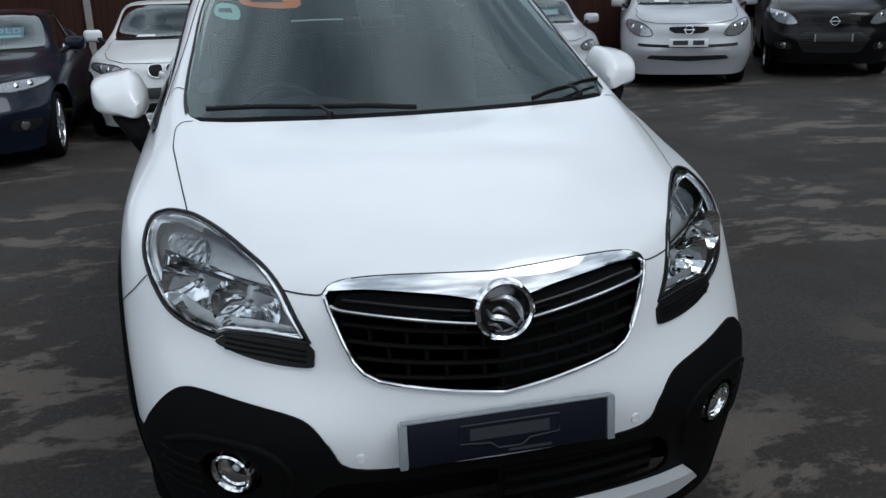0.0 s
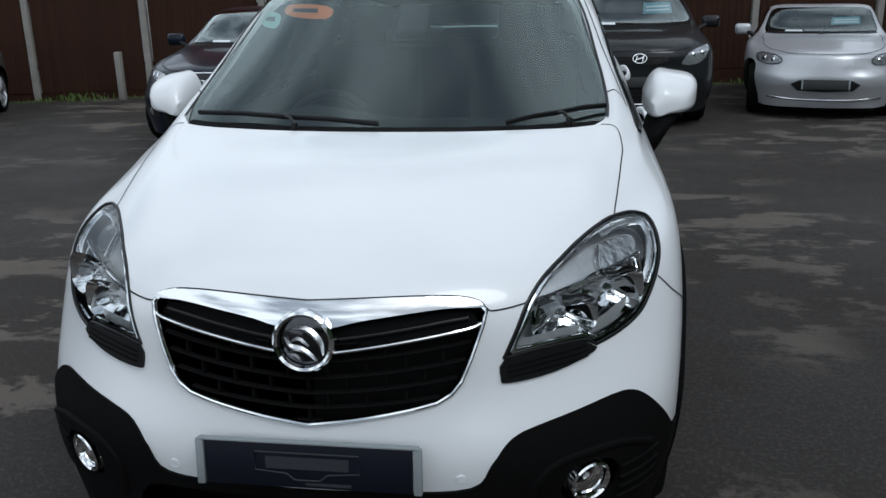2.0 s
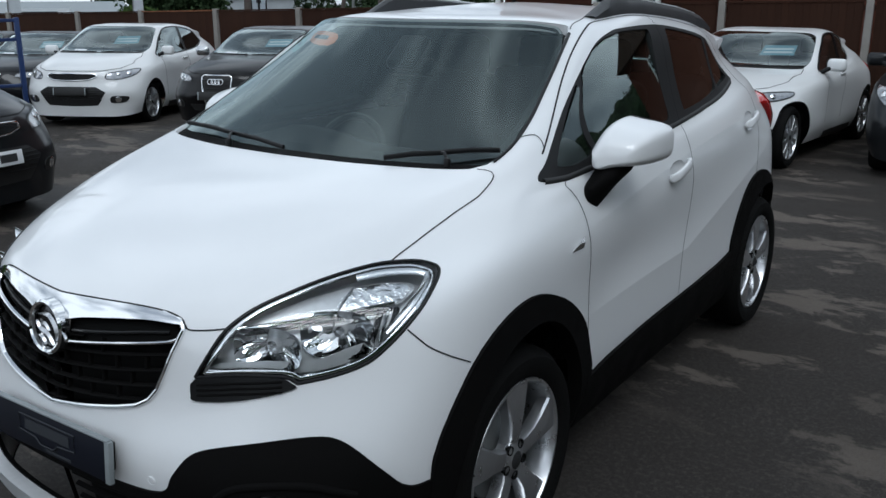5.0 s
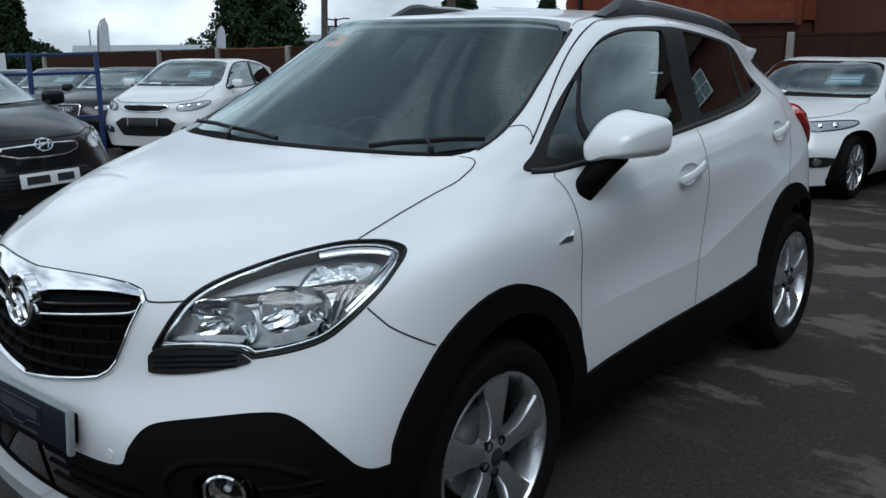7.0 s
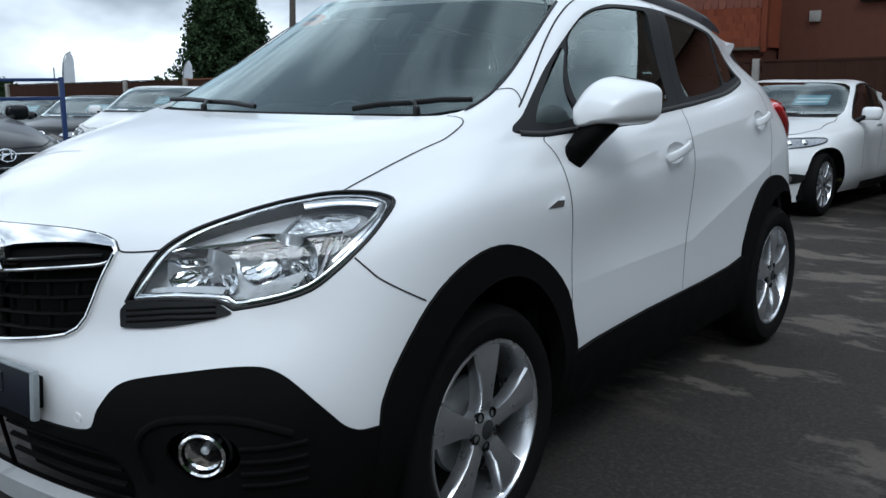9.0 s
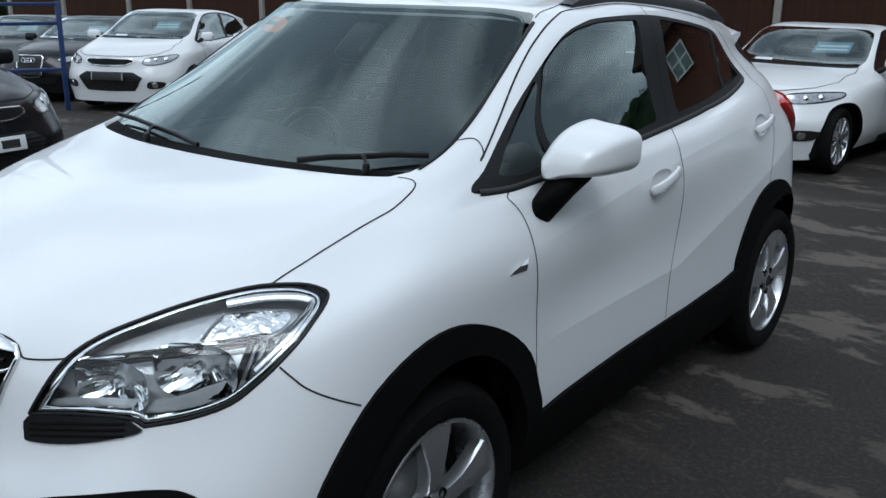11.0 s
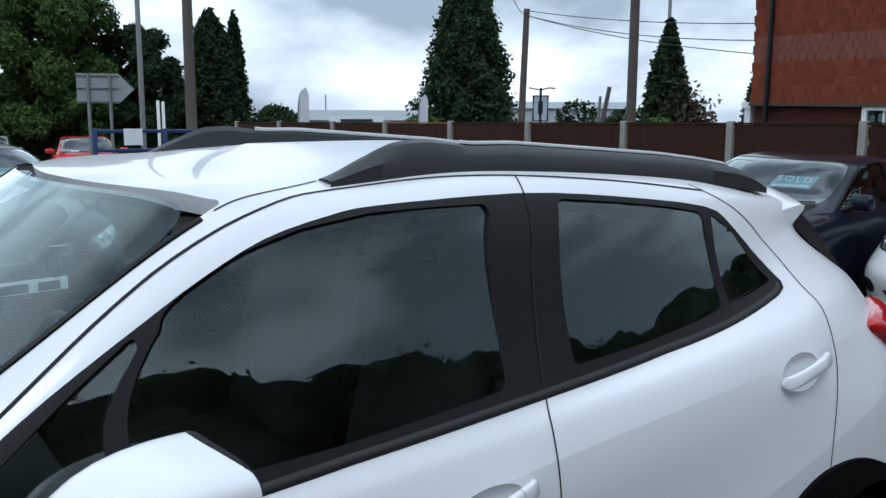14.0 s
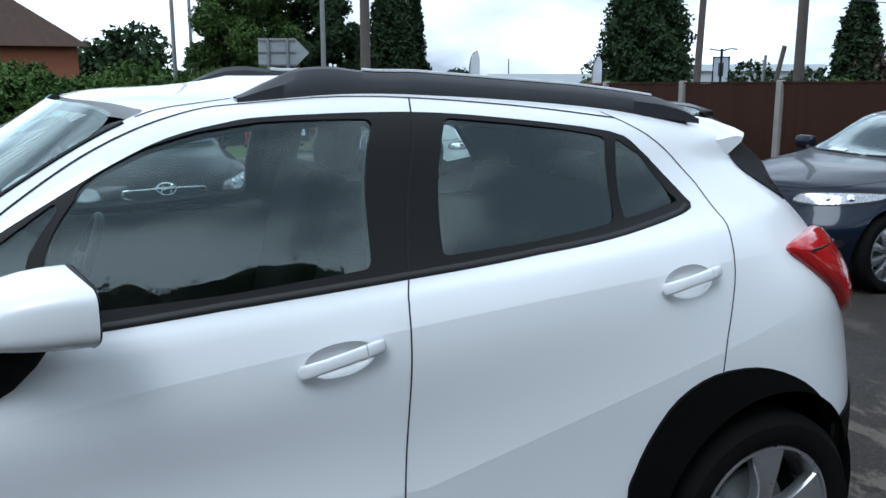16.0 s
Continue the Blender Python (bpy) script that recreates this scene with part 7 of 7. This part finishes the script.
# poles, lamps and wires
def pole(x, y, z0, z1, r, mat, label, name="pole", lean=(0, 0), lamp=False, r2=None):
    root = empty(name, pose(x, y, z0), label, "pole")
    bm = bmesh.new()
    rod(bm, (0, 0, 0), (lean[0], lean[1], z1 - z0), r, r2 or r * 0.75, 12)
    part("shaft", bm, mat, root)
    if lamp:
        part("arm", tube([(0, 0, z1 - z0), (0.1, 0.3, z1 - z0 + 0.08), (0.15, 0.8, z1 - z0 + 0.1)], 0.04, 6), mat, root)
        part("lantern", boxed(0.16, 0.5, 0.1, Matrix.Translation((0.15, 0.95, z1 - z0 + 0.09)), 0.03), mat, root)
    return root


pole(-37.6, 5.5, ground_z(-37.6, 5.5), 9.5, 0.10, STEELGREY, "tall slim grey street lamp column", "street_lamp", lamp=True)
pole(-42.5, 6.9, ground_z(-42.5, 6.9), 6.2, 0.10, STEELGREY, "grey street lamp with a short arm", "street_lamp", lamp=True)
pole(-26.7, 8.95, ground_z(-26.7, 8.95), 9.5, 0.09, STEELGREY, "tall grey lamp column by the road sign", "street_lamp", lamp=True)
pole(-22.45, 9.0, ground_z(-22.45, 9.0), 9.0, 0.16, POLEWOOD, "thick wooden utility pole by the road", "utility_pole")
pole(-21.0, 19.6, ground_z(-21, 19.6), 4.75, 0.13, POLEWOOD, "weathered wooden utility pole carrying wires", "utility_pole", (0.12, 0.12))
pole(-10.3, 13.45, ground_z(-10.3, 13.45), 8.5, 0.105, POLEWOOD, "thick grey wooden pole just behind the fence", "utility_pole")
pole(-24.3, 30.5, ground_z(-24.3, 30.5), 9.5, 0.09, STEELGREY, "slim grey lamp column behind the evergreen", "street_lamp")
stub = pole(-14.0, 15.9, ground_z(-14, 15.9), 2.15, 0.07, POLEWOOD, "short leaning wooden prop behind the fence", "prop", (0.3, 0.4))
stay = tagged(part("pole_stay", tube([(-10.9, 13.0, lot_z(-10.9, 13.0)), (-10.75, 13.05, 1.9)], 0.03, 8), STEELGREY), "thin steel stay guard beside the pole", "pole")


def wire(a, b, sag, name="overhead_wire"):
    pts = [Vector(a).lerp(Vector(b), u) - Vector((0, 0, sag * 4 * u * (1 - u))) for u in np.linspace(0, 1, 16)]
    return tagged(part(name, tube(pts, 0.012, 5), WIRE), "thin black overhead wire between poles", "wire", "overhead wires")


wire((-20.9, 19.7, 4.7), (-9.4, 17.5, 3.45), 0.15)
wire((-20.9, 19.7, 4.55), (-9.4, 17.5, 3.1), 0.25)
wire((-20.9, 19.7, 4.55), (-9.4, 17.5, 2.75), 0.2)
wire((-20.9, 19.7, 4.6), (-17.0, 15.0, 7.5), 0.9)

# road sign seen from behind
sign = empty("road_sign", pose(-18.3, 5.6, ground_z(-18.3, 5.6), 0, 0, 75), "arrow-ended road sign seen from its grey back", "road sign")
sv = [(-0.55, 0, 0), (0.30, 0, 0), (0.62, 0, 0.31), (0.30, 0, 0.64), (-0.55, 0, 0.64)]
zb = 1.70 - sign.location.z
vs = [(x, d, z + zb) for d in (-0.01, 0.01) for x, _, z in sv]
part("panel", (vs, [(0, 1, 2, 3, 4), (9, 8, 7, 6, 5)] + [(i, 5 + i, 5 + (i + 1) % 5, (i + 1) % 5) for i in range(5)]), SIGNBACK, sign, smooth=False)
for px in (-0.32, 0.12):
    part("post", tube([(px, -0.05, 0), (px, -0.05, zb + 0.64)], 0.035, 8), STEELGREY, sign)
for pz in (0.04, 0.33, 0.60):
    part("rail", boxed(0.86, 0.03, 0.025, Matrix.Translation((-0.12, -0.025, zb + pz))), STEELGREY, sign)
for px, h in ((0.75, 1.72), (0.98, 1.70)):
    tagged(part("marker_post", boxed(0.09, 0.05, h - sign.location.z + 0.1, pose(-18.0 + 0.1 * px, 6.3 + px * 0.45, (h + sign.location.z) / 2), 0.01), WHITEPAINT), "slim white roadside marker post", "post")


# feather flags
def flag(x, y, top, low_):
    root = empty("feather_flag", pose(x, y, ground_z(x, y), 0, 0, 58), "pale grey feather flag on a bent pole", "flag", "feather flags")
    g = root.location.z
    h = top - g
    pts = [(0, 0, 0), (0, 0, h * 0.6), (0.03, 0, h * 0.85), (0.12, 0, h * 0.96), (0.28, 0, h)]
    part("pole", tube(rounded(pts, 4, closed=False), 0.02, 6), STEELGREY, root)
    vs, fs = [], []
    for i, u in enumerate(np.linspace(0, 1, 14)):
        z = (low_ - g) + (top - low_) * u
        left = 0.02 + 0.26 * max(0, u - 0.55) ** 2 * 4
        right = 0.36 - 0.10 * max(0, u - 0.8) * 5 * (u - 0.8) / 0.2
        for j in range(4):
            xx = left + (right - left) * j / 3
            vs.append((xx, 0.03 * math.sin(4 * u + j), z))
    for i in range(13):
        for j in range(3):
            a = i * 4 + j
            fs.append((a, a + 1, a + 5, a + 4))
    ob = part("cloth", (vs, fs), material("flag_cloth", (0.55, 0.58, 0.63), 0.8, vary=0.3, scale=3) if "flag_cloth" not in bpy.data.materials else bpy.data.materials["flag_cloth"], root)
    part("print_bar", boxed(0.07, 0.012, (top - low_) * 0.45, pose(0.21, 0.02, (top + low_) / 2 - g)), GREYPRINT, root)


flag(-24.0, 13.0, 2.17, 0.75)
flag(-26.3, 19.1, 2.02, 0.75)

# hanging pub-style sign
pub = empty("hanging_sign", pose(-24.3, 23.4, ground_z(-24.3, 23.4), 0, 0, 45), "framed hanging sign on a post with a scrolled top", "sign")
g = pub.location.z
part("post", tube([(0, 0, 0), (0, 0, 2.3 - g)], 0.05, 8), TRIM, pub)
part("frame", tube([(-0.28, 0, 1.05 - g), (0.28, 0, 1.05 - g), (0.28, 0, 2.0 - g), (-0.28, 0, 2.0 - g)], 0.045, 6, True), TRIM, pub)
part("panel", boxed(0.5, 0.03, 0.9, pose(0, 0, 1.53 - g)), material("faded_sign_panel", (0.40, 0.45, 0.50), 0.6, vary=0.4, scale=6), pub)
part("emblem", boxed(0.2, 0.05, 0.5, pose(0, 0, 1.55 - g), 0.02), GREYPRINT, pub)
part("crossbar", tube([(-0.45, 0, 2.3 - g), (0, 0, 2.22 - g), (0.3, 0, 2.3 - g), (0.55, 0, 2.28 - g)], 0.03, 6), TRIM, pub)


# low pale buildings
def shed(x, y, yaw, lx, ly, eave, ridge, label, name="warehouse"):
    root = empty(name, pose(x, y, ground_z(x, y), 0, 0, yaw), label, "building")
    g = root.location.z
    part("wall", boxed(lx, ly, eave - g, Matrix.Translation((0, 0, (eave - g) / 2))), METALROOF, root)
    e, r = eave - g, ridge - g
    vs = [(-lx / 2 - .2, -ly / 2 - .2, e), (lx / 2 + .2, -ly / 2 - .2, e), (lx / 2 + .2, ly / 2 + .2, e), (-lx / 2 - .2, ly / 2 + .2, e), (-lx / 2 - .2, 0, r), (lx / 2 + .2, 0, r)]
    part("roof", (vs, [(0, 1, 5, 4), (2, 3, 4, 5), (0, 4, 3), (1, 2, 5), (0, 3, 2, 1)]), SIGNBACK, root, smooth=False)
    for k in range(int(lx / 1.2)):
        part("rib", boxed(0.08, 0.06, e, pose(-lx / 2 + 0.6 + k * 1.2, -ly / 2 - 0.03, e / 2)), METALROOF, root)
    return root


shed(-50, 31, 60, 8.0, 6, 0.55, 1.15, "low pale industrial unit beyond the road")
shed(-43, 41, 48, 9.0, 6, 1.35, 1.75, "long grey industrial unit beyond the road")
nb = tagged(part("name_board", boxed(3.4, 0.08, 0.5, pose(-47.6, 28.6, 0.55, 0, 0, 62)), PAPER), "white name board with a grey bar of print", "sign")
part("print_bar", boxed(2.0, 0.09, 0.16, pose(-47.5, 28.55, 0.55, 0, 0, 62)), GREYPRINT, nb)
sky_mast = pole(-60, 33, -2, 2.2, 0.06, STEELGREY, "thin grey radio mast far beyond the road", "mast")


# tile-hung house just behind the fence
def tile_house():
    nearer = Matrix.Translation((2.2, -0.2, 1.77)) @ Matrix.Scale(0.74, 4) @ Matrix.Translation((-2.2, 0.2, -1.77))
    root = empty("tile_hung_house", nearer, "house with red-brown hung tiles over a brick ground floor", "house")
    x0, x1, y0, zt = -9.35, -3.95, 16.0, 1.80
    part("brick_wall", boxed(x1 - x0 - 0.1, 6, 3.6, pose((x0 + x1) / 2, y0 + 3.1, zt - 1.8)), BRICK, root, "dark red brick wall")
    part("tile_backing", boxed(x1 - x0, 6.2, 4.6, pose((x0 + x1) / 2, y0 + 3.1, zt + 2.3)), TILE, root)
    part("wing_wall", boxed(9.9, 6, 7.2, pose(x1 + 4.95, y0 + 4.0, 1.8)), BRICK, root, "dark red brick wing wall")
    rx0, rx1, ry0, ry1 = x1 - 0.3, x1 + 10.2, y0 + 0.7, y0 + 7.3
    part("wing_roof", ([(rx0, ry0, 5.3), (rx1, ry0, 5.3), (rx1, ry1, 5.3), (rx0, ry1, 5.3), ((rx0 + rx1) / 2, ry0, 9.4), ((rx0 + rx1) / 2, ry1, 9.4)], [(0, 4, 5, 3), (4, 1, 2, 5), (0, 1, 4), (3, 5, 2), (0, 3, 2, 1)]), ROOFTILE, root, "dark tiled wing roof", smooth=False)
    for wx in (-0.6, 4.3):
        w_ = empty("window")
        w_.parent = root
        part("pane", boxed(0.9, 0.04, 0.9, pose(wx, y0 + 0.96, 4.3)), CARGLASS, w_)
        for z in (3.85, 4.3, 4.75):
            part("frame_rail", boxed(1.0, 0.1, 0.05, pose(wx, y0 + 0.95, z)), WHITEPAINT, w_)
        for x in (-0.47, 0, 0.47):
            part("frame_post", boxed(0.05, 0.1, 0.9, pose(wx + x, y0 + 0.948, 4.3)), WHITEPAINT, w_)
    tile = bmesh.new()
    box(tile, 0.158, 0.022, 0.20, pose(0, 0, 0, 7), 0.004, 1)
    me = bpy.data.meshes.new("tile")
    tile.to_mesh(me)
    tile.free()
    scale = bmesh.new()
    bmesh.ops.create_circle(scale, cap_ends=True, segments=10, radius=0.079)
    bmesh.ops.rotate(scale, verts=scale.verts[:], cent=(0, 0, 0), matrix=Matrix.Rotation(radians(90), 3, "X"))
    for v in scale.verts:
        if v.co.z > 0:
            v.co.x = math.copysign(0.078, v.co.x) if abs(v.co.x) > 1e-4 else 0
            v.co.z += 0.06
    ex = bmesh.ops.extrude_face_region(scale, geom=scale.faces[:])
    bmesh.ops.translate(scale, verts=[v for v in ex["geom"] if isinstance(v, bmesh.types.BMVert)], vec=(0, -0.02, 0.0))
    me2 = bpy.data.meshes.new("tile")
    scale.to_mesh(me2)
    scale.free()
    count, rest_v, rest_f = 0, [], []
    base = [tuple(v.co) for v in me.vertices]
    bf = [tuple(p.vertices) for p in me.polygons]
    for r in range(26):
        z = zt + 0.08 + r * 0.152
        fancy = r % 9 in (5, 6, 7)
        for i in range(int((x1 - x0) / 0.162)):
            x = x0 + 0.08 + i * 0.162 + (0.08 if r % 2 else 0)
            if x > x1:
                continue
            dz, dy = rng.normal() * 0.004, rng.normal() * 0.003
            if r < 8:
                ob = part("tile", me2 if fancy else me, TILE if not fancy else bpy.data.materials.get("dark_tile") or material("dark_tile", (0.17, 0.055, 0.032), 0.85, vary=0.5, scale=4, bump=0.4, bump_scale=90, island=0.25), root)
                ob.matrix_basis = pose(x, y0 - 0.035 + dy, z + dz)
            else:
                n0 = len(rest_v)
                rest_v += [(a + x, b + y0 - 0.035 + dy, c + z + dz) for a, b, c in base]
                rest_f += [tuple(n0 + k for k in fc) for fc in bf]
    tagged(part("upper_tiles", (rest_v, rest_f), TILE, root, smooth=False), kind="stuff")
    part("corner_board", boxed(0.12, 0.14, 5.0, pose(x1 + 0.02, y0 - 0.02, zt + 2.4), 0.01), TILE, root)
    part("downpipe", tube([(x0 + 0.42, y0 - 0.10, -1.0), (x0 + 0.42, y0 - 0.10, 7)], 0.05, 10), TRIM, root, "black rainwater downpipe")
    part("white_post", boxed(0.14, 0.14, 3.2, pose(x0 - 0.10, y0 + 0.1, zt - 1.7)), WHITEPAINT, root, "white painted corner post")
    part("post_cap", boxed(0.22, 0.2, 0.12, pose(x0 - 0.12, y0 + 0.1, zt - 0.05)), WHITEPAINT, root)
    part("tile_drip", boxed(x1 - x0, 0.10, 0.06, pose((x0 + x1) / 2, y0 - 0.04, zt - 0.03)), BARK, root)
    win = empty("window")
    win.parent = root
    wx0, wx1, wz0, wz1 = -6.93, -5.45, 1.10, 1.71
    part("pane", boxed(wx1 - wx0, 0.02, wz1 - wz0, pose((wx0 + wx1) / 2, y0 + 0.02, (wz0 + wz1) / 2)), CARGLASS, win)
    # dark sheet close behind the pane, painted as the unlit inside
    part("room", boxed(wx1 - wx0, 0.02, wz1 - wz0, pose((wx0 + wx1) / 2, y0 + 0.045, (wz0 + wz1) / 2)), DARK, win)
    for z, h in ((wz1, 0.07), (wz0, 0.08)):
        part("frame_rail", boxed(wx1 - wx0 + 0.08, 0.09, h, pose((wx0 + wx1) / 2, y0, z)), WHITEPAINT, win)
    for x, w_ in ((wx0, 0.09), ((wx0 + wx1) / 2, 0.16), (wx1, 0.09)):
        part("frame_post", boxed(w_, 0.088, wz1 - wz0, pose(x, y0 + 0.002, (wz0 + wz1) / 2)), WHITEPAINT, win)
    for x in (wx0 + 0.36, wx1 - 0.36):
        part("glazing_bar", boxed(0.03, 0.06, wz1 - wz0, pose(x, y0, (wz0 + wz1) / 2)), WHITEPAINT, win)
    part("glazing_bar", boxed(wx1 - wx0, 0.06, 0.025, pose((wx0 + wx1) / 2, y0, wz0 + 0.30)), WHITEPAINT, win)
    part("vent_box", boxed(0.22, 0.08, 0.22, pose(-3.25, y0 + 0.97, 2.42), 0.01), CONCRETE, root, "pale square wall vent")
    part("wall_bracket", boxed(2.4, 0.12, 0.10, pose(-1.2, y0 + 0.95, 2.72), 0.01), TRIM, root)
    part("light_box", boxed(0.18, 0.1, 0.42, pose(-1.05, y0 + 0.95, 2.15), 0.01), WHITEPAINT, root)
    # bricks of the ground floor that stand clear above the fence
    br = boxed(0.215, 0.014, 0.065, None, 0.003, 1)
    bme = bpy.data.meshes.new("brick")
    br.to_mesh(bme)
    br.free()
    for r in range(9):
        z = 1.12 + r * 0.075
        for i in range(25):
            x = x0 + 0.2 + i * 0.226 + (0.113 if r % 2 else 0)
            if x > x1 - 0.1 or (wx0 - 0.15 < x < wx1 + 0.15 and z > wz0 - 0.05):
                continue
            ob = part("brick", bme, BRICK, root)
            ob.matrix_basis = pose(x, y0 + 0.095, z)


tile_house()

# far house with a rendered gable beside the hedge
fh = empty("roadside_house", pose(-39.5, -1.5, ground_z(-39.5, -1.5), 0, 0, 20), "orange brick bungalow with a brown tiled roof", "house")
g = fh.location.z
part("wall", boxed(5, 5, 2.6 - g, Matrix.Translation((0, 0, (2.6 - g) / 2))), material("orange_brick", (0.32, 0.12, 0.06), 0.9, vary=0.4, scale=8), fh)
part("roof", ([(-2.9, -2.9, 2.5 - g), (2.9, -2.9, 2.5 - g), (2.9, 2.9, 2.5 - g), (-2.9, 2.9, 2.5 - g), (-2.6, 0, 4.7 - g), (1.2, 0, 4.7 - g)], [(0, 1, 5, 4), (2, 3, 4, 5), (0, 4, 3), (1, 2, 5), (0, 3, 2, 1)]), ROOFTILE, fh, smooth=False)
part("barge_board", tube([(2.9, -2.9, 2.5 - g), (1.2, 0, 4.7 - g)], 0.09, 6), WHITEPAINT, fh)
part("gutter", tube([(-2.9, -2.95, 2.48 - g), (2.9, -2.95, 2.48 - g)], 0.07, 6), WHITEPAINT, fh)

# old cottage roof and board fence by the big tree
cot = empty("cottage", pose(-36, 8.9, ground_z(-36, 8.9), 0, 0, 65), "brown brick cottage half hidden by trees", "house")
g = cot.location.z
part("wall", boxed(4.5, 4, 1.2 - g, Matrix.Translation((0, 0, (1.2 - g) / 2))), BRICK, cot)
part("roof", ([(-2.5, -2.3, 1.1 - g), (2.5, -2.3, 1.1 - g), (2.5, 2.3, 1.1 - g), (-2.5, 2.3, 1.1 - g), (-2.3, 0, 3.0 - g), (2.3, 0, 3.0 - g)], [(0, 1, 5, 4), (2, 3, 4, 5), (0, 4, 3), (1, 2, 5), (0, 3, 2, 1)]), ROOFTILE, cot, smooth=False)
part("chimney", boxed(0.5, 0.5, 1.4, Matrix.Translation((0.8, 0, 3.2 - g))), BRICK, cot)
bf = empty("board_fence", pose(-33.2, 4.2, ground_z(-33.2, 4.2), 0, 0, 75), "orange-brown board fence by the road", "fence")
for k in range(12):
    part("board", boxed(0.24, 0.03, 1.75, pose(-1.5 + k * 0.25, 0, 0.87), 0.005, 1), FENCEORANGE, bf)

# far cars on the road, a few strokes each
for nm, lb, x, y, yaw, c in (("red_car", "small red car on the far road", -23.2, 6.4, 80, REDPAINT), ("silver_car", "silver car on the far road", -25.0, 4.0, 75, SILVERPAINT), ("grey_car", "grey car parked beyond the barrier", -20.5, 8.6, 70, SILVERPAINT)):
    parked_car(nm, lb, x, y, yaw, c, [-0.85, 0.05, 0.75, 2.45, 2.85, 3.3], [0, 0.17, 0.54, 0.84, 1.06, 1.48], 1.74, 2.55, 0.31, [(G_SLIM, False)], H_SWEPT, "white", sheet=False, step=0.2, spokes=6)
# dark van and pale car past the charcoal hatchback
parked_car("grey_van", "grey van with a dark side window", -9.6, -1.3, 85, GREYPAINT, [-0.85, -0.1, 0.55, 3.2, 3.35, 3.5], [0, 0.18, 0.58, 0.98, 1.2, 1.85], 1.8, 2.8, 0.32, [(G_SLIM, False)], H_TALL, "dark", sheet=False, step=0.14, spokes=6)
parked_car("pale_estate", "pale estate car seen beyond the van", -9.9, -3.9, 88, SILVERPAINT, [-0.85, 0.0, 0.7, 2.9, 3.2, 3.45], [0, 0.17, 0.54, 0.86, 1.08, 1.55], 1.76, 2.65, 0.31, [(G_SLIM, False)], H_TALL, "dark", sheet=False, step=0.16, spokes=6)

# blue steel barrier with notices
bar = empty("blue_barrier", pose(-11.3, 4.6, lot_z(-11.3, 4.6), 0, 0, 73), "blue painted tubular steel barrier with notices wired to it", "barrier")
for u in (-1.0, 0.0, 1.0):
    part("post", boxed(0.07, 0.07, 1.62, pose(u * 0.98, 0, 0.81), 0.008), BLUE, bar)
for z in (1.58, 1.30, 0.62):
    part("rail", boxed(1.98, 0.05, 0.05, pose(0, 0.004, z), 0.008), BLUE, bar)
part("notice", boxed(0.40, 0.012, 0.26, pose(-0.45, -0.06, 0.92)), NAVY, bar, "dark shield-shaped notice")
part("notice_print", boxed(0.26, 0.014, 0.10, pose(-0.45, -0.062, 0.93)), PAPER, bar)
part("notice", boxed(0.50, 0.012, 0.24, pose(0.10, -0.06, 0.88)), SIGNBACK, bar, "grey notice")
part("notice", boxed(0.26, 0.012, 0.24, pose(-0.45, -0.06, 1.50)), PAPER, bar, "white notice")
boll = empty("bollard", pose(-33, 7.2, lot_z(-33, 7.2)), "white and yellow plastic bollard by the exit", "bollard")
part("column", boxed(0.46, 0.46, 1.45, pose(0, 0, 0.72), 0.08), PAPER, boll)
part("band", boxed(0.47, 0.47, 0.42, pose(0, 0, 0.85), 0.08), YELLOW, boll)
# verge beyond the exit
tagged(part("verge", boxed(7, 22, 0.12, pose(-21.5, 2.0, ground_z(-21.5, 2) - 0.02, 0, -2, 0)), GRASS), "strip of rough green verge along the road", "verge", kind="structure")
tagged(part("kerb", boxed(0.14, 22, 0.14, pose(-17.9, 2.0, ground_z(-17.9, 2) + 0.0, 0, 0, 0), 0.02), CONCRETE), "pale concrete kerb along the verge", "kerb", kind="structure")
# short concrete stub by the fence
stb = tagged(part("stub_post", boxed(0.10, 0.10, 0.75, pose(-6.5, 10.75, lot_z(-6.5, 10.75) + 0.37), 0.012), CONCRETE), "short weathered concrete stub by the fence", "post")
